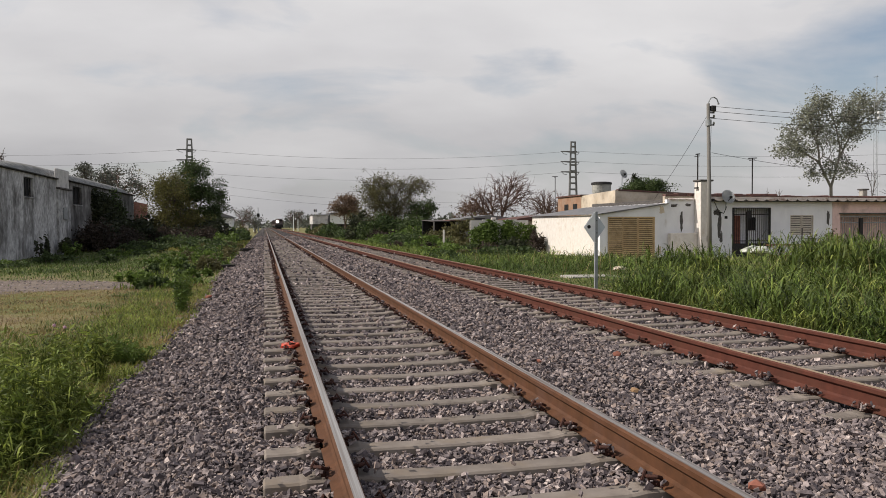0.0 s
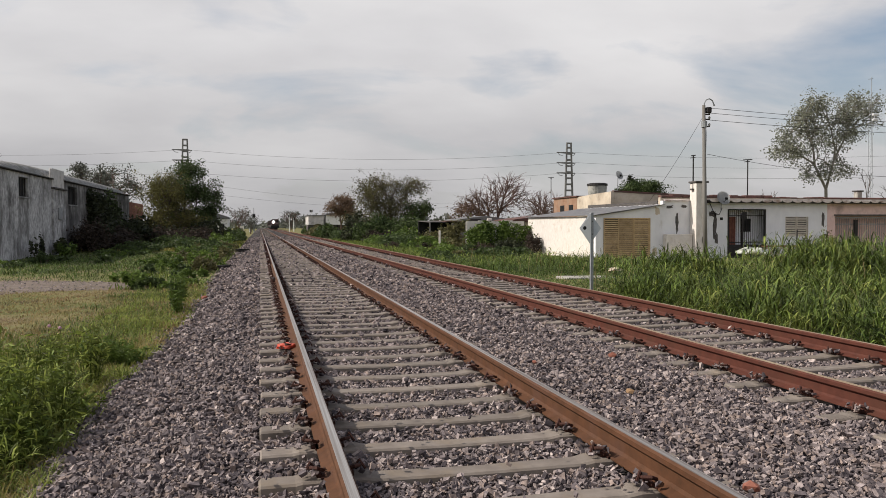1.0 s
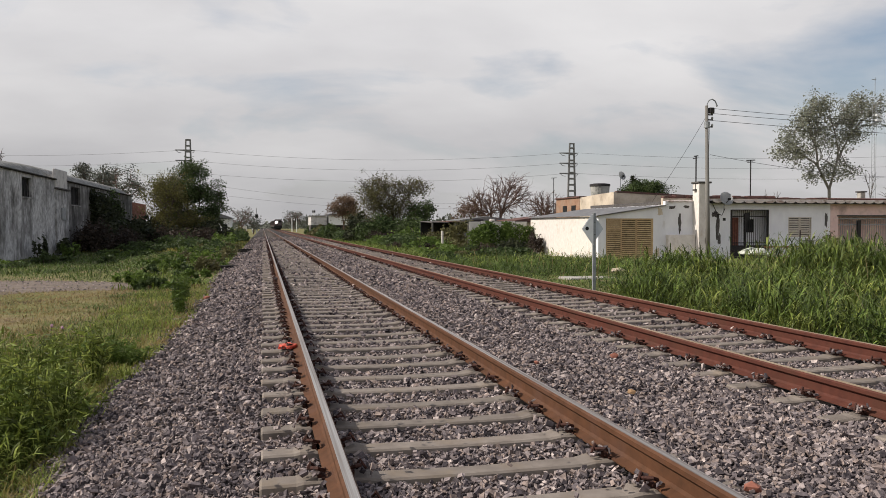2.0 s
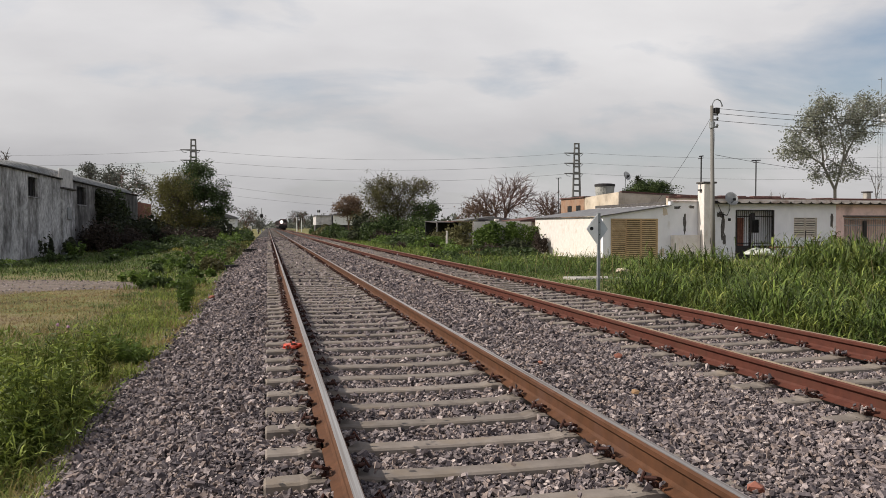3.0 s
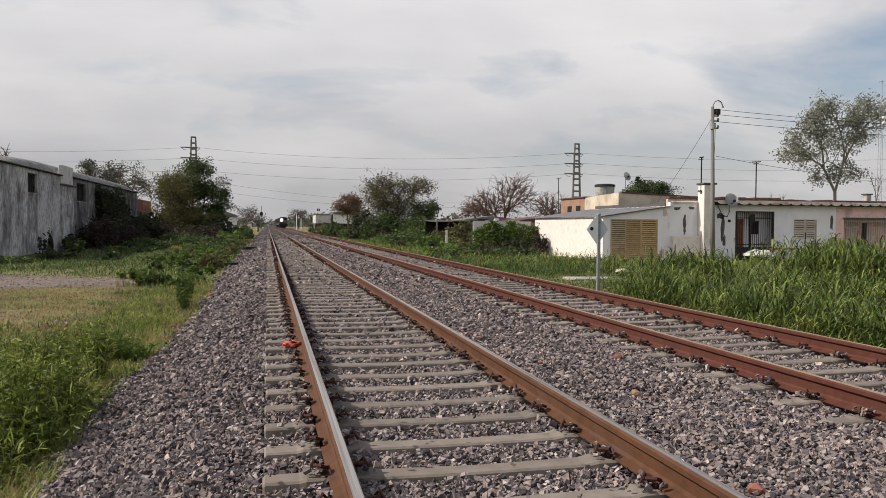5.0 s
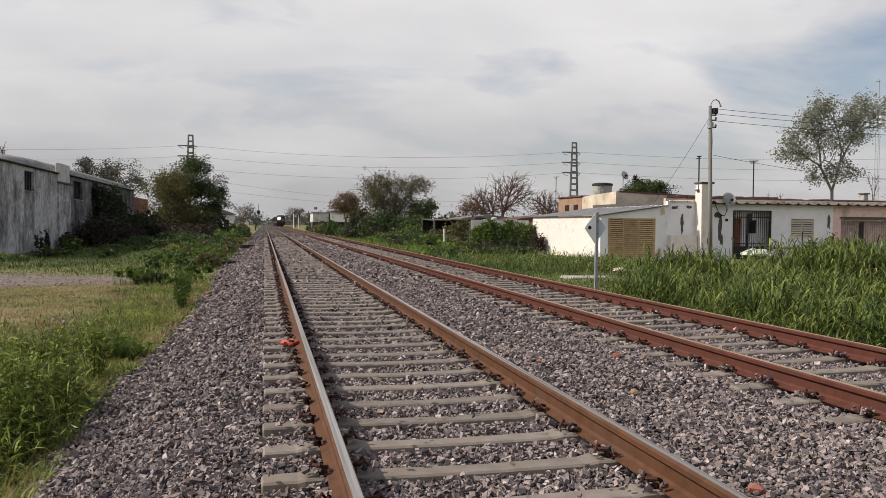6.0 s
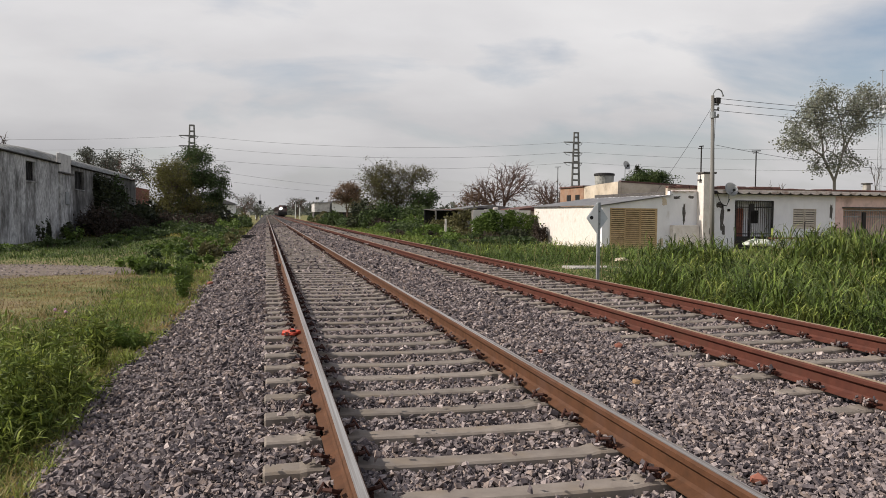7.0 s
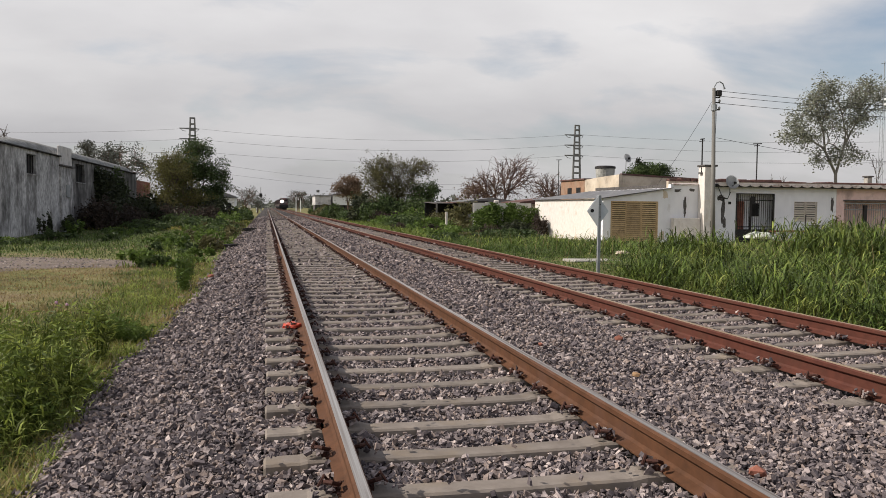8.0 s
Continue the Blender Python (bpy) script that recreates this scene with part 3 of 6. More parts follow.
M["pale_bark"] = mat("pale_grey_bark", [(0.15, 0.138, 0.122), (0.29, 0.27, 0.245)], scale=8, bump=0.4, bump_scale=40)
M["bark"] = mat("grey_brown_bark", [(0.055, 0.043, 0.036), (0.13, 0.105, 0.09)], scale=14, bump=0.5, bump_scale=50)
M["twig"] = mat("reddish_bare_twigs", [(0.095, 0.058, 0.048), (0.16, 0.105, 0.09)], scale=3, bump=0)


def leafmat(name, a, b, c=None, trans=0.3, isl=0.4, scale=0.8):
    return mat(name, [a, b] + ([c] if c else []), scale=scale, rough=0.55, bump=0, island=isl, translucent=trans, detail=3)


M["leaf"] = leafmat("dark_green_leaves", (0.032, 0.052, 0.018), (0.075, 0.105, 0.036))
M["leaf_olive"] = leafmat("olive_autumn_leaves", (0.072, 0.070, 0.030), (0.135, 0.124, 0.054))
M["leaf_yellow"] = leafmat("yellowing_olive_leaves", (0.085, 0.082, 0.026), (0.165, 0.150, 0.048))
M["leaf_vine"] = leafmat("bright_vine_leaves", (0.055, 0.092, 0.018), (0.125, 0.18, 0.04))
M["leaf_grey"] = leafmat("grey_green_leaves", (0.16, 0.17, 0.13), (0.31, 0.32, 0.255), trans=0.45)
M["leaf_rust"] = leafmat("rusty_autumn_leaves", (0.115, 0.075, 0.05), (0.195, 0.13, 0.085))
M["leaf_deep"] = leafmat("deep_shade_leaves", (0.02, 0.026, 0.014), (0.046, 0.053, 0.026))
# paled and greyed: the haze of distance is put into the leaf colour
M["leaf_far"] = leafmat("far_hazed_foliage", (0.075, 0.085, 0.068), (0.13, 0.135, 0.115))
M["reed"] = leafmat("tall_green_grass", (0.030, 0.050, 0.010), (0.092, 0.132, 0.027), (0.22, 0.24, 0.062), scale=1.5, isl=0.75, trans=0.14)
M["turf"] = leafmat("mixed_turf", (0.135, 0.168, 0.028), (0.225, 0.215, 0.05), (0.32, 0.22, 0.10), scale=0.42, isl=0.3)
M["lush"] = leafmat("lush_weeds", (0.068, 0.102, 0.018), (0.175, 0.215, 0.044), scale=1.5, isl=0.6, trans=0.18)
M["verge"] = leafmat("fresh_verge_grass", (0.040, 0.068, 0.014), (0.098, 0.138, 0.032), scale=1.2, isl=0.6, trans=0.2)
M["ochre"] = mat("ochre_stone", [(0.22, 0.135, 0.075), (0.31, 0.20, 0.115)], scale=12, bump=0.4)
# tar of the coping, and the painted-in shade under the eaves
M["tar_shade"] = mat("tar_and_eave_shade", [(0.016, 0.015, 0.015), (0.05, 0.046, 0.044)], scale=3, rough=1.0, bump=0.3)
M["rank"] = leafmat("sunlit_rank_weeds", (0.090, 0.125, 0.022), (0.25, 0.285, 0.062), scale=2.0, isl=0.7, trans=0.32)
M["dry_turf"] = leafmat("brown_dry_turf", (0.145, 0.138, 0.036), (0.225, 0.172, 0.07), (0.255, 0.165, 0.086), scale=0.6, isl=0.4)
M["leaf_dead"] = leafmat("dead_brown_scrub", (0.026, 0.020, 0.016), (0.065, 0.048, 0.038))
M["mauve"] = mat("mauve_petals", [(0.36, 0.20, 0.29), (0.50, 0.31, 0.40)], scale=60, rough=0.8)
M["straw"] = leafmat("dry_straw", (0.27, 0.20, 0.10), (0.36, 0.28, 0.15), isl=0.3)


# ---- buildings ----
def roof_shell(g):
    """A low shell roof that swells up behind the parapet, its near end rounded."""
    xs = [-0.37, -0.6, -0.9, -1.3, -2.0, -4.0, -6.0, -8.5, -10.5, -11.6, -12.37]
    up = [0.0, 0.42, 0.74, 0.93, 1.0, 1.05, 1.05, 0.95, 0.65, 0.35, 0.0]
    ys = [44.5, 45, 46, 47.5, 49.5, 52, 55, 58, 66, 76, 87]
    end = [0.0, 0.25, 0.5, 0.68, 0.82, 0.92, 0.98, 1.0, 1.0, 1.0, 1.0]
    bm = bmesh.new()
    grid = [[bm.verts.new((x, y, 4.45 - g + 1.0 * u * e)) for x, u in zip(xs, up)] for y, e in zip(ys, end)]
    foot = [[bm.verts.new((x, y, 4.1 - g)) for x in xs] for y in ys]
    for a, b in zip(grid, grid[1:]):
        for k in range(len(xs) - 1):
            bm.faces.new((a[k], a[k + 1], b[k + 1], b[k]))
    for i in range(len(ys) - 1):
        for k in (0, -1):
            bm.faces.new((grid[i][k], grid[i + 1][k], foot[i + 1][k], foot[i][k]))
    for i in (0, -1):
        for k in range(len(xs) - 1):
            bm.faces.new((grid[i][k], grid[i][k + 1], foot[i][k + 1], foot[i][k]))
    bmesh.ops.recalc_face_normals(bm, faces=bm.faces)
    return bm


def shed():
    g = GROUND_L - 0.05
    sh = thing("warehouse", (-14.5, 0, g), "long grimy grey rendered warehouse with a low vaulted roof", "warehouse")
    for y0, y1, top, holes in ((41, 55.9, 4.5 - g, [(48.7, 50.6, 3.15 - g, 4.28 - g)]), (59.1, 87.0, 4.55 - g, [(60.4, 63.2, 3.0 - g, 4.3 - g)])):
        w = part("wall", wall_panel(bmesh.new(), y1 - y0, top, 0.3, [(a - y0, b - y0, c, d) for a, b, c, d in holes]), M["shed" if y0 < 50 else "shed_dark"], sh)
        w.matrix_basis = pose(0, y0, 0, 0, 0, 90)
        for a, b, c, d in holes:
            bm = boxed(-0.30, -0.26, a - 0.05, b + 0.05, c - 0.05, d + 0.05)
            win = part("window", bm, M["dark"], sh, "dark unglazed window opening")
            fr = bmesh.new()
            for u in (a + 0.03, (a + b) / 2, b - 0.03):
                box(fr, -0.2, -0.15, u - 0.03, u + 0.03, c, d)
            for u in (c + 0.03, d - 0.03):
                box(fr, -0.21, -0.14, a, b, u - 0.03, u + 0.03)
            part("frame", fr, M["iron"], win)
            part("sill", boxed(-0.02, 0.07, a - 0.08, b + 0.08, c - 0.07, c - 0.003), M["shed"], win)
        part("coping", boxed(-0.36, 0.16, y0 - 0.1, y1 - 0.003, top + 0.003, top + 0.08, bevel=0.015), M["tar_shade"], sh)
    part("pier", boxed(-0.12, 0.12, 55.9, 59.1, 0, 3.9 - g, bevel=0.02), M["shed"], sh)
    part("pier", boxed(-0.12, 0.06, 55.9, 59.1, 4.01 - g, 5.25 - g, bevel=0.03), M["pier"], sh)
    part("ledge", boxed(-0.12, 0.25, 55.8, 59.2, 3.9 - g, 4.01 - g, bevel=0.02), M["peel"], sh)
    part("meter_box", boxed(0.123, 0.2, 57.0, 57.9, 1.9 - g, 2.7 - g, bevel=0.02), M["galv"], sh, "small grey meter box on the pier")
    part("vaulted_roof", roof_shell(g), M["vault"], sh, "mottled pale concrete roof with a rounded end", smooth=True)
    part("flat_roof", boxed(-12.37, -0.37, 41, 44.49, 4.1 - g, 4.4 - g), M["vault"], sh)
    part("end_wall", boxed(-12.4, -0.3, 41, 41.3, 0, 4.2 - g), M["shed"], sh)
    part("rear_wall", boxed(-12.7, -12.4, 41, 87, 0, 4.2 - g), M["shed"], sh)
    an = part("brick_annex", boxed(-6, -0.02, 87.01, 97.0, 0, 4.0 - g), M["mortar"], sh, "unrendered red brick annex")
    bm = bmesh.new()
    box(bm, -0.02, 0.01, 0, 0.235, 0, 0.1)
    me = bpy.data.meshes.new("brick")
    bm.to_mesh(me)
    bm.free()
    me.materials.append(M["brick"])
    for r in range(18):
        for c in range(15):
            b = new("brick", me)
            b.parent = an
            b.matrix_basis = Matrix.Translation((0, 87.06 + c * 0.66 + (0.3 if r % 2 else 0), 1.95 - g + r * 0.113)) @ Matrix.Diagonal((1, 2.7, 1, 1))
    part("plinth", boxed(-0.02, 0.03, 87.02, 97.0, 0, 1.92 - g), M["shed"], an)


shed()


def patch(bm, cx, cz, w, h, y, seed, n=18):
    """An uneven flake of bare mortar, a thin relief on a wall that faces -y."""
    r = random.Random(seed)
    ring = []
    for k in range(n):
        a = 2 * math.pi * k / n
        s = 1 - 0.45 * r.random()
        ring.append((cx + w / 2 * s * math.copysign(abs(math.cos(a)) ** 0.6, math.cos(a)), cz + h / 2 * s * math.copysign(abs(math.sin(a)) ** 0.6, math.sin(a))))
    return prism(bm, ring, "y", y - 0.006, y + 0.02)


def louvre(parent, x0, x1, z0, z1, y, n, material, frame_w=0.05):
    """A slatted wooden leaf: a frame round n sloping slats."""
    fr = bmesh.new()
    box(fr, x0, x0 + frame_w, y - 0.03, y + 0.02, z0, z1)
    box(fr, x1 - frame_w, x1, y - 0.03, y + 0.02, z0, z1)
    box(fr, x0 + frame_w, x1 - frame_w, y - 0.029, y + 0.019, z0, z0 + frame_w)
    box(fr, x0 + frame_w, x1 - frame_w, y - 0.029, y + 0.019, z1 - frame_w, z1)
    leaf = part("shutter_leaf", fr, material, parent)
    p = (z1 - z0 - 2 * frame_w) / n
    for k in range(n):
        z = z0 + frame_w + p * k
        bm = prism(bmesh.new(), [(y - 0.05, z), (y - 0.04, z - 0.004), (y + 0.03, z + p * 0.72), (y + 0.018, z + p * 0.74)], "x", x0 + frame_w, x1 - frame_w)
        part("slat", bm, material, leaf)
    return leaf


def gate_bars(parent, x0, x1, z0, z1, y, n, r, material, rails=()):
    for k in range(n):
        u = x0 + (x1 - x0) * (k + 0.5) / n
        part("bar", tube(bmesh.new(), [(u, y, z0), (u, y, z1)], r, 5), material, parent)
    for z in (z0, z1, *rails):
        part("gate_rail", boxed(x0, x1, y - 0.02, y + 0.02, z - 0.025, z + 0.025), material, parent)


def garage():
    g = GROUND_R - 0.1
    ga = thing("lean_to_garage", (15.2, 37, g), "whitewashed lean-to garage with peeling paint and a sloping sheet roof", "garage")
    part("side_wall", boxed(0, 0.22, 0.222, 10.3, 0, 1.93 - g, bevel=0.015), M["cream"], ga, "sunlit whitewashed side wall with worn lower edge")
    bm = bmesh.new()
    prism(bm, [(0, 0), (0.42, 0), (0.42, 2.0 - g), (0, 1.95 - g)], "y", 0, 0.22)
    prism(bm, [(3.03, 0), (3.7, 0), (3.7, 2.49 - g), (3.03, 2.38 - g)], "y", 0, 0.22)
    prism(bm, [(0.42, 1.83 - g), (3.03, 1.83 - g), (3.03, 2.38 - g), (0.42, 2.0 - g)], "y", 0.002, 0.218)
    part("front_wall", bm, M["white"], ga)
    # added dark sheet: the unlit garage, seen through the slats
    part("inside_shade_sheet", boxed(0.25, 3.6, 1.2, 1.25, 0, 1.9 - g), M["dark"], ga)
    n = 36
    rf = bmesh.new()
    lo = []
    for k in range(n + 1):
        u = -0.12 + 10.7 * k / n
        w = 0.012 * math.cos(k * math.pi)
        lo.append((u - 0.1, w))
    # a corrugated sheet that rises away from the railway
    top = [[rf.verts.new((x, y, z0 + 0.145 * x + w + t)) for y, w in lo] for t in (0.0, 0.02) for x, z0 in ((-0.14, 1.97 - g), (3.75, 1.97 - g))]
    for a, b in ((0, 1), (2, 3)):
        for k in range(n):
            rf.faces.new((top[a][k], top[a][k + 1], top[b][k + 1], top[b][k]))
    for a, b in ((0, 2), (1, 3)):
        for k in range(n):
            rf.faces.new((top[a][k], top[b][k], top[b][k + 1], top[a][k + 1]))
    for k in (0, n):
        rf.faces.new((top[0][k], top[1][k], top[3][k], top[2][k]))
    bmesh.ops.recalc_face_normals(rf, faces=rf.faces)
    part("roof", rf, M["sheet"], ga, "grey corrugated sheet roof")
    fr = bmesh.new()
    for x0, x1, z0, z1 in ((0.42, 0.47, 0.05, 1.83 - g), (2.98, 3.03, 0.05, 1.83 - g), (0.47, 2.98, 1.78 - g, 1.83 - g)):
        box(fr, x0, x1, 0.02, 0.12, z0, z1)
    door = part("garage_door", fr, M["slat"], ga, "ochre slatted wooden double shutter door")
    louvre(door, 0.44, 1.25, 0.12, 1.80 - g, -0.02, 20, M["slat"], 0.035)
    louvre(door, 1.27, 2.10, 0.05, 1.78 - g, 0.07, 20, M["slat"], 0.035)
    louvre(door, 2.12, 2.97, 0.05, 1.78 - g, 0.07, 20, M["slat"], 0.035)
    part("bare_patch", patch(bmesh.new(), 3.4, 2.2 - g, 0.35, 0.5, 0.0, 5), M["tan"], ga)
    part("bare_patch", patch(bmesh.new(), 3.25, 0.45, 0.4, 0.5, 0.0, 6), M["tan"], ga)
    rp = random.Random(12)
    for k in range(7):
        f = patch(bmesh.new(), rp.uniform(0.4, 9.6), rp.uniform(0.0, 0.35), rp.uniform(0.3, 0.8), rp.uniform(0.12, 0.3), 0.0, 30 + k)
        o = part("bare_patch", f, M["tan"], ga)
        o.matrix_basis = pose(-0.001, 10.3, 0, 0, 0, -90)
    return ga


garage()


def eave(parent, x0, x1, z, y0, y1, n):
    """Half-round tiles laid side by side, their open ends showing along the eave."""
    p = (x1 - x0) / n
    bm = bmesh.new()
    seg = 6
    for r, s in ((0.5, 1),):
        outer = [(p * 0.49 * math.cos(math.pi * k / seg), -p * 0.20 * math.sin(math.pi * k / seg)) for k in range(seg + 1)]
        prism(bm, outer, "y", 0, y1 - y0)
    me = bpy.data.meshes.new("eave_tile")
    bmesh.ops.recalc_face_normals(bm, faces=bm.faces)
    bm.to_mesh(me)
    bm.free()
    me.materials.append(M["paletile"])
    for k in range(n):
        o = new("eave_tile", me)
        o.parent = parent
        o.matrix_basis = pose(x0 + p * (k + 0.5), y0, z + random.uniform(-0.006, 0.006), 7)


def white_house():
    g = GROUND_R - 0.1
    ho = thing("white_house", (18.9, 37, g), "single-storey white house with a scalloped tile eave and a barred gate", "house")
    z = lambda v: v - g
    door, win = (3.75, 6.02, 0.12, z(2.3)), (7.22, 8.64, z(0.84), z(1.9))
    part("wall", wall_panel(bmesh.new(), 9.8, z(2.72), 0.25, [door, win]), M["white"], ho, "white rendered front wall with flaking patches")
    part("low_wall", boxed(0.02, 1.52, -0.35, -0.003, 0, z(1.0), bevel=0.03), M["cream"], ho)
    # warm body and bluish front slab: sun and shade painted by face
    bm = boxed(1.54, 2.0, -0.62, -0.003, 0, z(3.62), bevel=0.02)
    ch = part("pier", bm, M["cream"], ho, "tall whitewashed chimney pier")
    part("pier_shaded_front", boxed(2.003, 2.16, -0.6, -0.003, 0, z(3.6), bevel=0.015), M["white"], ch)
    part("cap", boxed(1.48, 2.24, -0.68, 0.06, z(3.625), z(3.72), bevel=0.02), M["peel"], ch)
    part("meter_box", boxed(1.9, 2.06, -0.68, -0.622, z(0.55), z(0.85), bevel=0.01), M["blackpaint"], ch)
    # parapet with broken red coping
    part("parapet", boxed(0.02, 9.78, 0.3, 0.52, z(2.5), z(2.9), bevel=0.02), M["tan"], ho)
    rc = random.Random(4)
    x = 0.05
    while x < 9.6:
        w = rc.uniform(0.25, 0.6)
        h = (3.05 if x < 6.4 else 2.96) + rc.uniform(-0.045, 0.03)
        part("coping_tile", boxed(x, min(x + w, 9.76) - 0.012, 0.22 + rc.uniform(-0.03, 0.03), 0.6, z(2.903), z(h), bevel=0.02), M["redtile"], ho)
        x += w
    part("roof", boxed(0.0, 9.8, 0.55, 9.5, z(2.55), z(2.72)), M["peel"], ho)
    eave(ho, 2.45, 9.8, z(2.76), -0.42, 0.1, 12)
    # added dark strip: shade under the eave, seen between the tile ends
    part("eave_shade_strip", boxed(2.45, 9.8, -0.38, -0.003, z(2.615), z(2.755)), M["tar_shade"], ho, "dark strip standing in for the shade under the eave")
    eave(ho, 0.1, 1.5, z(2.76), -0.12, 0.1, 3)
    part("eave_slab", boxed(2.45, 9.8, -0.40, 0.0, z(2.77), z(2.83)), M["paletile"], ho)
    for cx, cz, w, h, s in ((0.82, 1.75, 0.2, 1.25, 1), (0.4, 2.55, 0.5, 0.2, 2), (1.2, 2.58, 0.4, 0.18, 3), (3.0, 1.55, 0.26, 1.5, 4), (2.85, 2.2, 0.5, 0.35, 8), (3.1, 0.9, 0.2, 0.7, 9), (9.55, 1.9, 0.2, 0.9, 7)):
        part("flaked_patch", patch(bmesh.new(), cx, z(cz) - 0.15, w, h, 0.0, s), M["peel"], ho, "dark flaked patch of bare mortar")
    part("house_sign", boxed(3.3, 3.46, -0.02, -0.002, z(1.72), z(1.86)), M["blackpaint"], ho)
    # porch behind the gate
    part("porch", boxed(3.2, 6.6, 0.62, 0.67, 0, z(2.5)), M["white"], ho)
    part("porch_side", boxed(3.5, 3.56, 0.26, 0.61, 0, z(2.5)), M["white"], ho)
    part("inner_door", boxed(3.95, 4.6, 0.57, 0.618, 0.1, z(1.9)), M["brick"], ho, "dark red inner door")
    part("inner_window", boxed(5.0, 5.5, 0.57, 0.618, z(1.1), z(1.8)), M["dark"], ho)
    gt = part("gate", boxed(3.75, 3.83, -0.03, 0.05, 0.1, z(2.3)), M["iron"], ho, "black iron barred gate")
    part("gate_post", boxed(5.94, 6.02, -0.03, 0.05, 0.1, z(2.3)), M["iron"], gt)
    part("gate_post", boxed(4.58, 4.68, -0.03, 0.05, 0.1, z(2.1)), M["iron"], gt)
    part("lock_plate", boxed(4.66, 4.84, -0.04, 0.04, z(1.75), z(2.15)), M["iron"], gt)
    gate_bars(gt, 3.83, 5.94, 0.5, z(2.28), 0.0, 17, 0.014, M["iron"], (z(1.95), z(0.55)))
    part("kick_plate", boxed(3.83, 5.94, -0.01, 0.01, 0.1, z(0.42)), M["iron"], gt)
    w = part("window", boxed(win[0] + 0.02, win[1] - 0.02, 0.16, 0.2, win[2], win[3]), M["dark"], ho, "window closed by a pale slatted shutter")
    louvre(w, win[0], (win[0] + win[1]) / 2 - 0.01, win[2], win[3], 0.04, 8, M["shutter"], 0.04)
    louvre(w, (win[0] + win[1]) / 2 + 0.01, win[1], win[2], win[3], 0.04, 8, M["shutter"], 0.04)
    part("sill", boxed(win[0] - 0.06, win[1] + 0.06, -0.06, -0.002, win[2] - 0.06, win[2]), M["white"], w)
    part("side_wall", boxed(0.0, 0.22, 0.26, 9.5, 0, z(2.54)), M["white"], ho)


white_house()


def pink_house():
    g = GROUND_R - 0.1
    z = lambda v: v - g
    pk = thing("pink_house", (28.71, 37, g), "faded pink terraced house beside the white one", "house")
    part("wall", wall_panel(bmesh.new(), 12, z(2.72), 0.25, [(0.5, 8.0, 0.1, z(1.95))]), M["pink"], pk)
    part("lintel", boxed(0.42, 8.1, -0.04, -0.002, z(1.953), z(2.03)), M["peel"], pk)
    eave(pk, 0.0, 12.0, z(2.76), -0.42, 0.1, 20)
    # the same painted eave shade as on the white house
    part("eave_shade_strip", boxed(0.0, 12.0, -0.38, -0.003, z(2.615), z(2.755)), M["tar_shade"], pk, "dark strip standing in for the shade under the eave")
    part("eave_slab", boxed(0.0, 12.0, -0.40, 0.0, z(2.77), z(2.83)), M["paletile"], pk)
    part("parapet", boxed(0.02, 12, 0.3, 0.52, z(2.5), z(2.88), bevel=0.02), M["tan"], pk)
    part("coping", boxed(0.02, 12, 0.22, 0.6, z(2.883), z(2.96), bevel=0.03), M["redtile"], pk)
    part("chimney", boxed(2.42, 2.74, 0.6, 0.92, z(2.6), z(3.3), bevel=0.03), M["mortar"], pk)
    part("chimney_cap", boxed(2.36, 2.8, 0.54, 0.98, z(3.303), z(3.38), bevel=0.02), M["peel"], pk)
    part("roof", boxed(0.0, 12, 0.55, 9.5, z(2.5), z(2.7)), M["peel"], pk)
    part("porch", boxed(0.3, 11.7, 0.8, 0.85, 0, z(2.45)), M["pink"], pk)
    for x in (1.7, 4.4):
        part("post", boxed(x, x + 0.22, -0.06, 0.06, 0.0, z(1.75), bevel=0.02), M["iron"], pk)
    gate_bars(pk, 0.5, 8.0, 0.35, z(1.85), 0.1, 52, 0.013, M["galv"], (z(1.5), z(0.4)))
    part("side_wall", boxed(11.75, 12.0, 0.26, 9.5, 0, z(2.48)), M["pink"], pk)


pink_house()


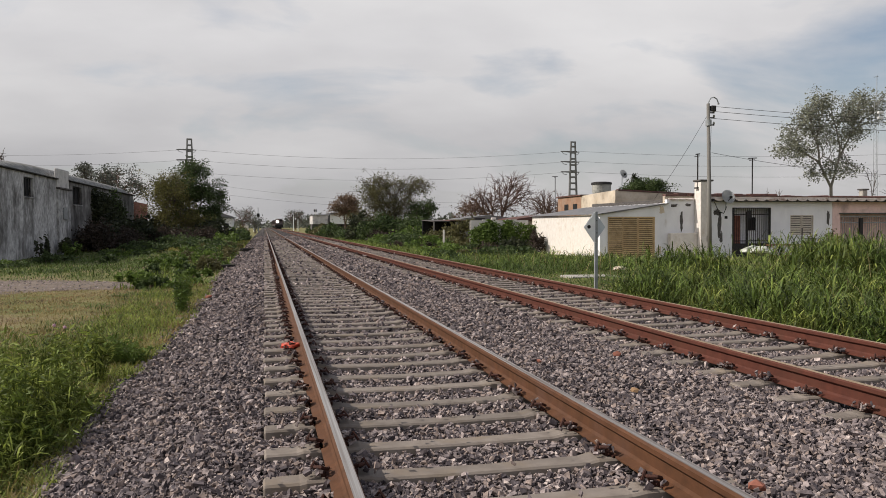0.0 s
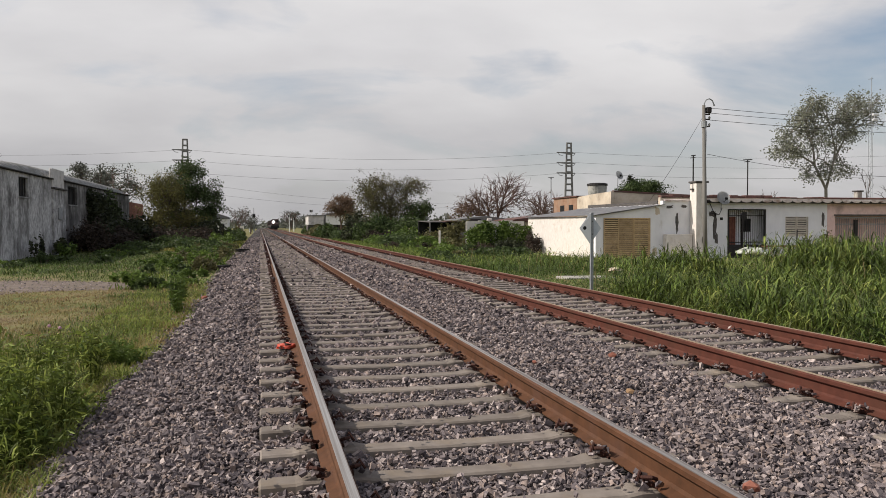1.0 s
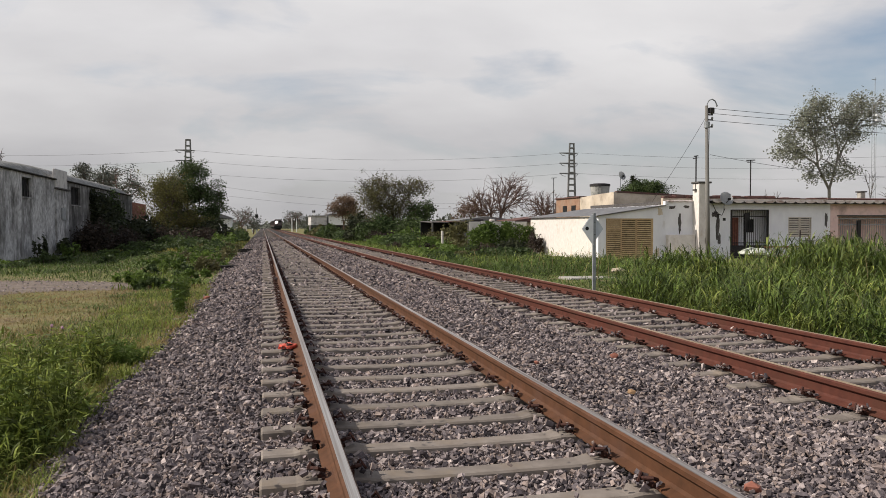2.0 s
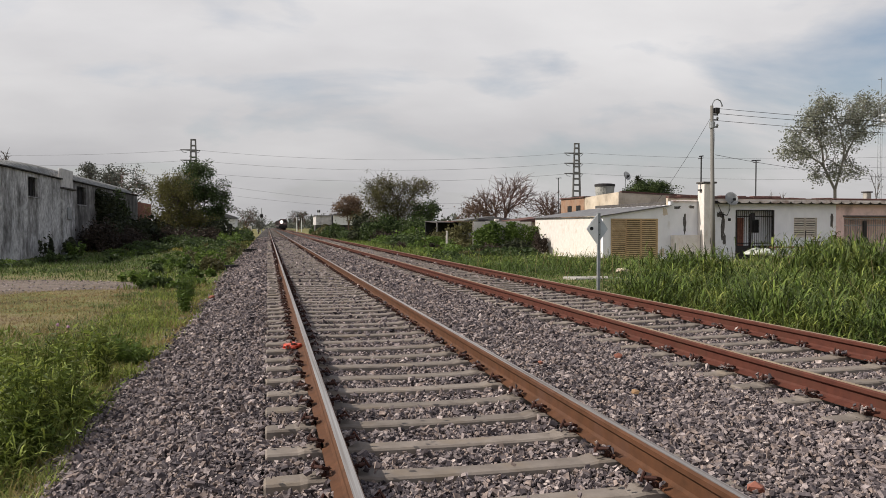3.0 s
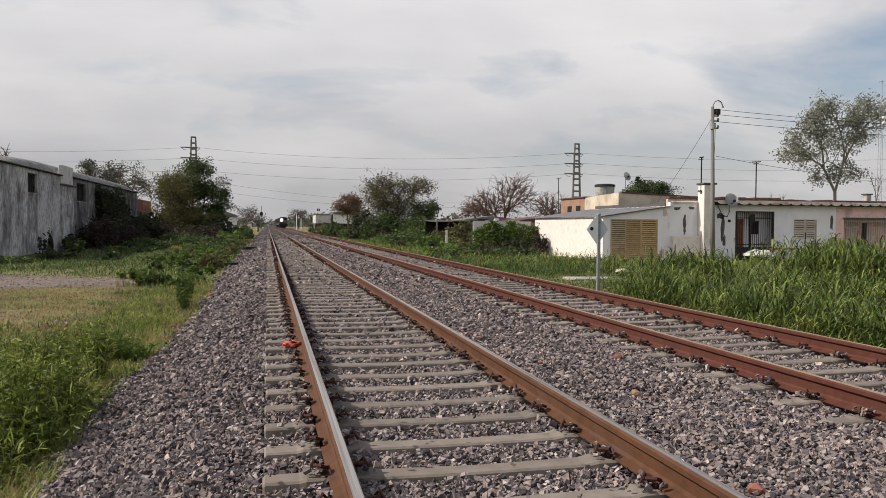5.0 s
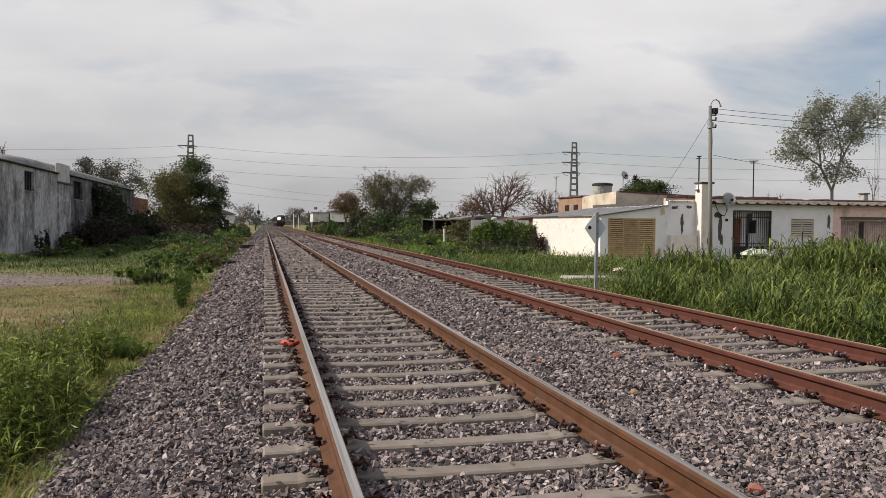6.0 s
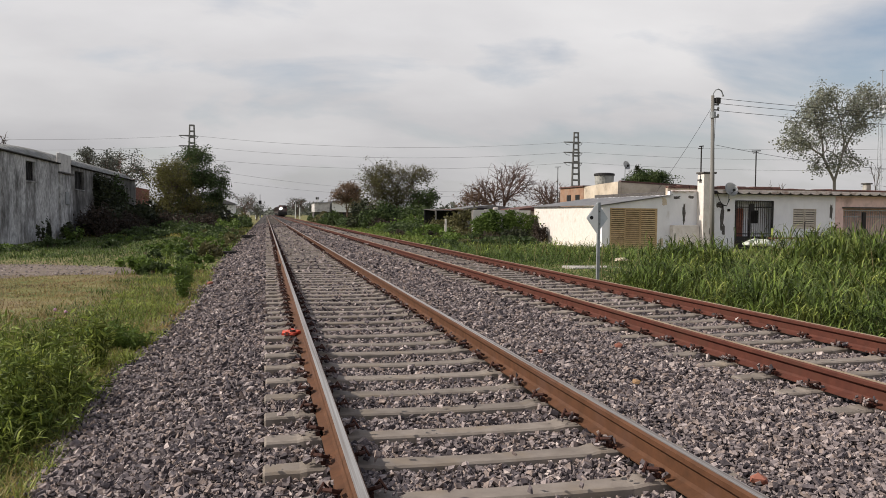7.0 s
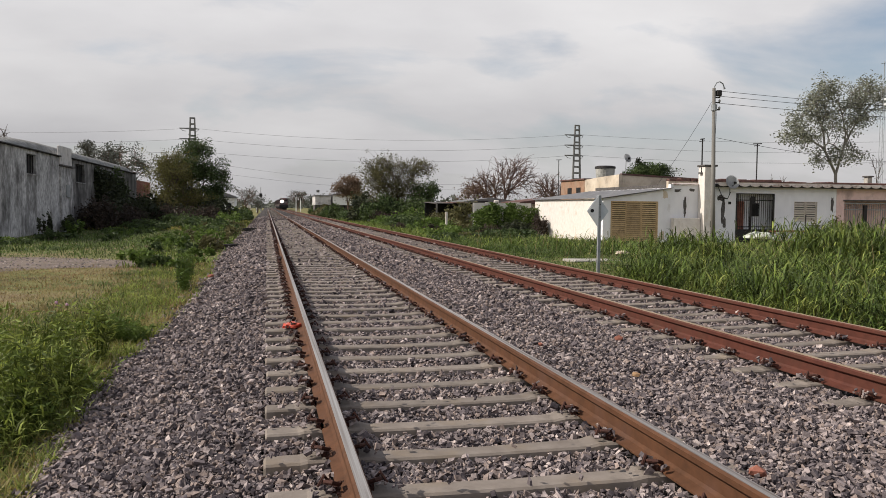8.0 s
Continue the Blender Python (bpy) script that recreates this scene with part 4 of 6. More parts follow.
def rear_house():
    g = GROUND_R - 0.1
    z = lambda v: v - g
    up = thing("rear_house", (20.9, 47.4, g), "taller tan rendered house behind the garage with a brick corner", "house")
    side = [(0.003, 0), (5.6, 0), (5.6, z(3.48)), (3, z(3.58)), (0.003, z(3.66))]
    part("side_wall", prism(bmesh.new(), side, "x", 0, 0.25), M["tan"], up)
    part("front_wall", prism(bmesh.new(), [(0.26, 0), (6.5, 0), (6.5, z(3.34)), (0.26, z(3.62))], "y", 0, 0.25), M["tan"], up)
    part("coping", prism(bmesh.new(), [(0.2, z(3.625)), (6.5, z(3.345)), (6.5, z(3.45)), (0.2, z(3.73))], "y", -0.05, 0.3), M["redtile"], up)
    part("roof", boxed(0.26, 6.5, 0.26, 10, z(3.0), z(3.2)), M["peel"], up)
    br = part("brick_corner", boxed(-0.02, 2.0, 5.603, 10.2, 0, z(3.5)), M["orange"], up, "orange hollow brick extension")
    for y in (6.3, 8.0):
        part("opening", boxed(-0.06, -0.023, y, y + 0.75, z(2.5), z(2.95)), M["dark"], br)
    part("brick_slab", boxed(-0.12, 2.1, 5.5, 10.3, z(3.503), z(3.59)), M["redtile"], up)
    tk = thing("water_tank", (22.0, 52.0, 3.2), "round grey fibre-cement roof water tank with a dark lid", "water tank")
    bm = tube(bmesh.new(), [(0, 0, 0), (0, 0, 0.25), (0, 0, 1.05)], [0.60, 0.62, 0.68], 20)
    part("tank_body", bm, M["tankgrey"], tk, smooth=False)
    part("lid", tube(bmesh.new(), [(0, 0, 1.06), (0, 0, 1.2), (0, 0, 1.25)], [0.73, 0.72, 0.5], 20), M["iron"], tk, "dark lid")
    part("stand", boxed(-0.55, 0.55, -0.55, 0.55, -0.25, -0.003), M["tan"], tk)


rear_house()


# ---- plants ----
def blades(name, x, y, z, length, width, material, label, lean=(55, 85), droop=1.2, seg=4, seed=1, category="grass"):
    """Arching grass blades, one for each place."""
    r = np.random.default_rng(seed)
    n = len(x)
    az = r.uniform(0, 2 * np.pi, n)
    el = np.radians(r.uniform(lean[0], lean[1], n))
    bend = r.uniform(0.25, 1.0, n) * droop
    P = np.stack([x, y, z], 1)
    side = np.stack([-np.sin(az), np.cos(az), np.zeros(n)], 1)
    rows = []
    for k in range(seg + 1):
        t = k / seg
        w = width * (1.0 if t < 0.5 else (1 - t) * 2) * (0.6 + 0.4 * min(1, t * 4))
        if k == seg:
            rows.append(P[:, None])
        else:
            rows.append(np.stack([P - side * (w / 2)[:, None], P + side * (w / 2)[:, None]], 1))
        e = el - bend * (t + 0.5 / seg) ** 1.6 * 1.6
        P = P + (length / seg)[:, None] * np.stack([np.cos(e) * np.cos(az), np.cos(e) * np.sin(az), np.sin(e)], 1)
    V = np.concatenate(rows, 1)
    m = 2 * seg + 1
    F = []
    for k in range(seg - 1):
        a = 2 * k
        F += [(a, a + 1, a + 3), (a, a + 3, a + 2)]
    F.append((2 * seg - 2, 2 * seg - 1, 2 * seg))
    F = np.array(F)[None] + (np.arange(n) * m)[:, None, None]
    return tagged(mesh_np(name, V.reshape(-1, 3), F.reshape(-1, 3), material), label, category, kind="stuff")


def leaf_cloud(pts, size, seed, aspect=1.7, flat=0.0):
    """Pointed leaf faces of two triangles at the given places."""
    r = np.random.default_rng(seed)
    n = len(pts)
    d = r.normal(size=(n, 3))
    d[:, 2] *= 0.7
    d /= np.linalg.norm(d, axis=1, keepdims=True)
    u = np.cross(d, r.normal(size=(n, 3)))
    u /= np.linalg.norm(u, axis=1, keepdims=True) + 1e-9
    s = (size * r.lognormal(0, 0.3, n).clip(0.5, 1.8))[:, None]
    nrm = np.cross(d, u)
    V = np.stack([pts - d * s * aspect / 2, pts + u * s / 2 + nrm * s * 0.12, pts + d * s * aspect / 2, pts - u * s / 2 + nrm * s * 0.12], 1)
    F = np.array([(0, 1, 2), (0, 2, 3)])[None] + (np.arange(n) * 4)[:, None, None]
    return V.reshape(-1, 3), F.reshape(-1, 3)


def tree(name, base, trunk_h, r0, blobs, leaf, per, material, label, seed, bark="bark", twigs=4, spread=0.55, forks=1, lean=(0, 0), category="tree", twig_r=0.012, aspect=1.7, group=""):
    """A tapered trunk, limbs that reach for points in the crown, twigs, and leaves about their ends.
    blobs: (x, y, z, rx, ry, rz, limbs) about the base."""
    r = random.Random(seed)
    t = thing(name, base, label, category, group)
    bm = bmesh.new()
    top = Vector((lean[0], lean[1], trunk_h))
    stem = [Vector((0, 0, -0.15)), Vector((lean[0] * 0.2 + r.uniform(-.1, .1) * r0 * 4, lean[1] * 0.2, trunk_h * 0.35)), Vector((lean[0] * 0.6, lean[1] * 0.6 + r.uniform(-.1, .1) * r0 * 4, trunk_h * 0.7)), top]
    tube(bm, stem, [r0 * 1.25, r0, r0 * 0.85, r0 * 0.7], 8)
    pts = []
    for bx, by, bz, rx, ry, rz, n in blobs:
        hub = top.lerp(Vector((bx, by, bz)), 0.45)
        tube(bm, [top - Vector((0, 0, r0)), hub], [r0 * 0.6, r0 * 0.42], 6, False)
        for k in range(n):
            while True:
                v = Vector((r.uniform(-1, 1), r.uniform(-1, 1), r.uniform(-1, 1)))
                if 0.25 < v.length < 1:
                    break
            v = v.normalized() * v.length ** 0.5
            c = Vector((bx + v.x * rx, by + v.y * ry, bz + v.z * rz))
            s = hub if r.random() < 0.75 else stem[r.choice((2, 3))]
            mid = s.lerp(c, 0.5) + Vector((r.uniform(-1, 1), r.uniform(-1, 1), r.uniform(-0.3, 0.8))) * (c - s).length * 0.13
            rr = r0 * 0.26 * r.uniform(0.6, 1.1)
            tube(bm, [s, mid, c], [rr, rr * 0.6, max(twig_r, rr * 0.2)], 5, False)
            ends = [c]
            for j in range(twigs):
                f = s.lerp(c, r.uniform(0.55, 1.0)) if forks else c
                e = f + (Vector((r.uniform(-1, 1), r.uniform(-1, 1), r.uniform(-0.5, 1.1))) + (c - s).normalized() * 0.7) * spread * r.uniform(0.7, 1.6)
                tube(bm, [f, f.lerp(e, 0.5) + Vector((r.uniform(-1, 1), r.uniform(-1, 1), r.uniform(-1, 1))) * spread * 0.12, e], [twig_r * 1.6, twig_r * 1.2, twig_r * 0.6], 3, False)
                ends.append(e)
            pts += [(p, spread) for p in ends]
    part("trunk", bm, M[bark], t)
    if per:
        rr = np.random.default_rng(seed)
        C = np.repeat(np.array([p[:] for p, _ in pts]), per, 0)
        C = C + rr.normal(0, 1, C.shape) * spread * np.array([0.55, 0.55, 0.42])
        C = C[C[:, 2] > 0.03]
        V, F = leaf_cloud(C, leaf, seed, aspect)
        o = mesh_np("crown", V, F, M[material])
        o.parent = t
    return t


def limb_tree(name, base, fork, r_tip, crowns, leaf, per, material, label, seed, bark="bark", spread=0.3, category="tree", aspect=1.7, trunk_r=0.0, droop=0.0, loose=0.17, reach=(0.32, 0.5)):
    """A tree grown back from its twig ends: the ends are parted in two again and again, and a limb runs towards the middle of each part.
    crowns: (x, y, z, rx, ry, rz, clumps, ends in a clump, leafy share) about the base; fork: where the trunk divides."""
    r = np.random.default_rng(seed)
    t = thing(name, base, label, category)
    ends, leafy = [], []
    for bx, by, bz, rx, ry, rz, clumps, per_clump, share in crowns:
        v = r.normal(size=(clumps, 3))
        v /= np.linalg.norm(v, axis=1, keepdims=True)
        v *= r.uniform(0.2, 1.0, (clumps, 1)) ** 0.45
        c = np.array([bx, by, bz]) + v * np.array([rx, ry, rz])
        e = np.repeat(c, per_clump, 0) + r.normal(0, loose, (clumps * per_clump, 3)) * np.array([rx, ry, rz])
        ends.append(e)
        leafy.append(r.random(len(e)) < share)
    T, leafy = np.concatenate(ends), np.concatenate(leafy)
    low = T[:, 2] < 0.25
    T[low, 2] = 0.25 + r.random(low.sum()) * 0.4
    bm = bmesh.new()
    fork = np.array(fork, float)
    thick = lambda n: r_tip * n ** 0.29
    base_r = trunk_r or thick(len(T))
    tube(bm, [(0, 0, -0.2), tuple(fork * np.array([0.3, 0.3, 0.4])), tuple(fork * np.array([0.7, 0.7, 0.75])), tuple(fork)], [base_r * 1.35, base_r * 1.05, base_r * 0.95, base_r * 0.9], 8)
    todo = [(fork, T, base_r * 0.9)]
    while todo:
        at, part_ends, wide = todo.pop()
        n = len(part_ends)
        if n == 1:
            e = part_ends[0]
            mid = (at + e) / 2 + r.normal(0, 0.06, 3) * np.linalg.norm(e - at)
            tube(bm, [tuple(at), tuple(mid), tuple(e)], [min(wide, r_tip * 1.3), r_tip, r_tip * 0.55], 3, False)
            continue
        axis = r.normal(size=3) * 0.35
        spread_now = part_ends - part_ends.mean(0)
        axis += np.linalg.svd(spread_now, full_matrices=False)[2][0]
        side = spread_now @ axis
        half = side > np.median(side) if n > 2 else np.array([True, False])
        if half.all() or not half.any():
            half = np.arange(n) % 2 == 0
        for group in (part_ends[half], part_ends[~half]):
            mid = group.mean(0)
            d = np.linalg.norm(mid - at)
            step = at + (mid - at) * r.uniform(*reach) + r.normal(0, 0.03, 3) * d
            step[2] += 0.05 * d
            w2 = min(wide * 0.92, thick(len(group)))
            tube(bm, [tuple(at), tuple(step)], [min(wide, w2 * 1.25), w2], 6 if w2 > 0.05 else (4 if w2 > 0.02 else 3), False)
            todo.append((step, group, w2))
    part("trunk", bm, M[bark], t)
    if per and leafy.any():
        C = np.repeat(T[leafy], per, 0)
        off = np.clip(r.normal(0, 1, C.shape), -1.5, 1.5) * spread * np.array([1, 1, 0.75])
        off[:, 2] -= droop * np.abs(off[:, 0])
        C = C + off
        C = C[C[:, 2] > 0.05]
        V, F = leaf_cloud(C, leaf, seed, aspect)
        o = mesh_np("crown", V, F, M[material])
        o.parent = t
    return t


def shrub(name, base, rx, ry, h, n, leaf, material, label, seed, bark="bark", category="shrub", stems=10, group=""):
    """A shrub: stems from the ground and leaves in lumpy tufts at uneven heights."""
    r = np.random.default_rng(seed)
    t = thing(name, base, label, category, group)
    bm = bmesh.new()
    tuft = max(6, n // 60)
    a, q = r.uniform(0, 6.283, tuft), np.sqrt(r.uniform(0, 1, tuft))
    c = np.stack([rx * q * np.cos(a), ry * q * np.sin(a), h * (1 - 0.55 * q ** 2) * r.uniform(0.25, 1.02, tuft)], 1)
    for k in range(min(stems, tuft)):
        e = c[k]
        tube(bm, [(e[0] * 0.3, e[1] * 0.3, -0.1), (e[0] * 0.7, e[1] * 0.7, e[2] * 0.5), tuple(e)], [0.02 + 0.006 * h, 0.014 + 0.004 * h, 0.006], 4, False)
    part("stems", bm, M[bark], t)
    P = c[r.integers(0, tuft, n)] + r.normal(0, 1, (n, 3)) * np.array([rx, ry, h]) * 0.13
    P[:, 2] = np.abs(P[:, 2])
    V, F = leaf_cloud(P, leaf, seed)
    o = mesh_np("crown", V, F, M[material])
    o.parent = t
    return t


def area(n, x0, x1, y0, y1, seed, keep=None):
    r = np.random.default_rng(seed)
    x, y = r.uniform(x0, x1, n), r.uniform(y0, y1, n)
    if keep is not None:
        k = keep(x, y, r)
        x, y = x[k], y[k]
    return x, y, r


# tall grass on the house side of the railway
def reeds():
    def keep(x, y, r):
        edge = 6.45 + 0.25 * waves(x, y, 3.0, 21)
        dens = np.clip(0.45 + 0.75 * waves(x, y, 2.4, 22), 0.12, 1)
        return (x > edge) & (r.random(len(x)) < dens)
    for n, x0, x1, y0, y1, lo, hi, w, seed in ((78000, 6.2, 11.5, 4.5, 17.5, 0.45, 0.8, 0.021, 31), (56000, 10.5, 25, 6, 34.5, 0.35, 0.66, 0.027, 32), (26000, 6.3, 14.0, 17, 34, 0.22, 0.45, 0.022, 33)):
        x, y, r = area(n, x0, x1, y0, y1, seed, keep)
        if seed == 32:
            k = (x - 10.5) * 0.75 + 4 < y
            k &= y < 34.6
            x, y = x[k], y[k]
        tall = 1 + 0.55 * waves(x, y, 3.6, 23) - 0.5 * ((x > 13.5) & (y > 24))
        L = r.uniform(lo, hi, len(x)) * tall * np.where((x < 10.5) & (y > 18) & (y < 25), 0.55, 1)
        # the upper leaves spring from stalks
        lift = np.where(r.random(len(x)) < 0.8, r.uniform(0.05, 0.8, len(x)) * L, 0) if seed != 33 else 0
        z = ground_height(x, y) + np.interp(x, [6.2, 6.9], [0.15, 0.0]) + lift - 0.03
        blades("tall_grass", x, y, z, L * 0.6, w * r.uniform(0.6, 1.3, len(x)), M["reed"], "dense tall arching green grass beside the track", (30, 88), 2.5, 4, seed)
    x, y, r = area(600, 6.6, 22, 6, 33, 35, keep)
    blades("tall_grass", x, y, ground_height(x, y), r.uniform(0.7, 1.35, len(x)), 0.012 + 0 * x, M["straw"], "dry straw-coloured stalks among the tall grass", (65, 88), 0.7, 3, 36)

    # short dense green in front of the garage
    x, y, r = area(27000, 6.4, 15.1, 15.5, 36.5, 46, lambda x, y, r: x > 6.6 + 0.2 * waves(x, y, 3.0, 21))
    L = r.uniform(0.14, 0.38, len(x)) * (1 + 0.4 * waves(x, y, 2.6, 25)) * np.where((x < 11.5) & (y > 16.5) & (y < 26), 0.45, 1)
    blades("verge_grass", x, y, ground_height(x, y) + np.where(r.random(len(x)) < 0.5, 0.4 * L, 0) - 0.02, L, 0.024 * r.uniform(0.6, 1.3, len(x)), M["verge"], "short dense bright green grass before the garage", (25, 86), 1.8, 3, 47)
    for cx, cy, s, n, lo, hi, seed in ((9.7, 19.0, 0.6, 3000, 0.8, 1.3, 37), (14.0, 18.6, 0.8, 4400, 1.0, 1.6, 38), (15.4, 20.5, 0.9, 2600, 0.9, 1.5, 39)):
        r = np.random.default_rng(seed)
        x, y = r.normal(cx, s, n), r.normal(cy, s, n)
        L = r.uniform(lo, hi, n)
        z = ground_height(x, y) + np.where(r.random(n) < 0.85, r.uniform(0.05, 0.8, n) * L, 0) - 0.03
        blades("tall_grass", x, y, z, L * 0.45, 0.027 * r.uniform(0.6, 1.3, n), M["reed"], "taller clump of arching green grass", (30, 88), 2.6, 4, seed)
    x, y, r = area(17000, 6.5, 13.5, 30, 95, 34, lambda x, y, r: x > 6.7 + 0.3 * waves(x, y, 3, 24))
    blades("verge_grass", x, y, ground_height(x, y), r.uniform(0.2, 0.6, len(x)), 0.04 + 0 * x, M["lush"], "rough green grass on the verge by the houses", (30, 86), 1.8, 3, 34)


reeds()


def path_zone(x, y):
    """The dirt track that runs off across the grass, as a soft mask."""
    mid = 26.0 + 0.25 * (-4.6 - x) * 0.35 + 0.5 * waves(x, y, 5, 41)
    half = np.clip(1.1 + (-4.6 - x) * 0.5, 0.0, 3.6)
    return (np.abs(y - mid) < half * 0.78) & (x < -4.7)


def on_earth(x, y):
    """The top of the earth or of the ballast's foot, whichever is higher."""
    return np.where(x > -3.25, np.maximum(ground_height(x, y), bed_floor(x, y)), ground_height(x, y))


def turf():
    def keep(x, y, r):
        edge = toe(y) + 0.14 * waves(x, y, 2.6, 42) + 0.1 * waves(x, y, 0.6, 43)
        return (x < edge) & ~(path_zone(x, y) & (r.random(len(x)) < 0.97))
    for n, x0, x1, y0, y1, lo, hi, w, seed in ((32000, -7.5, -2.7, 4.5, 13, 0.07, 0.20, 0.009, 51), (36000, -12, -2.7, 13, 26, 0.07, 0.18, 0.014, 52), (22000, -14.3, -2.7, 26, 60, 0.06, 0.18, 0.022, 53), (12000, -14.3, -2.7, 60, 110, 0.15, 0.45, 0.05, 54)):
        x, y, r = area(n, x0, x1, y0, y1, seed, keep)
        L = r.uniform(lo, hi, len(x)) * (1 + 0.35 * waves(x, y, 2.2, 44)) * np.where((x < -4) & (y > 15.5) & (y < 24.5), 0.5, 1)
        blades("turf", x, y, on_earth(x, y) - 0.01, L, w * r.uniform(0.6, 1.4, len(x)), M[{52: "dry_turf", 53: "verge"}.get(seed, "turf")], "short rough grass, green to straw-coloured", (25, 85), 1.2, 2, seed)
    x, y, r = area(7000, -14, -3.0, 30, 56, 55, lambda x, y, r: ~path_zone(x, y) & (y > 31.5 + 0.3 * (x + 14)))
    blades("lush_grass", x, y, ground_height(x, y), r.uniform(0.1, 0.28, len(x)), 0.03 + 0 * x, M["verge"], "lush green weeds in front of the warehouse", (40, 85), 1.3, 3, 56)
    x, y, r = area(9000, -5.6, -2.9, 24, 90, 57, lambda x, y, r: r.random(len(x)) < np.clip(0.35 + 0.8 * waves(x, y, 4, 58), 0.05, 1))
    blades("lush_grass", x, y, ground_height(x, y), r.uniform(0.15, 0.4, len(x)), 0.035 + 0 * x, M["lush"], "green weeds growing along the edge of the ballast", (35, 88), 1.3, 3, 59)
    x, y, r = area(10000, -12, -3.6, 14, 24, 60, lambda x, y, r: r.random(len(x)) < np.clip(0.5 + 0.9 * waves(x, y, 3.5, 45), 0.05, 1))
    blades("dry_grass", x, y, ground_height(x, y) - 0.01, r.uniform(0.05, 0.14, len(x)), 0.013 + 0 * x, M["straw"], "short straw-brown dry grass", (15, 80), 1.4, 3, 60)
    x, y, r = area(15000, -7.5, -3.1, 5, 15, 48, lambda x, y, r: r.random(len(x)) < np.clip(0.6 + 0.9 * waves(x, y, 2.5, 49), 0.1, 1))
    blades("lush_grass", x, y, ground_height(x, y) - 0.01, r.uniform(0.1, 0.28, len(x)), 0.010 + 0 * x, M["lush"], "fresh green grass at the foot of the ballast", (20, 85), 1.5, 3, 50)
    # rank weeds by the toe of the ballast, near the viewer
    for cx, cy, n, lo, hi, s, seed in ((-3.85, 7.1, 3300, 0.3, 0.62, 0.55, 61), (-4.6, 8.6, 2600, 0.3, 0.7, 0.7, 62), (-3.5, 6.2, 1200, 0.2, 0.4, 0.3, 63), (-3.6, 15.2, 900, 0.15, 0.35, 0.6, 64), (-5.3, 7.4, 2600, 0.3, 0.6, 0.7, 65), (-3.5, 8.2, 1800, 0.3, 0.6, 0.35, 66), (-3.35, 6.5, 900, 0.2, 0.4, 0.3, 67), (-6.0, 10.5, 2200, 0.25, 0.5, 0.8, 68)):
        n = int(n * 1.55)
        r = np.random.default_rng(seed)
        x, y = r.normal(cx, s * 0.62, n), r.normal(cy, s, n)
        k = x < toe(y) - 0.06
        x, y = x[k], y[k]
        L = r.uniform(lo, hi, len(x))
        lift = np.where(r.random(len(x)) < 0.75, r.uniform(0, 0.8, len(x)) * L, 0)
        blades("rank_weeds", x, y, on_earth(x, y) + lift - 0.02, L * 0.55, 0.0125 * r.uniform(0.6, 1.3, len(x)), M["rank"], "rank green weeds at the foot of the ballast", (0, 84), 2.2, 4, seed)
    # tussocks of several kinds over the rough ground
    r = np.random.default_rng(71)
    for name, m, count, per, x0, x1, y0, y1, size, lo, hi, w, label in (
            ("tussock_grass", "verge", 80, 90, -5.0, -3.15, 8, 24, 0.22, 0.07, 0.22, 0.011, "bright green tufts among the dry grass"),
            ("tussock_grass", "rank", 130, 110, -4.4, -2.75, 5.2, 24, 0.17, 0.08, 0.24, 0.011, "yellow-green tufts along the toe of the ballast"),
            ("tussock_grass", "rank", 70, 100, -3.5, -2.7, 4.2, 6.5, 0.10, 0.06, 0.20, 0.008, "yellow-green tufts creeping over the ballast edge"),
            ("dead_grass", "leaf_rust", 150, 80, -11, -3.6, 11.5, 24.5, 0.3, 0.04, 0.10, 0.012, "low russet dead grass"),
            ("dead_grass", "straw", 26, 70, -3.1, -2.72, 4.3, 6.2, 0.08, 0.05, 0.16, 0.007, "dry straw tufts at the foot of the ballast"),
            ("dead_grass", "straw", 60, 60, -6, -3.05, 6, 20, 0.16, 0.06, 0.2, 0.008, "dry straw tufts"),
            ("tussock_grass", "verge", 70, 60, -13.5, -4, 29.5, 50, 0.5, 0.12, 0.35, 0.03, "dark green tufts before the warehouse")):
        cx, cy, cs = r.uniform(x0, x1, count), r.uniform(y0, y1, count), size * r.uniform(0.5, 1.6, count)
        i = np.repeat(np.arange(count), per)
        x, y = cx[i] + r.normal(0, 1, len(i)) * cs[i], cy[i] + r.normal(0, 1, len(i)) * cs[i]
        k = (x < np.maximum(toe(y) + 0.05, x1)) & ~path_zone(x, y)
        x, y = x[k], y[k]
        blades(name, x, y, on_earth(x, y) - 0.01, r.uniform(lo, hi, len(x)), w * r.uniform(0.6, 1.3, len(x)), M[m], label, (25, 86), 1.6, 3, 72)
    # pebbles on the path
    x, y, r = area(5200, -16, -4.9, 21, 31, 75, lambda x, y, r: path_zone(x, y))
    s = r.uniform(0.012, 0.04, len(x))
    o = np.array([(1, 0, 0), (-1, 0, 0), (0, 1, 0), (0, -1, 0), (0, 0, 0.8), (0, 0, -0.8)])
    P = np.stack([x, y, ground_height(x, y) + 0.025], 1)
    V = P[:, None] + o[None] * s[:, None, None] * r.uniform(0.6, 1.4, (len(x), 6, 1))
    T = np.array([(0, 2, 4), (2, 1, 4), (1, 3, 4), (3, 0, 4), (2, 0, 5), (1, 2, 5), (3, 1, 5), (0, 3, 5)])
    tagged(mesh_np("path_pebbles", V.reshape(-1, 3), (T[None] + 6 * np.arange(len(x))[:, None, None]).reshape(-1, 3), M["stone"]), "small loose stones scattered on the dirt path", "pebbles", kind="stuff")
    dp = np.arange(-40, -4.3, 0.35)
    yy = np.linspace(-1, 1, 15)
    V, F = [], []
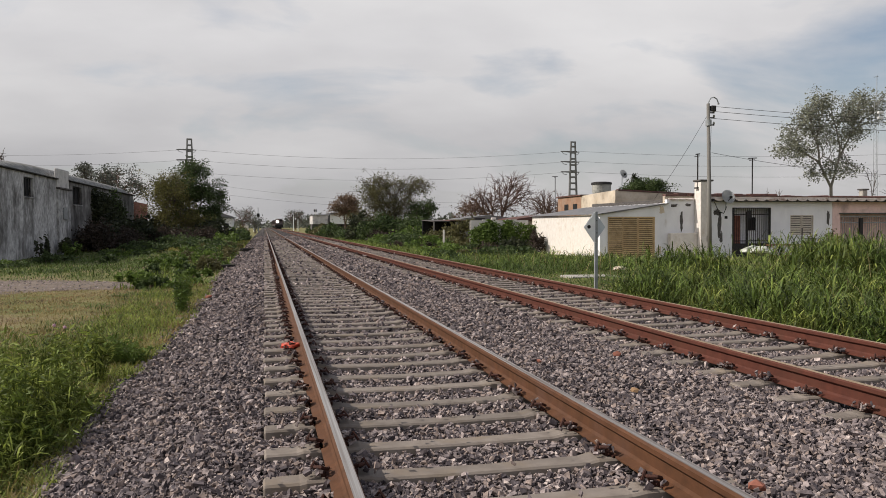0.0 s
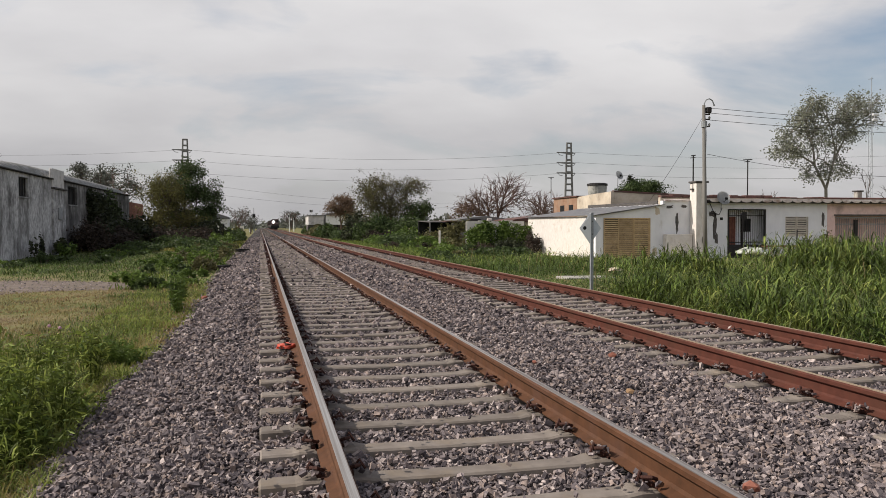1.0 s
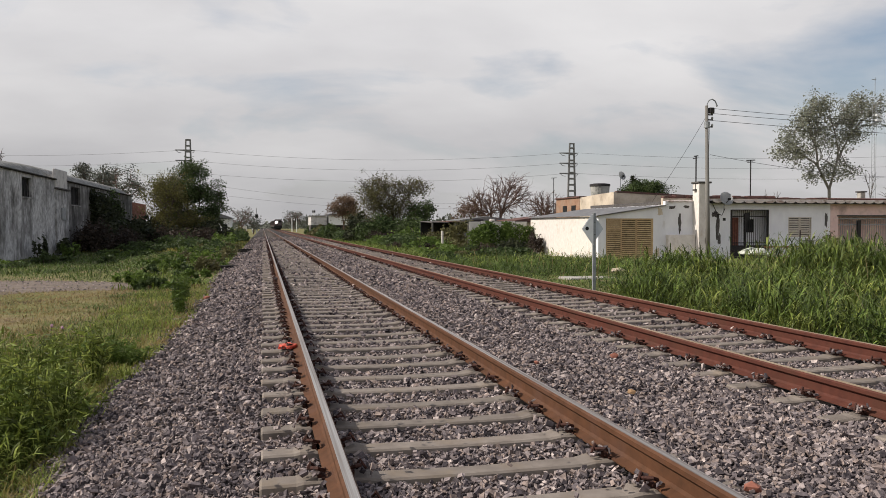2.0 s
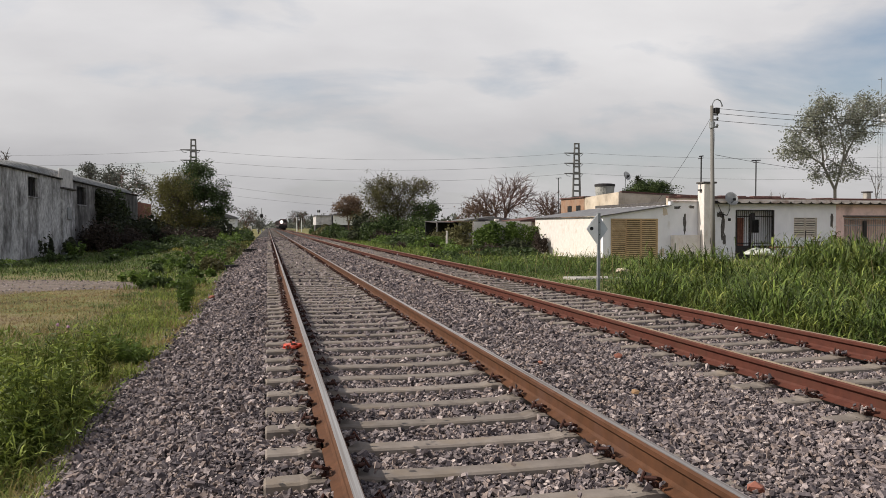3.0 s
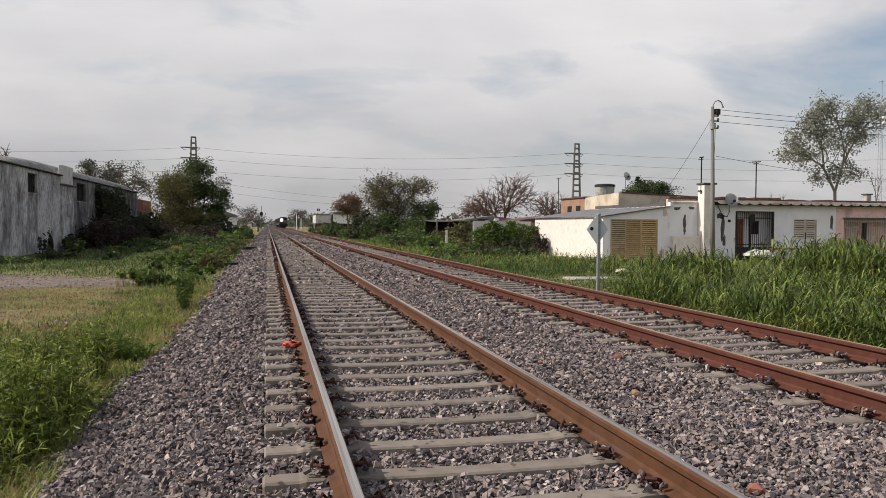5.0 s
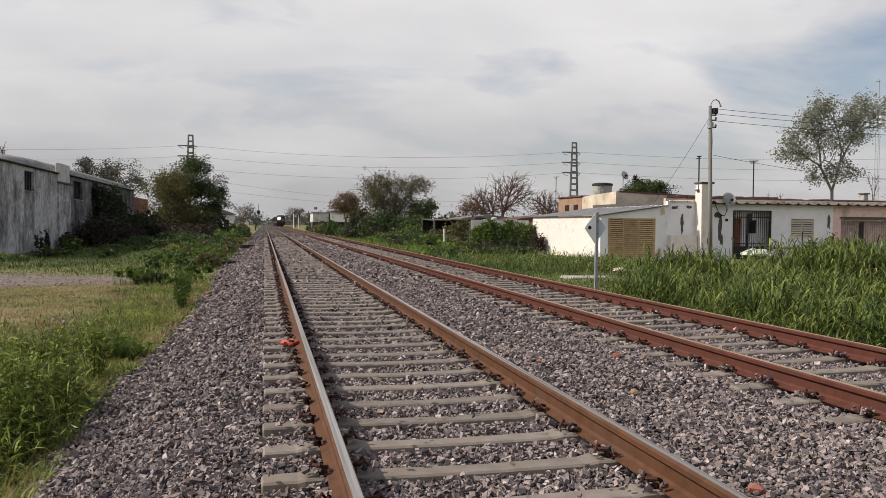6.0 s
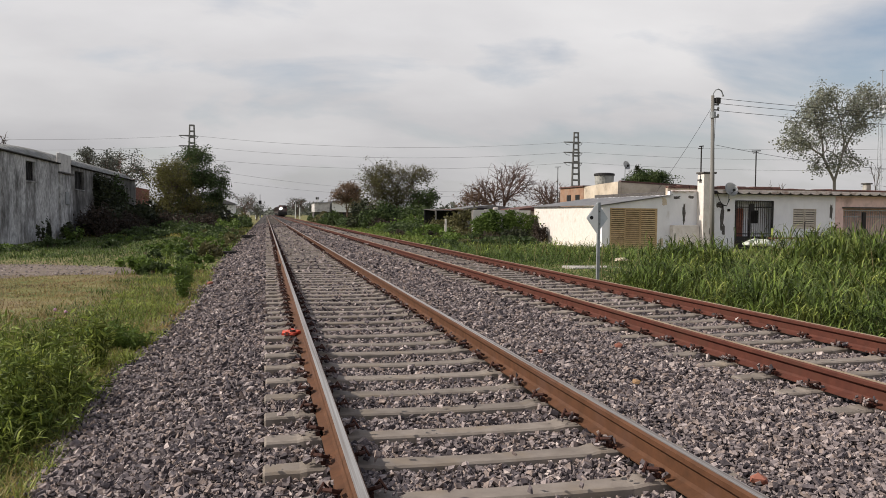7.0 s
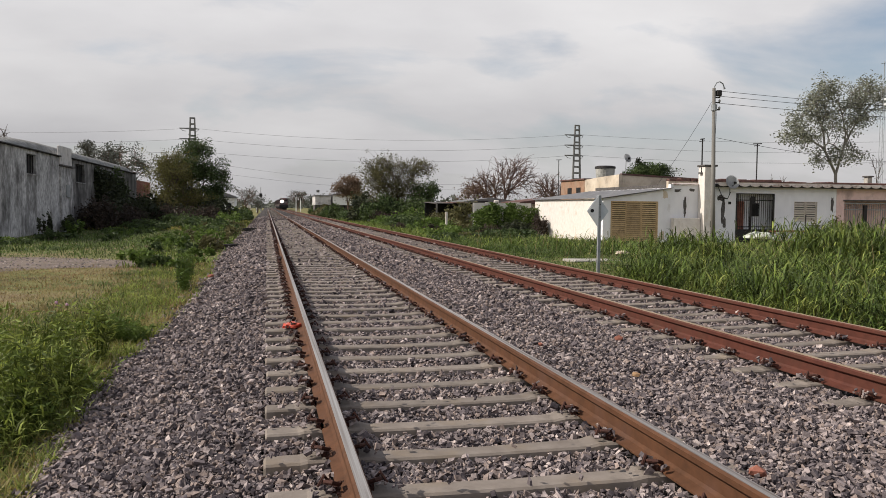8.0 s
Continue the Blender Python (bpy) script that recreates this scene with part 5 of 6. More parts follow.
    for i, x in enumerate(dp):
        half = min(3.6, max(0.05, 1.1 + (-4.6 - x) * 0.5)) * (1 + 0.12 * math.sin(x * 2.1))
        for v in yy:
            y = 26.0 + 0.0875 * (-4.6 - x) + v * half
            V.append((x, y, float(ground_height(np.array(x), np.array(y))) + 0.02 * (1 - v * v) + (0.012 if abs(v) < 1 else -0.03)))
    n = len(yy)
    for i in range(len(dp) - 1):
        for j in range(n - 1):
            a = i * n + j
            F.append((a, a + n, a + n + 1, a + 1))
    tagged(mesh_np("dirt_path", V, F, M["dirt"], True), "bare gravelly dirt path across the grass", "path", kind="structure")


turf()


def weed_plant(base, h, n, leaf, material, label, seed):
    """A few upright stems with leaves along them."""
    r = random.Random(seed)
    t = thing("weed", base, label, "weed", "weeds by the ballast")
    P = []
    for k in range(n):
        a, l = r.uniform(0, 6.28), r.uniform(0.6, 1) * h
        s = r.uniform(0.05, 0.28) * h if h > 0.5 else r.uniform(0.1, 1.1) * h
        e = Vector((math.cos(a) * s, math.sin(a) * s, l))
        b = Vector((math.cos(a) * s * 0.3, math.sin(a) * s * 0.3, -0.05))
        part("stem", tube(bmesh.new(), [b, b.lerp(e, 0.5) + Vector((r.uniform(-.03, .03), r.uniform(-.03, .03), 0)), e], [0.007, 0.005, 0.002], 4, False), M["lush"], t)
        for j in range(34):
            f = r.uniform(0.1, 1.0)
            p = b.lerp(e, f)
            q = r.uniform(0, 6.28)
            P.append(p + Vector((math.cos(q), math.sin(q), 0.25)) * leaf * 0.9)
    V, F = leaf_cloud(np.array([p[:] for p in P]), leaf * 0.40, seed, 4.8)
    o = mesh_np("leaves", V, F, M[material])
    o.parent = t
    return t


for bx, by, h, n, leaf, m, s in ((-3.55, 7.6, 0.95, 9, 0.05, "lush", 1), (-4.0, 8.2, 0.85, 8, 0.05, "lush", 2), (-3.3, 11.2, 0.36, 34, 0.04, "leaf_vine", 3), (-3.5, 11.35, 0.30, 30, 0.04, "leaf_vine", 4), (-2.98, 11.1, 0.26, 24, 0.035, "leaf_vine", 5),
                                 (-3.0, 17.4, 0.95, 14, 0.06, "leaf_vine", 6), (-3.15, 18.3, 0.75, 12, 0.06, "leaf", 7), (-3.3, 21.5, 0.55, 12, 0.06, "lush", 8), (-4.9, 8.9, 0.9, 9, 0.05, "rank", 9), (-4.3, 7.3, 0.85, 8, 0.045, "rank", 11), (-3.75, 7.9, 0.75, 7, 0.045, "rank", 12), (-4.6, 7.9, 0.95, 8, 0.045, "rank", 13), (-4.25, 9.4, 0.8, 8, 0.045, "rank", 14), (-5.2, 9.6, 0.85, 8, 0.045, "rank", 15), (-3.6, 6.9, 0.6, 8, 0.04, "rank", 16), (-3.95, 6.6, 0.6, 9, 0.05, "lush", 10)):
    weed_plant((bx, by, GROUND_L + 0.02), h, n, leaf, m, "leafy green weed growing beside the ballast", s)

rw = random.Random(77)
for i in range(20):
    by = rw.uniform(6.7, 10.4)
    weed_plant((rw.uniform(-3.7 - 0.33 * (by - 6), -3.05), by, GROUND_L + 0.02), rw.uniform(0.4, 0.8), 12, rw.uniform(0.036, 0.05), rw.choice(("rank", "rank", "lush")), "bushy narrow-leaved weed growing by the ballast", 800 + i)

# warehouse side
def plant_shrubs(rows, z, words, seed):
    for i, (bx, by, rx, ry, h, n, leaf, m) in enumerate(rows):
        shrub("shrub", (bx, by, z), rx, ry, h, n, leaf, m, words[m], seed + i)


WORDS_L = {"leaf_dead": "dead brown scrub at the foot of the warehouse", "leaf_deep": "dense dark shrub against the warehouse wall", "leaf_olive": "tall olive-brown shrub by the trees", "leaf_vine": "low bright green scrub", "leaf": "low green scrub beside the railway"}
plant_shrubs((
    (-13.0, 60, 1.2, 2.0, 2.2, 2600, 0.10, "leaf_dead"),
    (-11.6, 64, 1.4, 2.2, 1.8, 2400, 0.10, "leaf_dead"),
    (-9.0, 72, 1.8, 2.0, 1.9, 2400, 0.11, "leaf_dead"),
    (-6.6, 76, 1.5, 2.0, 1.6, 2000, 0.11, "leaf_dead"),
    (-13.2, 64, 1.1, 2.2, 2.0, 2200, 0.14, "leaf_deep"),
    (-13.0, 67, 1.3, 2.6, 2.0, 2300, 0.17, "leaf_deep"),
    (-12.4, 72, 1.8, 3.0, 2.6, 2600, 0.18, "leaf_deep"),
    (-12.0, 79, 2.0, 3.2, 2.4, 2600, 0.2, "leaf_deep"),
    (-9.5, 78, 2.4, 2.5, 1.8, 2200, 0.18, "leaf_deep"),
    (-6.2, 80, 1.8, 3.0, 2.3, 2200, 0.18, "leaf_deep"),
    (-10.0, 87, 2.2, 2.4, 4.6, 2600, 0.2, "leaf_olive"),
    (-9.8, 60, 1.6, 2.6, 0.8, 1500, 0.12, "leaf"),
    (-7.0, 63, 1.8, 3.5, 0.9, 1600, 0.13, "leaf"),
), GROUND_L, WORDS_L, 100)
plant_shrubs((
    (-5.2, 60, 1.2, 4, 0.9, 1500, 0.13, "leaf"),
    (-4.6, 75, 1.2, 5, 1.2, 1600, 0.15, "leaf_vine"),
    (-12.9, 52, 0.7, 0.9, 0.9, 500, 0.11, "leaf_vine"),
    (-13.8, 49.5, 0.3, 0.8, 1.5, 260, 0.12, "leaf_deep"),
    (-13.9, 56.5, 0.4, 1.6, 1.2, 500, 0.13, "leaf_deep"),
    (-8.2, 70, 2, 3, 1.1, 1500, 0.14, "leaf"),
    (-4.3, 96, 1.2, 8, 1.5, 1600, 0.2, "leaf"),
    (-5.2, 120, 1.6, 10, 1.6, 1500, 0.25, "leaf_olive"),
), GROUND_L, WORDS_L, 120)

rs = random.Random(9)
for i in range(34):
    y = 24 + 46 * (i / 34) ** 1.2 + rs.uniform(-0.6, 0.6)
    x = -3.35 - rs.random() ** 1.5 * 2.6
    m = rs.choice(("leaf", "leaf_vine", "leaf", "leaf_olive", "leaf_vine"))
    h = rs.uniform(0.35, 0.85) * (0.6 if y < 31 else 1)
    m = "leaf_vine" if y < 31 and m == "leaf_olive" else m
    shrub("verge_bush", (x, y, GROUND_L), h * rs.uniform(0.7, 1.3), h * rs.uniform(0.9, 1.6), h, 520, 0.075, m, "low leafy bush along the edge of the ballast", 600 + i, stems=8, group="bushes along the ballast")
for i in range(14):
    shrub("verge_bush", (rs.uniform(-13.2, -6), rs.uniform(38, 58), GROUND_L), rs.uniform(0.5, 1.2), rs.uniform(0.6, 1.4), rs.uniform(0.25, 0.6), 420, 0.085, rs.choice(("leaf", "leaf_vine")), "low leafy weeds in front of the warehouse", 640 + i, stems=6, group="weeds before the warehouse")
for i in range(16):
    h = rs.uniform(0.3, 0.75)
    shrub("verge_bush", (rs.uniform(8.2, 13.6), rs.uniform(38, 66), GROUND_R), h * 1.2, h * 1.6, h, 620, 0.06, rs.choice(("leaf_dead", "leaf_olive", "leaf", "leaf_olive")), "low half-dry scrub on the verge by the houses", 700 + i, stems=8, group="dry scrub on the verge")
for i in range(9):
    shrub("verge_bush", (rs.uniform(6.9, 8.6), 108 + i * 6, GROUND_R), 1.1, 3.2, rs.uniform(1.0, 2.0), 800, 0.2, rs.choice(("leaf", "leaf_olive")), "rough scrub before the far buildings", 660 + i, stems=6, group="scrub by the crossing")


def wall_creeper(name, base, w, h, depth, n, leaf, m, label, seed, along="y"):
    """Creeper that hangs on a wall in uneven strands."""
    r = np.random.default_rng(seed)
    t = thing(name, base, label, "climbing plant")
    k = 26
    cx = r.uniform(-w / 2, w / 2, k)
    top = h * r.uniform(0.55, 1.0, k)
    i = r.integers(0, k, n)
    f = r.uniform(0, 1, n)
    u = cx[i] + r.normal(0, w * 0.035, n)
    z = top[i] * f
    v = np.abs(r.normal(0, depth * 0.5, n)) * (0.5 + 0.8 * np.sin(f * 3.1))
    P = np.stack([v, u, z], 1) if along == "y" else np.stack([u, -v, z], 1)
    for j in range(10):
        a = (0.02, cx[j], 0) if along == "y" else (cx[j], -0.02, 0)
        b = (0.04, cx[j] * 0.97, top[j]) if along == "y" else (cx[j] * 0.97, -0.04, top[j])
        part("stem", tube(bmesh.new(), [a, b], [0.03, 0.01], 4), M["bark"], t)
    V, F = leaf_cloud(P, leaf, seed)
    o = mesh_np("leaves", V, F, M[m])
    o.parent = t


wall_creeper("wall_creeper", (-14.48, 76.5, GROUND_L), 6.0, 5.3, 0.6, 3600, 0.13, "leaf", "green creeper climbing over the warehouse eave", 202)
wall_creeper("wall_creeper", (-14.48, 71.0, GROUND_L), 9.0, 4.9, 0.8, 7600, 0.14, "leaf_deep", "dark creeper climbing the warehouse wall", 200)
limb_tree("tree", (-8.7, 84, GROUND_L), (0.2, 0, 1.7), 0.016, [(0.3, 0, 6.2, 2.0, 2.0, 2.0, 26, 9, 1), (2.3, 0, 4.4, 1.6, 1.8, 1.9, 18, 8, 1), (-1.4, 0, 4.6, 1.8, 2.0, 2.1, 16, 8, 1), (0.9, 0, 2.3, 2.4, 2.0, 1.3, 16, 8, 1)], 0.085, 52, "leaf", "dense dark green tree with a rounded layered crown", 301, spread=0.34)
limb_tree("tree", (-9.9, 80, GROUND_L), (0.0, 0, 0.7), 0.012, [(-0.3, 0, 4.3, 2.3, 1.6, 2.5, 40, 10, 0.9), (0.4, 0, 2.2, 2.6, 1.6, 1.3, 18, 8, 0.8)], 0.065, 30, "leaf_yellow", "yellowing olive-green bushy tree with bare twigs", 302, spread=0.26, aspect=2.2, loose=0.22, reach=(0.15, 0.38))
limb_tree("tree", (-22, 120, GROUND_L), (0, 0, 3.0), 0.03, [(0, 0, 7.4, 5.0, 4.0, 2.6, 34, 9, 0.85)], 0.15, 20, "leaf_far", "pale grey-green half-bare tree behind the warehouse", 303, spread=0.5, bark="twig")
for i, (x, y, h) in enumerate(((-20.6, 95, 8.9), (-18.8, 95, 8.5), (-26.3, 85, 9.5))):
    limb_tree("tree", (x, y, GROUND_L), (0, 0, h * 0.55), 0.02, [(0, 0, h * 0.86, 1.1, 1.1, 1.3, 14, 6, 0.9)], 0.12, 12 if i < 2 else 0, "leaf_far", "thin scraggy tree behind the warehouse roof" if i < 2 else "bare leafless tree behind the warehouse", 310 + i, spread=0.26)
limb_tree("tree", (-6.0, 185, GROUND_L), (0, 0, 1.4), 0.028, [(0, 0, 4.0, 2.6, 2.4, 2.3, 26, 9, 0.6)], 0.13, 9, "leaf_far", "half-bare grey tree by the level crossing", 320, bark="twig", spread=0.4)
tree("tree", (-3.4, 190, GROUND_L), 1.2, 0.15, [(0, 0, 2.4, 1.6, 1.6, 1.4, 18)], 0.16, 12, "leaf_far", "half-bare grey tree by the level crossing", 321, bark="twig", spread=0.6)

# house side of the railway
limb_tree("tree", (12.2, 86, GROUND_R), (0.1, 0, 1.0), 0.013, [(-1.0, 0, 5.2, 2.2, 2.2, 2.1, 70, 11, 0.55), (-1.6, 0, 2.6, 2.6, 2.2, 1.7, 34, 10, 0.9), (1.4, 0, 3.4, 1.8, 2.0, 2.0, 34, 10, 0.85), (2.7, 0, 6.0, 1.6, 1.6, 0.9, 34, 11, 0.35)], 0.075, 19, "leaf_olive", "bushy half-bare olive-brown tree with fanning bare twigs", 401, spread=0.30, aspect=2.0, loose=0.24, trunk_r=0.14, reach=(0.2, 0.42))
limb_tree("tree", (15.4, 84, GROUND_R), (0.1, 0, 0.8), 0.014, [(0.0, 0, 2.6, 1.6, 1.6, 1.5, 26, 8, 0.95), (0.9, 0, 3.9, 0.5, 0.6, 0.7, 5, 6, 1)], 0.095, 26, "leaf", "small dark green tree beside the railway", 402, spread=0.3)
limb_tree("tree", (9.9, 112, GROUND_R), (0, 0, 1.8), 0.02, [(0, 0, 4.6, 2.1, 2.0, 1.6, 34, 9, 0.95)], 0.10, 30, "leaf_rust", "rusty brown autumn tree", 403, bark="twig", spread=0.34)
WORDS_R = {"leaf_dead": "dead brown undergrowth beside the railway", "leaf_deep": "dark overgrown shrub among the trees", "leaf_olive": "brownish dry scrub beside the railway", "leaf_vine": "low bright green scrub", "leaf": "green scrub beside the railway"}
plant_shrubs((
    (10.6, 80, 2.6, 3.0, 2.6, 3000, 0.17, "leaf"),
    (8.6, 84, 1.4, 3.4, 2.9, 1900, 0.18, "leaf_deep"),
    (13.6, 78, 2.4, 2.4, 2.4, 2600, 0.17, "leaf"),
    (11.8, 70, 2.2, 3, 1.4, 2200, 0.14, "leaf_vine"),
    (10.0, 64, 2.0, 4, 1.1, 2200, 0.13, "leaf"),
    (12.6, 62, 1.6, 2.6, 1.5, 1800, 0.11, "leaf_olive"),
    (10.2, 76, 1.6, 2.2, 1.5, 2200, 0.10, "leaf_dead"),
    (14.6, 44.8, 0.5, 0.7, 1.3, 1500, 0.07, "leaf_dead"),
    (11.0, 44, 1.2, 1.4, 0.7, 1500, 0.07, "leaf_dead"),
    (10.5, 55, 1.8, 3, 0.9, 2000, 0.12, "leaf_vine"),
    (12.4, 52, 1.5, 2.2, 1.0, 1600, 0.12, "leaf_olive"),
    (13.6, 57.5, 2.0, 1.6, 1.9, 2000, 0.13, "leaf_olive"),
    (17.0, 58.5, 2.0, 1.6, 1.7, 1800, 0.13, "leaf"),
), GROUND_R - 0.05, WORDS_R, 500)
plant_shrubs((
    (9.0, 70, 1.2, 6, 0.8, 1800, 0.13, "leaf_vine"),
    (8.6, 95, 1.2, 9, 1.3, 2000, 0.18, "leaf"),
    (9.2, 46, 1.6, 3.5, 0.6, 1800, 0.1, "leaf_vine"),
    (11.6, 41, 2.0, 3.0, 0.6, 1900, 0.1, "leaf"),
    (8.2, 130, 1.2, 14, 1.5, 1700, 0.25, "leaf_olive"),
    (7.9, 40, 0.9, 5, 0.4, 1400, 0.09, "leaf"),
    (25.3, 33.4, 1.0, 0.7, 1.5, 1500, 0.06, "leaf_olive"),
    (24.2, 32.6, 0.6, 0.6, 1.0, 900, 0.06, "leaf_dead"),
    (12.9, 44.4, 1.0, 0.8, 1.0, 1500, 0.11, "leaf_deep"),
), GROUND_R - 0.05, WORDS_R, 520)
limb_tree("tree", (23.2, 82, GROUND_R), (0.1, 0, 1.3), 0.018, [(1.1, 0, 5.0, 2.8, 2.0, 2.2, 90, 12, 0), (-2.2, 0, 3.7, 1.9, 1.8, 1.5, 60, 10, 0.3)], 0.07, 8, "leaf_rust", "bare reddish-brown tree with fanning fine twigs", 404, bark="twig", spread=0.25, loose=0.26, trunk_r=0.12, reach=(0.14, 0.36))
limb_tree("tree", (30.0, 84, GROUND_R), (0, 0, 1.0), 0.018, [(0, 0, 3.9, 2.2, 1.9, 1.6, 70, 11, 0.08)], 0.08, 6, "leaf_rust", "bare reddish-brown tree with fine twigs", 405, bark="twig", spread=0.25, loose=0.26, trunk_r=0.1, reach=(0.14, 0.36))
limb_tree("tree", (19.6, 80, GROUND_R), (0, 0, 0.9), 0.013, [(0.2, 0, 2.8, 1.7, 1.6, 1.4, 24, 9, 0.5)], 0.085, 12, "leaf_rust", "low rusty-leaved tree among the shacks", 406, bark="twig", spread=0.28)
limb_tree("tree", (31.2, 63, GROUND_R), (0, 0, 2.4), 0.014, [(0, 0, 4.6, 1.9, 1.4, 0.9, 34, 9, 1)], 0.075, 40, "leaf", "green garden tree behind the houses", 407, spread=0.26)
tree("cypress", (30.6, 64, GROUND_R), 3.0, 0.12, [(0, 0, 4.9, 0.26, 0.26, 1.2, 18)], 0.09, 26, "leaf_deep", "dark narrow cypress behind the houses", 408, spread=0.2)
limb_tree("tree", (47.3, 60, GROUND_R), (-0.1, 0, 4.9), 0.017, [(-1.9, 0, 11.6, 1.9, 1.5, 1.9, 22, 8, 1), (2.7, 0, 12.0, 2.1, 1.6, 1.8, 26, 8, 1), (0.4, 0, 9.9, 2.4, 1.6, 1.6, 22, 7, 1), (-3.2, 0, 8.7, 1.7, 1.4, 1.5, 18, 8, 1), (-1.2, 0, 6.5, 1.4, 1.2, 1.0, 9, 7, 0.9), (1.5, 0, 6.9, 1.2, 1.2, 1.0, 7, 6, 0.9)], 0.10, 17, "leaf_grey", "tall airy grey-green tree with a forked trunk", 409, spread=0.34, trunk_r=0.15, droop=0.3, loose=0.22, reach=(0.26, 0.45), bark="pale_bark")
for i, (x, y, h, w) in enumerate(((43.2, 62, 4.8, 1.2), (49.6, 58, 6.2, 1.2), (51.2, 55, 6.8, 1.5), (45.2, 66, 4.8, 1.0), (54.5, 60, 6.0, 1.6))):
    limb_tree("tree", (x, y, GROUND_R), (0.2, 0, h * 0.42), 0.016, [(0, 0, h * 0.8, w, w, h * 0.24, 7, 4, 0)], 0.1, 0, "leaf", "bare leafless tree behind the houses", 420 + i, bark="bark")
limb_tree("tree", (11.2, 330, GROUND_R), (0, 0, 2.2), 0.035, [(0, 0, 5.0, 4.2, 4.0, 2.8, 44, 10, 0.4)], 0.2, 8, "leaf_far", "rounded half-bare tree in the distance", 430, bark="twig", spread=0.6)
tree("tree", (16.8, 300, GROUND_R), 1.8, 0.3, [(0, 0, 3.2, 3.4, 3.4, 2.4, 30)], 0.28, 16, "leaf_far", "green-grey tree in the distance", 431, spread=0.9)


def far_woods():
    """The treeline that closes the view."""
    r = np.random.default_rng(77)
    n = 32000
    a = r.uniform(-0.62, 1.05, n)
    d = r.uniform(520, 900, n)
    x, y = d * np.sin(a), d * np.cos(a)
    h = 4.5 + 2.5 * np.sin(a * 61) + 2.0 * np.sin(a * 143 + 1) + 1.5 * np.sin(a * 331)
    gap = np.exp(-((a - 0.004) / 0.018) ** 2)
    h = np.maximum(h, 1.5) * (1 - 0.6 * gap)
    P = np.stack([x, y, np.abs(r.normal(0, 0.5, n)) * h], 1)
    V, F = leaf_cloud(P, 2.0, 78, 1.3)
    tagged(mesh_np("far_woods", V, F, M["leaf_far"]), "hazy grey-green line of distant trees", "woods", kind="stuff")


far_woods()


# ---- fence, shack and far buildings ----
wall_creeper("vine", (13.4, 46.9, GROUND_R - 0.05), 4.4, 2.3, 0.55, 17000, 0.075, "leaf_vine", "dense bright green vine smothering a garden fence", 201, along="x")


def garden_fence():
    fe = thing("garden_fence", (11.2, 47.4, GROUND_R - 0.1), "pale board garden fence behind the vine", "fence")
    for k in range(6):
        part("post", boxed(k * 0.76 - 0.04, k * 0.76 + 0.04, 0.05, 0.13, 0, 2.05), M["polewood"], fe)
        if k < 5:
            part("panel", boxed(k * 0.76 + 0.02, k * 0.76 + 0.74, 0, 0.04, 0.1, 2.1 + 0.05 * (k % 2)), M["cream"], fe)


garden_fence()


def shack():
    g = GROUND_R - 0.1
    sk = thing("shack", (12.0, 62, g), "dark patched-together shack with a rusty sheet roof", "shack")
    for k in range(6):
        part("roof_sheet", prism(bmesh.new(), [(0, 2.08 + 0.06 * (k % 3)), (5, 2.2), (5, 2.26), (0, 2.14 + 0.06 * (k % 3))], "x", k * 1.35, k * 1.35 + 1.38), [M["peel"], M["redtile"]][k % 2], sk)
    for k in range(5):
        part("post", boxed(k * 1.9, k * 1.9 + 0.12, 0.1, 0.22, 0, 2.08), M["polewood"], sk)
    # painted near black for the shade inside the shack
    part("back_wall", boxed(0, 8, 4.6, 4.8, 0, 2.19), M["dark"], sk)
    part("side_panel", boxed(2.1, 3.9, 0.3, 0.4, 0, 1.3), M["sheet"], sk)
    part("side_panel", boxed(5.6, 7.6, 0.3, 0.4, 0, 2.0), M["cream"], sk)
    part("roof_clutter", boxed(3.6, 4.6, 1.0, 1.6, 2.2, 2.4, bevel=0.05), M["iron"], sk)
    part("roof_clutter", boxed(5.2, 5.6, 1.2, 1.5, 2.2, 2.42, bevel=0.05), M["cream"], sk)
    # a row of low roofs beyond
    for x, y, w, d, h, m, lb in ((20.5, 66, 7, 6, 2.45, "redtile", "low tan outbuilding with a flat roof"), (17.0, 72, 6, 6, 2.5, "sheet", "low grey outbuilding with a sheet roof")):
        hb = thing("outbuilding", (x, y, g), lb, "outbuilding")
        part("walls", boxed(0, w, 0, d, 0, h - 0.3), M["tan"], hb)
        part("roof", prism(bmesh.new(), [(-0.2, h - 0.3), (w + 0.2, h - 0.3), (w + 0.2, h - 0.2), (w * 0.4, h + 0.25), (-0.2, h - 0.1)], "y", -0.3, d + 0.2), M[m], hb)
    pl = thing("fence_post", (10.1, 50, GROUND_R - 0.1), "whitened concrete fence post among the scrub", "fence post")
    part("shaft", prism(bmesh.new(), [(-0.07, 0), (0.07, 0), (0.06, 1.5), (-0.05, 1.52)], "y", -0.06, 0.06), M["cream"], pl)


shack()


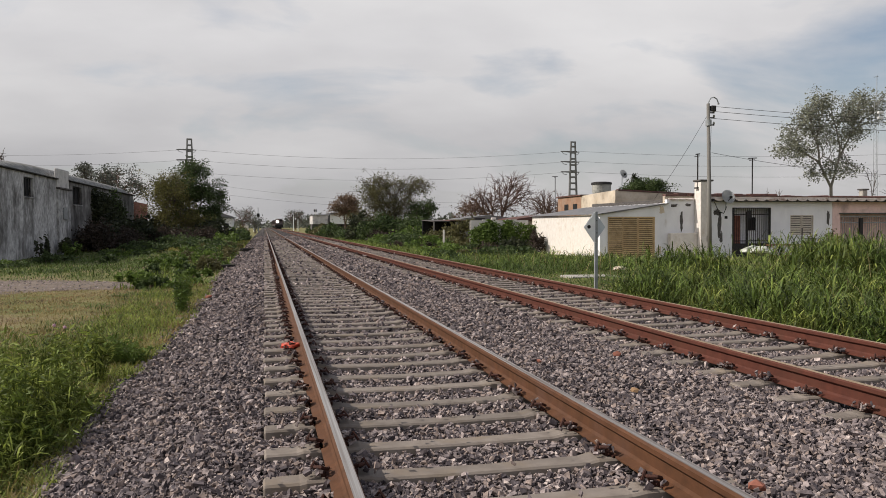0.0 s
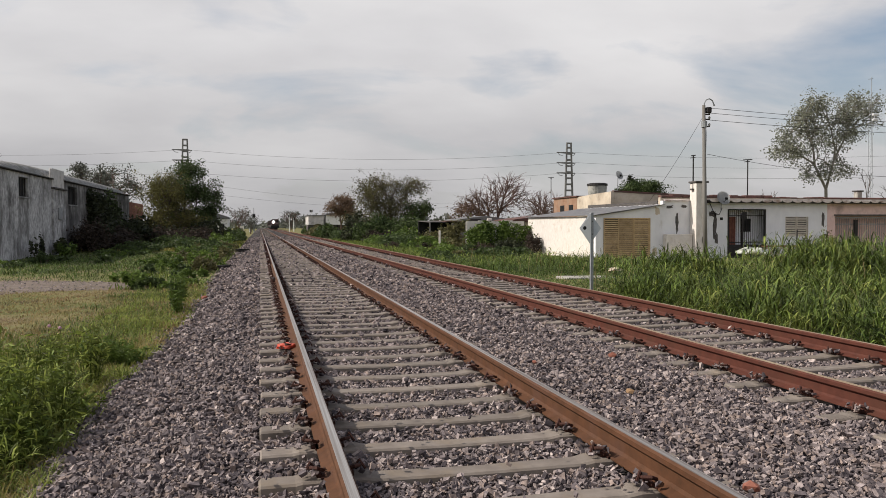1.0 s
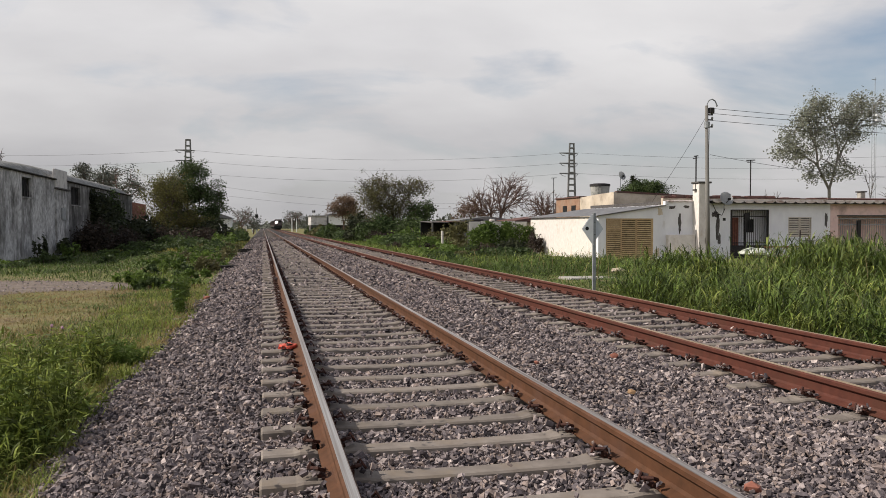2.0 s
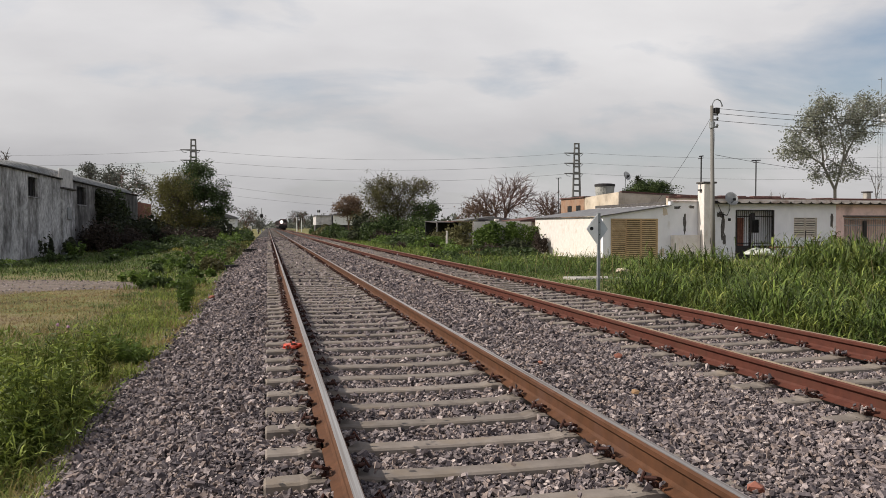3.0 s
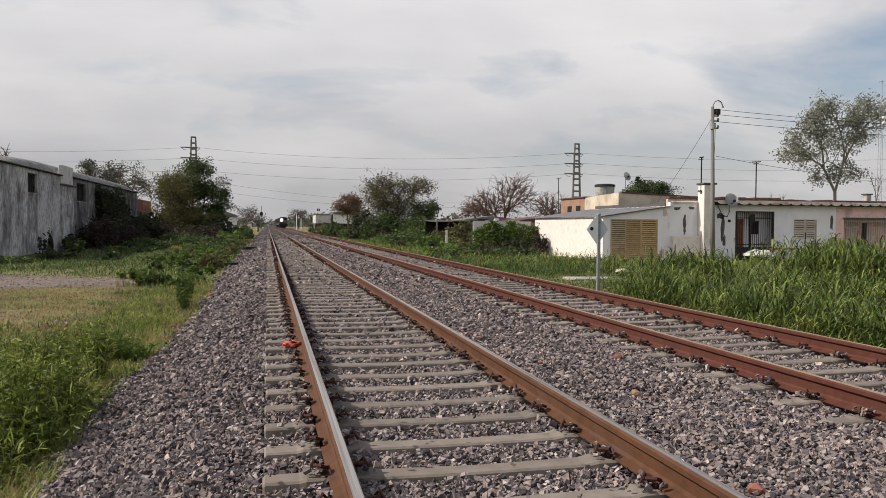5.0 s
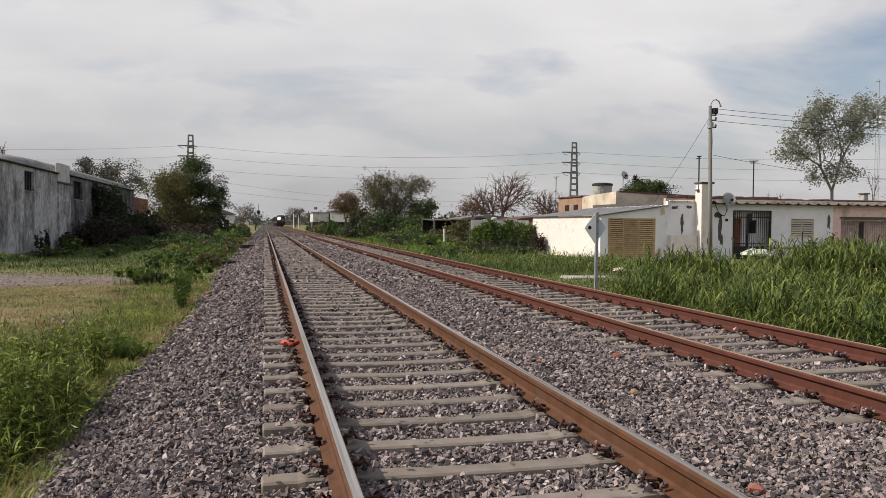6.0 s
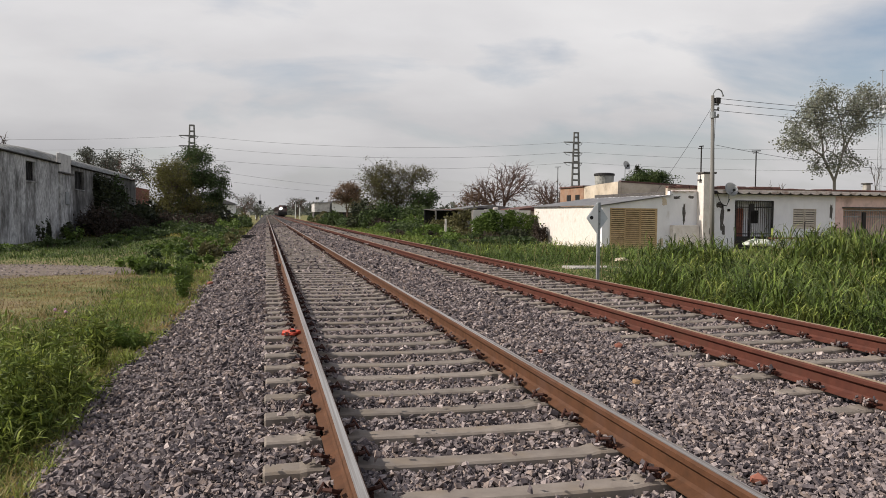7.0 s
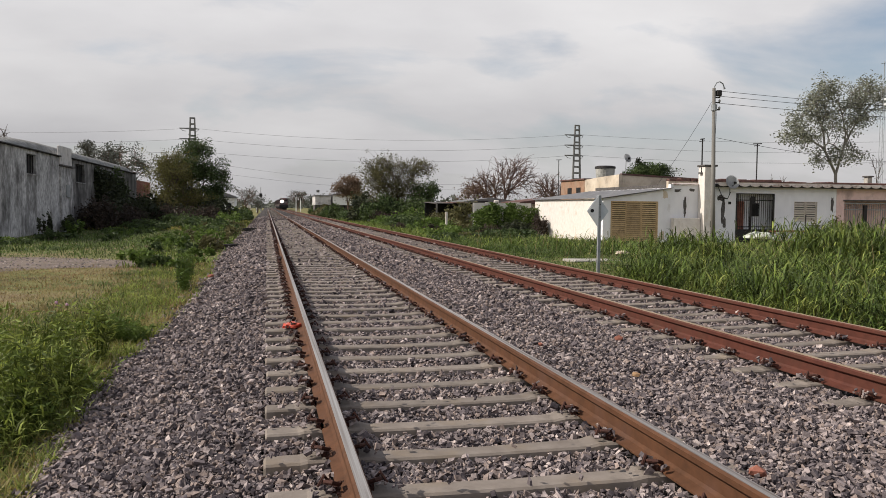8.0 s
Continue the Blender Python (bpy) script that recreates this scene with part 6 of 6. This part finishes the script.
def far_buildings():
    g = GROUND_R - 0.1
    b = thing("roadside_building", (7.2, 150, g), "long pale low building with a grey roof beside the crossing", "building")
    part("base", boxed(0.3, 9, 0.3, 9, 0, 2.05), M["peel"], b, "dark open base under the pale panels")
    part("walls", boxed(0.4, 3.3, 0, 10, 2.053, 3.75), M["pier"], b)
    part("walls", boxed(3.6, 9, -1, 9, 2.056, 3.85), M["signwhite"], b)
    part("roof", prism(bmesh.new(), [(0.2, 3.753), (3.4, 3.753), (3.4, 3.88), (0.2, 3.84)], "y", -0.3, 10), M["sheet"], b)
    part("roof", prism(bmesh.new(), [(3.5, 3.853), (9.2, 3.853), (9.2, 4.5), (3.5, 4.15)], "y", -1.4, 9), M["sheet"], b)
    part("post", boxed(3.32, 3.55, -1.1, -0.85, 0, 3.85), M["iron"], b)
    for x in (3.9, 5.6):
        part("prop", boxed(x, x + 0.25, -0.9, -0.65, 0, 2.05), M["dark"], b)
    w = thing("white_house", (-9.4, 128, GROUND_L), "small white house with a grey roof behind the trees", "house")
    part("walls", boxed(0, 3.2, 0, 8, 0, 3.0), M["signwhite"], w)
    part("roof", prism(bmesh.new(), [(-0.3, 3.003), (3.5, 3.003), (3.4, 3.25), (1.5, 3.9), (-0.3, 3.3)], "y", -0.3, 8.3), M["sheet"], w)
    for x in (0.5, 1.9):
        part("window", boxed(x, x + 0.8, -0.04, -0.003, 1.0, 2.2), M["dark"], w)
    c = thing("equipment_cabinet", (-7.0, 200, GROUND_L), "pale trackside equipment cabinet", "cabinet")
    part("body", boxed(0, 1.9, 0, 1, 0, 1.9, bevel=0.04), M["cream"], c)
    part("roof", boxed(-0.08, 1.98, -0.08, 1.08, 1.903, 2.0, bevel=0.02), M["galv"], c)
    s = thing("railway_signal", (-2.95, 230, GROUND_L), "tall railway signal mast with a dark signal head", "signal")
    part("mast", tube(bmesh.new(), [(0, 0, 0), (0, 0, 7.0)], [0.14, 0.1], 8), M["galv"], s)
    hd = part("signal_head", boxed(-0.42, 0.42, -0.2, 0.2, 4.2, 5.3, bevel=0.08), M["iron"], s)
    for z in (4.5, 5.0):
        part("hood", tube(bmesh.new(), [(0, -0.2, z), (0, -0.45, z)], 0.16, 10), M["blackpaint"], hd)
    part("ladder", boxed(0.12, 0.2, 0.1, 0.16, 0.3, 4.2), M["galv"], s)
    for x, y, h in ((7.6, 250, 5.2), (9.0, 250, 4.2), (10.6, 190, 5.6), (-4.2, 235, 2.2)):
        p = thing("crossing_post", (x, y, -0.3), "pale post at the level crossing", "post", "level crossing posts")
        part("shaft", tube(bmesh.new(), [(0, 0, 0), (0, 0, h)], [0.13, 0.1], 8), M["signwhite"], p)
        part("head", boxed(-0.35, 0.35, -0.08, 0.08, h - 0.6, h - 0.05, bevel=0.03), M["iron"], p)


far_buildings()


# ---- pylons, poles and wires ----
def pylon(x, y, h, arms, turn, label):
    p = thing("pylon", pose(x, y, -0.5, 0, 0, turn), label, "pylon", "power line pylons")
    for s in (-1, 1):
        part("leg", tube(bmesh.new(), [(s * 1.65, 0, 0), (s * 0.72, 0, h)], [0.42, 0.28], 6), M["pylon"], p)
    z = 1.5
    while z < h:
        w = 1.65 + (0.72 - 1.65) * z / h
        part("rung", boxed(-w, w, -0.2, 0.2, z - 0.3, z + 0.3), M["pylon"], p)
        z += 2.05
    part("rung", boxed(-0.95, 0.95, -0.22, 0.22, h - 0.35, h + 0.1), M["pylon"], p)
    for za in arms:
        part("crossarm", prism(bmesh.new(), [(-4.4, za), (-0.7, za - 0.3), (0.7, za - 0.3), (2.4, za - 0.1), (0.7, za + 0.3), (-0.7, za + 0.3), (-4.4, za + 0.22)], "y", -0.15, 0.15), M["pylon"], p)
        for xi in (-4.1, 2.2):
            part("insulator", tube(bmesh.new(), [(xi, 0, za), (xi * 0.8, -0.1, za - 0.75), (xi * 0.55, -0.1, za - 0.9)], 0.09, 5), M["pylon"], p)


pylon(-26.6, 290, 32.4, (28.6, 25.0), 0, "tall double-legged power pylon behind the trees")
pylon(100.4, 250, 29.8, (26.4, 23.0, 19.6), 0, "tall double-legged concrete power pylon")


def wire(a, b, sag, r, label="thin black overhead cable"):
    a, b = Vector(a), Vector(b)
    n = 24
    pts = [a.lerp(b, k / n) - Vector((0, 0, sag * 4 * (k / n) * (1 - k / n))) for k in range(n + 1)]
    o = finish("cable", tube(bmesh.new(), pts, r, 4), M["wire"])
    return tagged(o, label, "cable", "overhead cables")


for z1, z2 in ((28.3, 26.2), (24.6, 22.8), (20.4, 19.3)):
    wire((-26.6, 290, z1), (100.4, 250, z2), 3.0, 0.032, "high-voltage line slung between the pylons")
    wire((-160, 330, z1 + 2), (-26.6, 290, z1), 2.5, 0.032, "high-voltage line slung between the pylons")
    wire((100.4, 250, z2), (260, 215, z2 + 2.0), 3.0, 0.032, "high-voltage line slung between the pylons")
for k, (za, zb) in enumerate(((12.0, 8.5), (9.8, 7.2))):
    wire((-14, 210, za), (60, 235, zb), 1.6, 0.02, "distant distribution line across the track")


def street_pole():
    p = thing("utility_pole", (20.35, 35.5, GROUND_R - 0.3), "tall grey utility pole with insulators and a curved lamp arm", "utility pole")
    part("shaft", tube(bmesh.new(), [(0.1, 0, 0), (0.04, 0, 3), (-0.06, 0, 8.0)], [0.12, 0.105, 0.08], 12), M["polewood"], p, smooth=True)
    arm = [(-0.06, 0, 7.75), (-0.03, 0, 8.08), (0.08, 0, 8.27), (0.25, 0, 8.33), (0.42, 0, 8.24), (0.5, 0, 8.05)]
    part("lamp_arm", tube(bmesh.new(), arm, 0.03, 6), M["galv"], p)
    part("lamp_head", tube(bmesh.new(), [(0.49, 0, 8.07), (0.52, 0, 7.97)], [0.04, 0.06], 8), M["galv"], p)
    for z in (7.55, 7.3, 6.95):
        part("bracket", boxed(-0.05, 0.28, -0.03, 0.03, z - 0.03, z + 0.03), M["iron"], p)
        part("insulator", tube(bmesh.new(), [(0.26, 0, z + 0.03), (0.26, 0, z + 0.1), (0.26, 0, z + 0.16)], [0.045, 0.06, 0.03], 8), M["tankgrey"], p)
    part("junction_box", boxed(0.06, 0.32, -0.14, 0.12, 7.62, 7.9, bevel=0.03), M["iron"], p)
    part("clamp", tube(bmesh.new(), [(-0.03, 0, 6.9), (-0.03, 0, 7.2)], [0.15, 0.15], 12), M["galv"], p)
    for z0, z1 in ((7.3, 6.6), (7.05, 6.4), (6.7, 6.1)):
        wire((20.6, 35.5, z0), (52, 33, z1), 0.35, 0.011)
    wire((20.28, 35.5, 6.9), (19.0, 38.6, 2.75), 0.12, 0.010, "steel guy wire of the utility pole")
    wire((20.5, 35.5, 5.0), (41, 45, 4.7), 0.25, 0.010)
    wire((20.48, 35.5, 6.6), (21.3, 37, 3.4), -0.1, 0.008, "thin service cable to the house")


street_pole()


def antennas():
    for (x, y, z0, z1, arm, lb) in ((20.45, 36.7, 3.3, 5.05, 0.12, "thin pipe mast on the chimney pier"), (25.85, 40, 2.6, 5.2, 0.28, "rooftop aerial mast with a short crossbar"), (27.3, 75, 0, 6.3, 0.3, "distant rooftop television aerial"), (39.3, 44, 2.6, 6.3, 0.35, "rusty aerial mast on a roof")):
        a = thing("aerial", (x, y, z0), lb, "aerial", "rooftop aerials")
        part("mast", tube(bmesh.new(), [(0, 0, 0), (0, 0, z1 - z0)], 0.035, 6), M["iron"], a)
        part("crossbar", tube(bmesh.new(), [(-arm, 0, z1 - z0 - 0.03), (arm, 0, z1 - z0)], 0.03, 5), M["iron"], a)
        part("boom", tube(bmesh.new(), [(0, -0.2, z1 - z0 - 0.12), (0, 0.3, z1 - z0 - 0.12)], 0.02, 5), M["iron"], a)
        part("foot", boxed(-0.12, 0.12, -0.12, 0.12, -0.05, 0.04), M["peel"], a)

    def dish(base, r, tilt, label, pole_h):
        d = thing("satellite_dish", base, label, "satellite dish", "satellite dishes")
        bm = bmesh.new()
        rings = []
        for k in range(6):
            q = r * k / 5
            rings.append([bm.verts.new((q * math.cos(a * math.pi / 10), 0.35 * q * q / r, q * math.sin(a * math.pi / 10))) for a in range(20)] if k else [bm.verts.new((0, 0, 0))])
        for a in range(20):
            bm.faces.new((rings[0][0], rings[1][a], rings[1][(a + 1) % 20]))
        for k in range(1, 5):
            for a in range(20):
                bm.faces.new((rings[k][a], rings[k + 1][a], rings[k + 1][(a + 1) % 20], rings[k][(a + 1) % 20]))
        bmesh.ops.solidify(bm, geom=bm.faces[:], thickness=0.012)
        o = part("reflector", bm, M["dish"], d, smooth=True)
        o.matrix_basis = pose(0, 0, pole_h, *tilt)
        part("arm", tube(bmesh.new(), [(0, 0.02, pole_h - r * 0.6), (0.02, -r * 0.9, pole_h - 0.05)], 0.015, 5), M["iron"], d)
        part("feed", boxed(-0.04, 0.1, -r * 0.95, -r * 0.75, pole_h - 0.06, pole_h + 0.06, bevel=0.01), M["blackpaint"], d)
        part("pole", tube(bmesh.new(), [(0.0, 0.12, 0), (0.0, 0.08, pole_h)], 0.025, 6), M["galv"], d)
        return d

    dish((22.05, 36.55, 2.2), 0.37, (20, 0, 180), "grey satellite dish on a bracket at the eave", 0.62)
    bk = thing("dish_bracket", (21.6, 36.7, 2.0), "steel bracket under the satellite dish", "bracket")
    part("rods", tube(tube(bmesh.new(), [(0.0, 0.3, 0.6), (0.0, -0.1, 0.1), (0.3, -0.1, 0.0), (0.5, -0.05, 0.35)], 0.02, 5), [(0.0, 0.3, 0.1), (0.3, -0.1, 0.0)], 0.02, 5), M["iron"], bk)
    dish((21.7, 48, 3.3), 0.3, (20, 0, 200), "small white dish on a rooftop pole", 1.42)
    mt = thing("radio_mast", (38.5, 45, 2.4), "thin lattice radio mast with a top bar", "mast")
    for a in range(3):
        q = a * 2.094
        part("leg", tube(bmesh.new(), [(0.16 * math.cos(q), 0.16 * math.sin(q), 0), (0.13 * math.cos(q), 0.13 * math.sin(q), 7.2)], 0.014, 4), M["galv"], mt)
    for k in range(18):
        z = 0.4 * k
        part("brace", tube(bmesh.new(), [(0.15, 0, z), (-0.07, 0.13, z + 0.2), (-0.07, -0.13, z + 0.4)], 0.008, 4), M["galv"], mt)
    part("top_pole", tube(bmesh.new(), [(0, 0, 7.2), (0, 0, 8.9)], 0.02, 5), M["galv"], mt)
    part("top_bar", tube(bmesh.new(), [(-0.25, 0, 8.75), (0.1, 0, 8.8)], 0.02, 5), M["galv"], mt)
    for z in (6.0, 6.35):
        part("panel", boxed(0.1, 0.5, -0.1, 0.1, z, z + 0.15, bevel=0.02), M["plastic"], mt)


antennas()


# ---- trackside and yard things ----
def diamond_sign():
    s = thing("track_sign", (6.58, 17.9, -0.35), "diamond-shaped railway sign with a black dot on a steel post", "sign")
    part("post", prism(bmesh.new(), [(-0.035, -0.03), (0.035, -0.03), (0.035, 0.03), (0.02, 0.03), (0.02, -0.015), (-0.02, -0.015), (-0.02, 0.03), (-0.035, 0.03)], "z", 0, 2.11), M["galv"], s)
    o = part("plate", prism(bmesh.new(), [(-0.28, 0), (0, -0.385), (0.28, 0), (0, 0.385)], "y", -0.004, 0.004), M["signgrey"], s)
    o.matrix_basis = pose(-0.02, 0.045, 1.73)
    p2 = part("plate", prism(bmesh.new(), [(-0.24, -0.06), (0, -0.385), (0.0, 0.385), (-0.28, 0)], "y", -0.004, 0.003), M["signwhite"], s, "white diamond plate")
    p2.matrix_basis = pose(-0.035, -0.036, 1.73)
    part("dot", tube(bmesh.new(), [(-0.2, -0.045, 1.74), (-0.2, -0.041, 1.74)], 0.045, 14), M["blackpaint"], s)
    for z in (1.59, 1.89):
        part("bolt", tube(bmesh.new(), [(0, -0.04, z), (0, -0.055, z)], 0.012, 6), M["iron"], s)


diamond_sign()


def lump(name, base, sx, sy, sz, m, label, category, seed, sub=2, rough=0.25):
    bm = bmesh.new()
    bmesh.ops.create_icosphere(bm, subdivisions=sub, radius=1.0)
    for v in bm.verts:
        k = 1 + rough * noise.noise(v.co * 1.7 + Vector((seed * 3.1, 0, 0))) + rough * 0.5 * noise.noise(v.co * 4 + Vector((seed, 2, 0)))
        v.co = Vector((v.co.x * sx * k, v.co.y * sy * k, max(v.co.z * k, -0.35) * sz))
    o = finish(name, bm, M[m])
    o.matrix_basis = pose(*base, 0, 0, seed * 37)
    return tagged(o, label, category)


lump("plastic_bag", (22.75, 35.0, 0.1), 0.75, 0.35, 0.26, "sack", "large crumpled grubby white plastic sack on the verge", "sack", 3, 3, 0.45)
lump("plastic_bag", (10.95, 25.8, -0.12), 0.24, 0.14, 0.09, "tan", "crumpled buff paper bag lying in the grass", "bag", 5, 3, 0.5)
rd = lump("plastic_scrap", (-1.0, 9.36, 0.045), 0.085, 0.12, 0.045, "red", "orange-red plastic scrap lying on a sleeper by the rail", "litter", 8, 3, 0.5)
for i, (x, y, s, m, lb) in enumerate(((2.5, 8.05, 0.06, "brick", "broken piece of red brick on the ballast"), (1.5, 7.8, 0.04, "brick", "broken piece of red brick on the ballast"), (1.81, 6.25, 0.05, "ochre", "ochre stone on the ballast"), (1.31, 3.8, 0.06, "brick", "broken piece of red brick on the ballast"),
                                      (6.5, 18.9, 0.09, "tan", "pale rock at the foot of the rail"), (5.4, 30.5, 0.1, "cream", "pale rock lying on the rusty track"), (2.9, 9.4, 0.04, "brick", "broken piece of red brick on the ballast"), (-2.6, 19.5, 0.1, "brick", "rusty clod at the edge of the ballast"))):
    lump("stone", (x, y, float(bed_height(np.array(x), np.array(y))) + s * 0.5 if x < 6.7 else -0.25), s, s * 0.8, s * 0.6, m, lb, "stone", 20 + i, 1, 0.5)
sl = finish("concrete_slab", boxed(-1.15, 1.15, -0.3, 0.3, 0, 0.12, bevel=0.03), M["mortar"])
sl.matrix_basis = pose(9.1, 24.0, -0.34, 4, 2, 24)
tagged(sl, "pale broken concrete slab lying in the grass", "slab")


def thistle(base, h, lean, seed):
    """A thin stalk with a round mauve flower head."""
    t = thing("thistle", base, "dry thistle with a mauve flower head in the grass", "thistle", "thistles in the grass")
    top = Vector((lean, 0, h))
    part("stem", tube(bmesh.new(), [(0, 0, -0.05), (lean * 0.3, 0, h * 0.5), tuple(top)], [0.008, 0.006, 0.005], 5), M["leaf_olive"], t)
    bm = bmesh.new()
    bmesh.ops.create_icosphere(bm, subdivisions=2, radius=0.026)
    for v in bm.verts:
        v.co = top + v.co * (1 + 0.35 * noise.noise(v.co * 60 + Vector((seed, 0, 0))))
    part("flower_head", bm, M["mauve"], t, "mauve flower head")


for i, (x, y, h, lean) in enumerate(((-4.62, 13.7, 0.26, 0.03), (-4.46, 13.9, 0.2, -0.02))):
    thistle((x, y, GROUND_L), h, lean, i)
# two dark bars added across the edge of the ballast
for x, y, w, turn in ((-2.1, 53.0, 1.15, 2), (-2.75, 34.5, 0.5, 14)):
    tb = finish("timber", boxed(-w, w, -0.14, 0.14, -0.06, 0.14, bevel=0.02), M["tar_shade"])
    tb.matrix_basis = pose(x, y, float(bed_height(np.array(x), np.array(y))), 0, 0, turn)
    tagged(tb, "dark bar lying across the edge of the ballast", "timber")


def yard():
    lw = thing("garden_wall", (23.3, 34.9, GROUND_R - 0.1), "low dark openwork garden wall with ring blocks", "garden wall")
    part("base", boxed(0, 6, 0, 0.15, 0, 0.25), M["brick"], lw)
    part("cap", boxed(0, 6, -0.02, 0.17, 0.72, 0.8), M["brick"], lw)
    for k in range(13):
        bm = bmesh.new()
        c = (0.24 + k * 0.46, 0.075, 0.485)
        ring = [(c[0] + 0.19 * math.cos(a * math.pi / 6), c[1], c[2] + 0.2 * math.sin(a * math.pi / 6)) for a in range(13)]
        part("ring_block", tube(bm, ring, 0.04, 5, False), M["tan"], lw)
    bk = thing("bucket", (26.0, 35.3, GROUND_R - 0.05), "dented grey metal drum by the garden wall", "drum")
    part("body", tube(bmesh.new(), [(0, 0, 0), (0, 0, 0.5), (0, 0, 0.98)], [0.27, 0.29, 0.31], 14), M["galv"], bk)
    part("rim", tube(bmesh.new(), [(0, 0, 0.985), (0, 0, 1.02)], [0.33, 0.33], 14), M["iron"], bk)
    st = thing("stake", (25.0, 34.6, GROUND_R - 0.1), "thin iron stake in the yard", "stake")
    part("rod", tube(bmesh.new(), [(0, 0, 0), (0.02, 0, 1.6)], 0.03, 6), M["iron"], st)
    fp = thing("pavement_slab", (21, 36.2, GROUND_R - 0.12), "worn concrete pavement before the houses", "pavement", kind="structure")
    part("slab", boxed(-2, 16, -0.6, 0.75, 0, 0.12), M["mortar"], fp)


yard()

# ---- the train ----
M["loco"] = mat("loco_grey_blue_paint", [(0.10, 0.11, 0.14), (0.18, 0.19, 0.22)], scale=1.5, rough=0.5, stain=(0.06, 0.05, 0.045), stain_scale=1)
M["loco_front"] = mat("loco_pale_front", [(0.05, 0.042, 0.045), (0.09, 0.075, 0.078)], scale=1.5, rough=0.6, stain=(0.10, 0.045, 0.04), stain_scale=0.8)
M["wagon"] = mat("wagon_brown_paint", [(0.075, 0.06, 0.06), (0.13, 0.105, 0.10)], scale=1.2, rough=0.7)


def glow(name, colour, power):
    m = bpy.data.materials.new(name)
    m.use_nodes = True
    b = m.node_tree.nodes["Principled BSDF"]
    b.inputs["Emission Color"].default_value = (*colour, 1)
    b.inputs["Emission Strength"].default_value = power
    return m


M["headlight"] = glow("lit_headlight", (1.0, 0.93, 0.84), 60)


def wheelset(parent, y):
    bm = bmesh.new()
    for s in (-1, 1):
        tube(bm, [(s * 0.80, y, 0.5), (s * 0.94, y, 0.5)], 0.48, 18)
    tube(bm, [(-0.8, y, 0.5), (0.8, y, 0.5)], 0.09, 8)
    return part("wheelset", bm, M["iron"], parent)


def train():
    loco = thing("locomotive", (OFF2, 300, RAIL_TOP - 0.02), "dark diesel locomotive approaching with its headlight lit", "locomotive")
    part("frame", boxed(-1.4, 1.4, 0.2, 16.5, 0.95, 1.5, bevel=0.05), M["iron"], loco)
    part("nose", boxed(-1.3, 1.3, 0.5, 2.2, 1.503, 2.25, bevel=0.15), M["loco_front"], loco)
    cab = part("cab", prism(bmesh.new(), [(-1.45, 1.503), (1.45, 1.503), (1.45, 3.3), (1.0, 3.85), (-1.0, 3.85), (-1.45, 3.3)], "y", 2.203, 4.6), M["loco_front"], loco)
    for x in (-1.15, 0.25):
        part("windscreen", boxed(x, x + 0.9, 2.16, 2.2, 2.8, 3.35), M["dark"], cab)
    part("hood", prism(bmesh.new(), [(-1.1, 1.503), (1.1, 1.503), (1.1, 3.4), (0.7, 3.75), (-0.7, 3.75), (-1.1, 3.4)], "y", 4.603, 16.2), M["loco"], loco)
    hl = part("headlight_box", boxed(-1.0, -0.2, 2.0, 2.15, 2.45, 3.05, bevel=0.05), M["iron"], loco)
    part("headlight", tube(bmesh.new(), [(-0.6, 1.99, 2.75), (-0.6, 1.9, 2.75)], [0.36, 0.34], 18), M["headlight"], hl, "bright white headlight")
    part("coupler", boxed(-0.2, 0.2, -0.4, 0.2, 0.8, 1.1), M["iron"], loco)
    part("buffer_beam", boxed(-1.45, 1.45, 0.08, 0.197, 0.55, 1.45), M["blackpaint"], loco)
    part("fuel_tank", boxed(-1.2, 1.2, 6, 10, 0.35, 0.947, bevel=0.1), M["iron"], loco)
    for y in (2, 3.8, 12.5, 14.3):
        wheelset(loco, y)
    cars = [loco]
    for k in range(9):
        w = thing("hopper_wagon", (OFF2, 300 + 17.6 + 14 * k, RAIL_TOP - 0.02), "dark brown freight wagon behind the locomotive", "freight wagon", "wagons of the train")
        part("body", prism(bmesh.new(), [(-1.2, 1.2), (1.2, 1.2), (1.45, 1.8), (1.45, 3.5), (-1.45, 3.5), (-1.45, 1.8)], "y", 0.5, 12.8), M["wagon"], w)
        for j in range(7):
            part("rib", boxed(-1.5, -1.453, 0.7 + j * 1.95, 0.85 + j * 1.95, 1.8, 3.5), M["wagon"], w)
        part("frame", boxed(-1.2, 1.2, 0.0, 13.3, 0.95, 1.197), M["iron"], w)
        for y in (1.6, 3.2, 10.1, 11.7):
            wheelset(w, y)
        cars.append(w)
    return cars


TRAIN = train()


def motions():
    """The train comes slowly nearer along the far track."""
    for k, car in enumerate(TRAIN):
        behind = 0 if k == 0 else 17.6 + 14 * (k - 1)
        walk(car, [(t, pose(OFF2, y + behind, RAIL_TOP - 0.02)) for t, y in ((0, 302.0), (2, 292.5), (4, 283.0), (6, 273.0), (8, 263.0))])


motions()
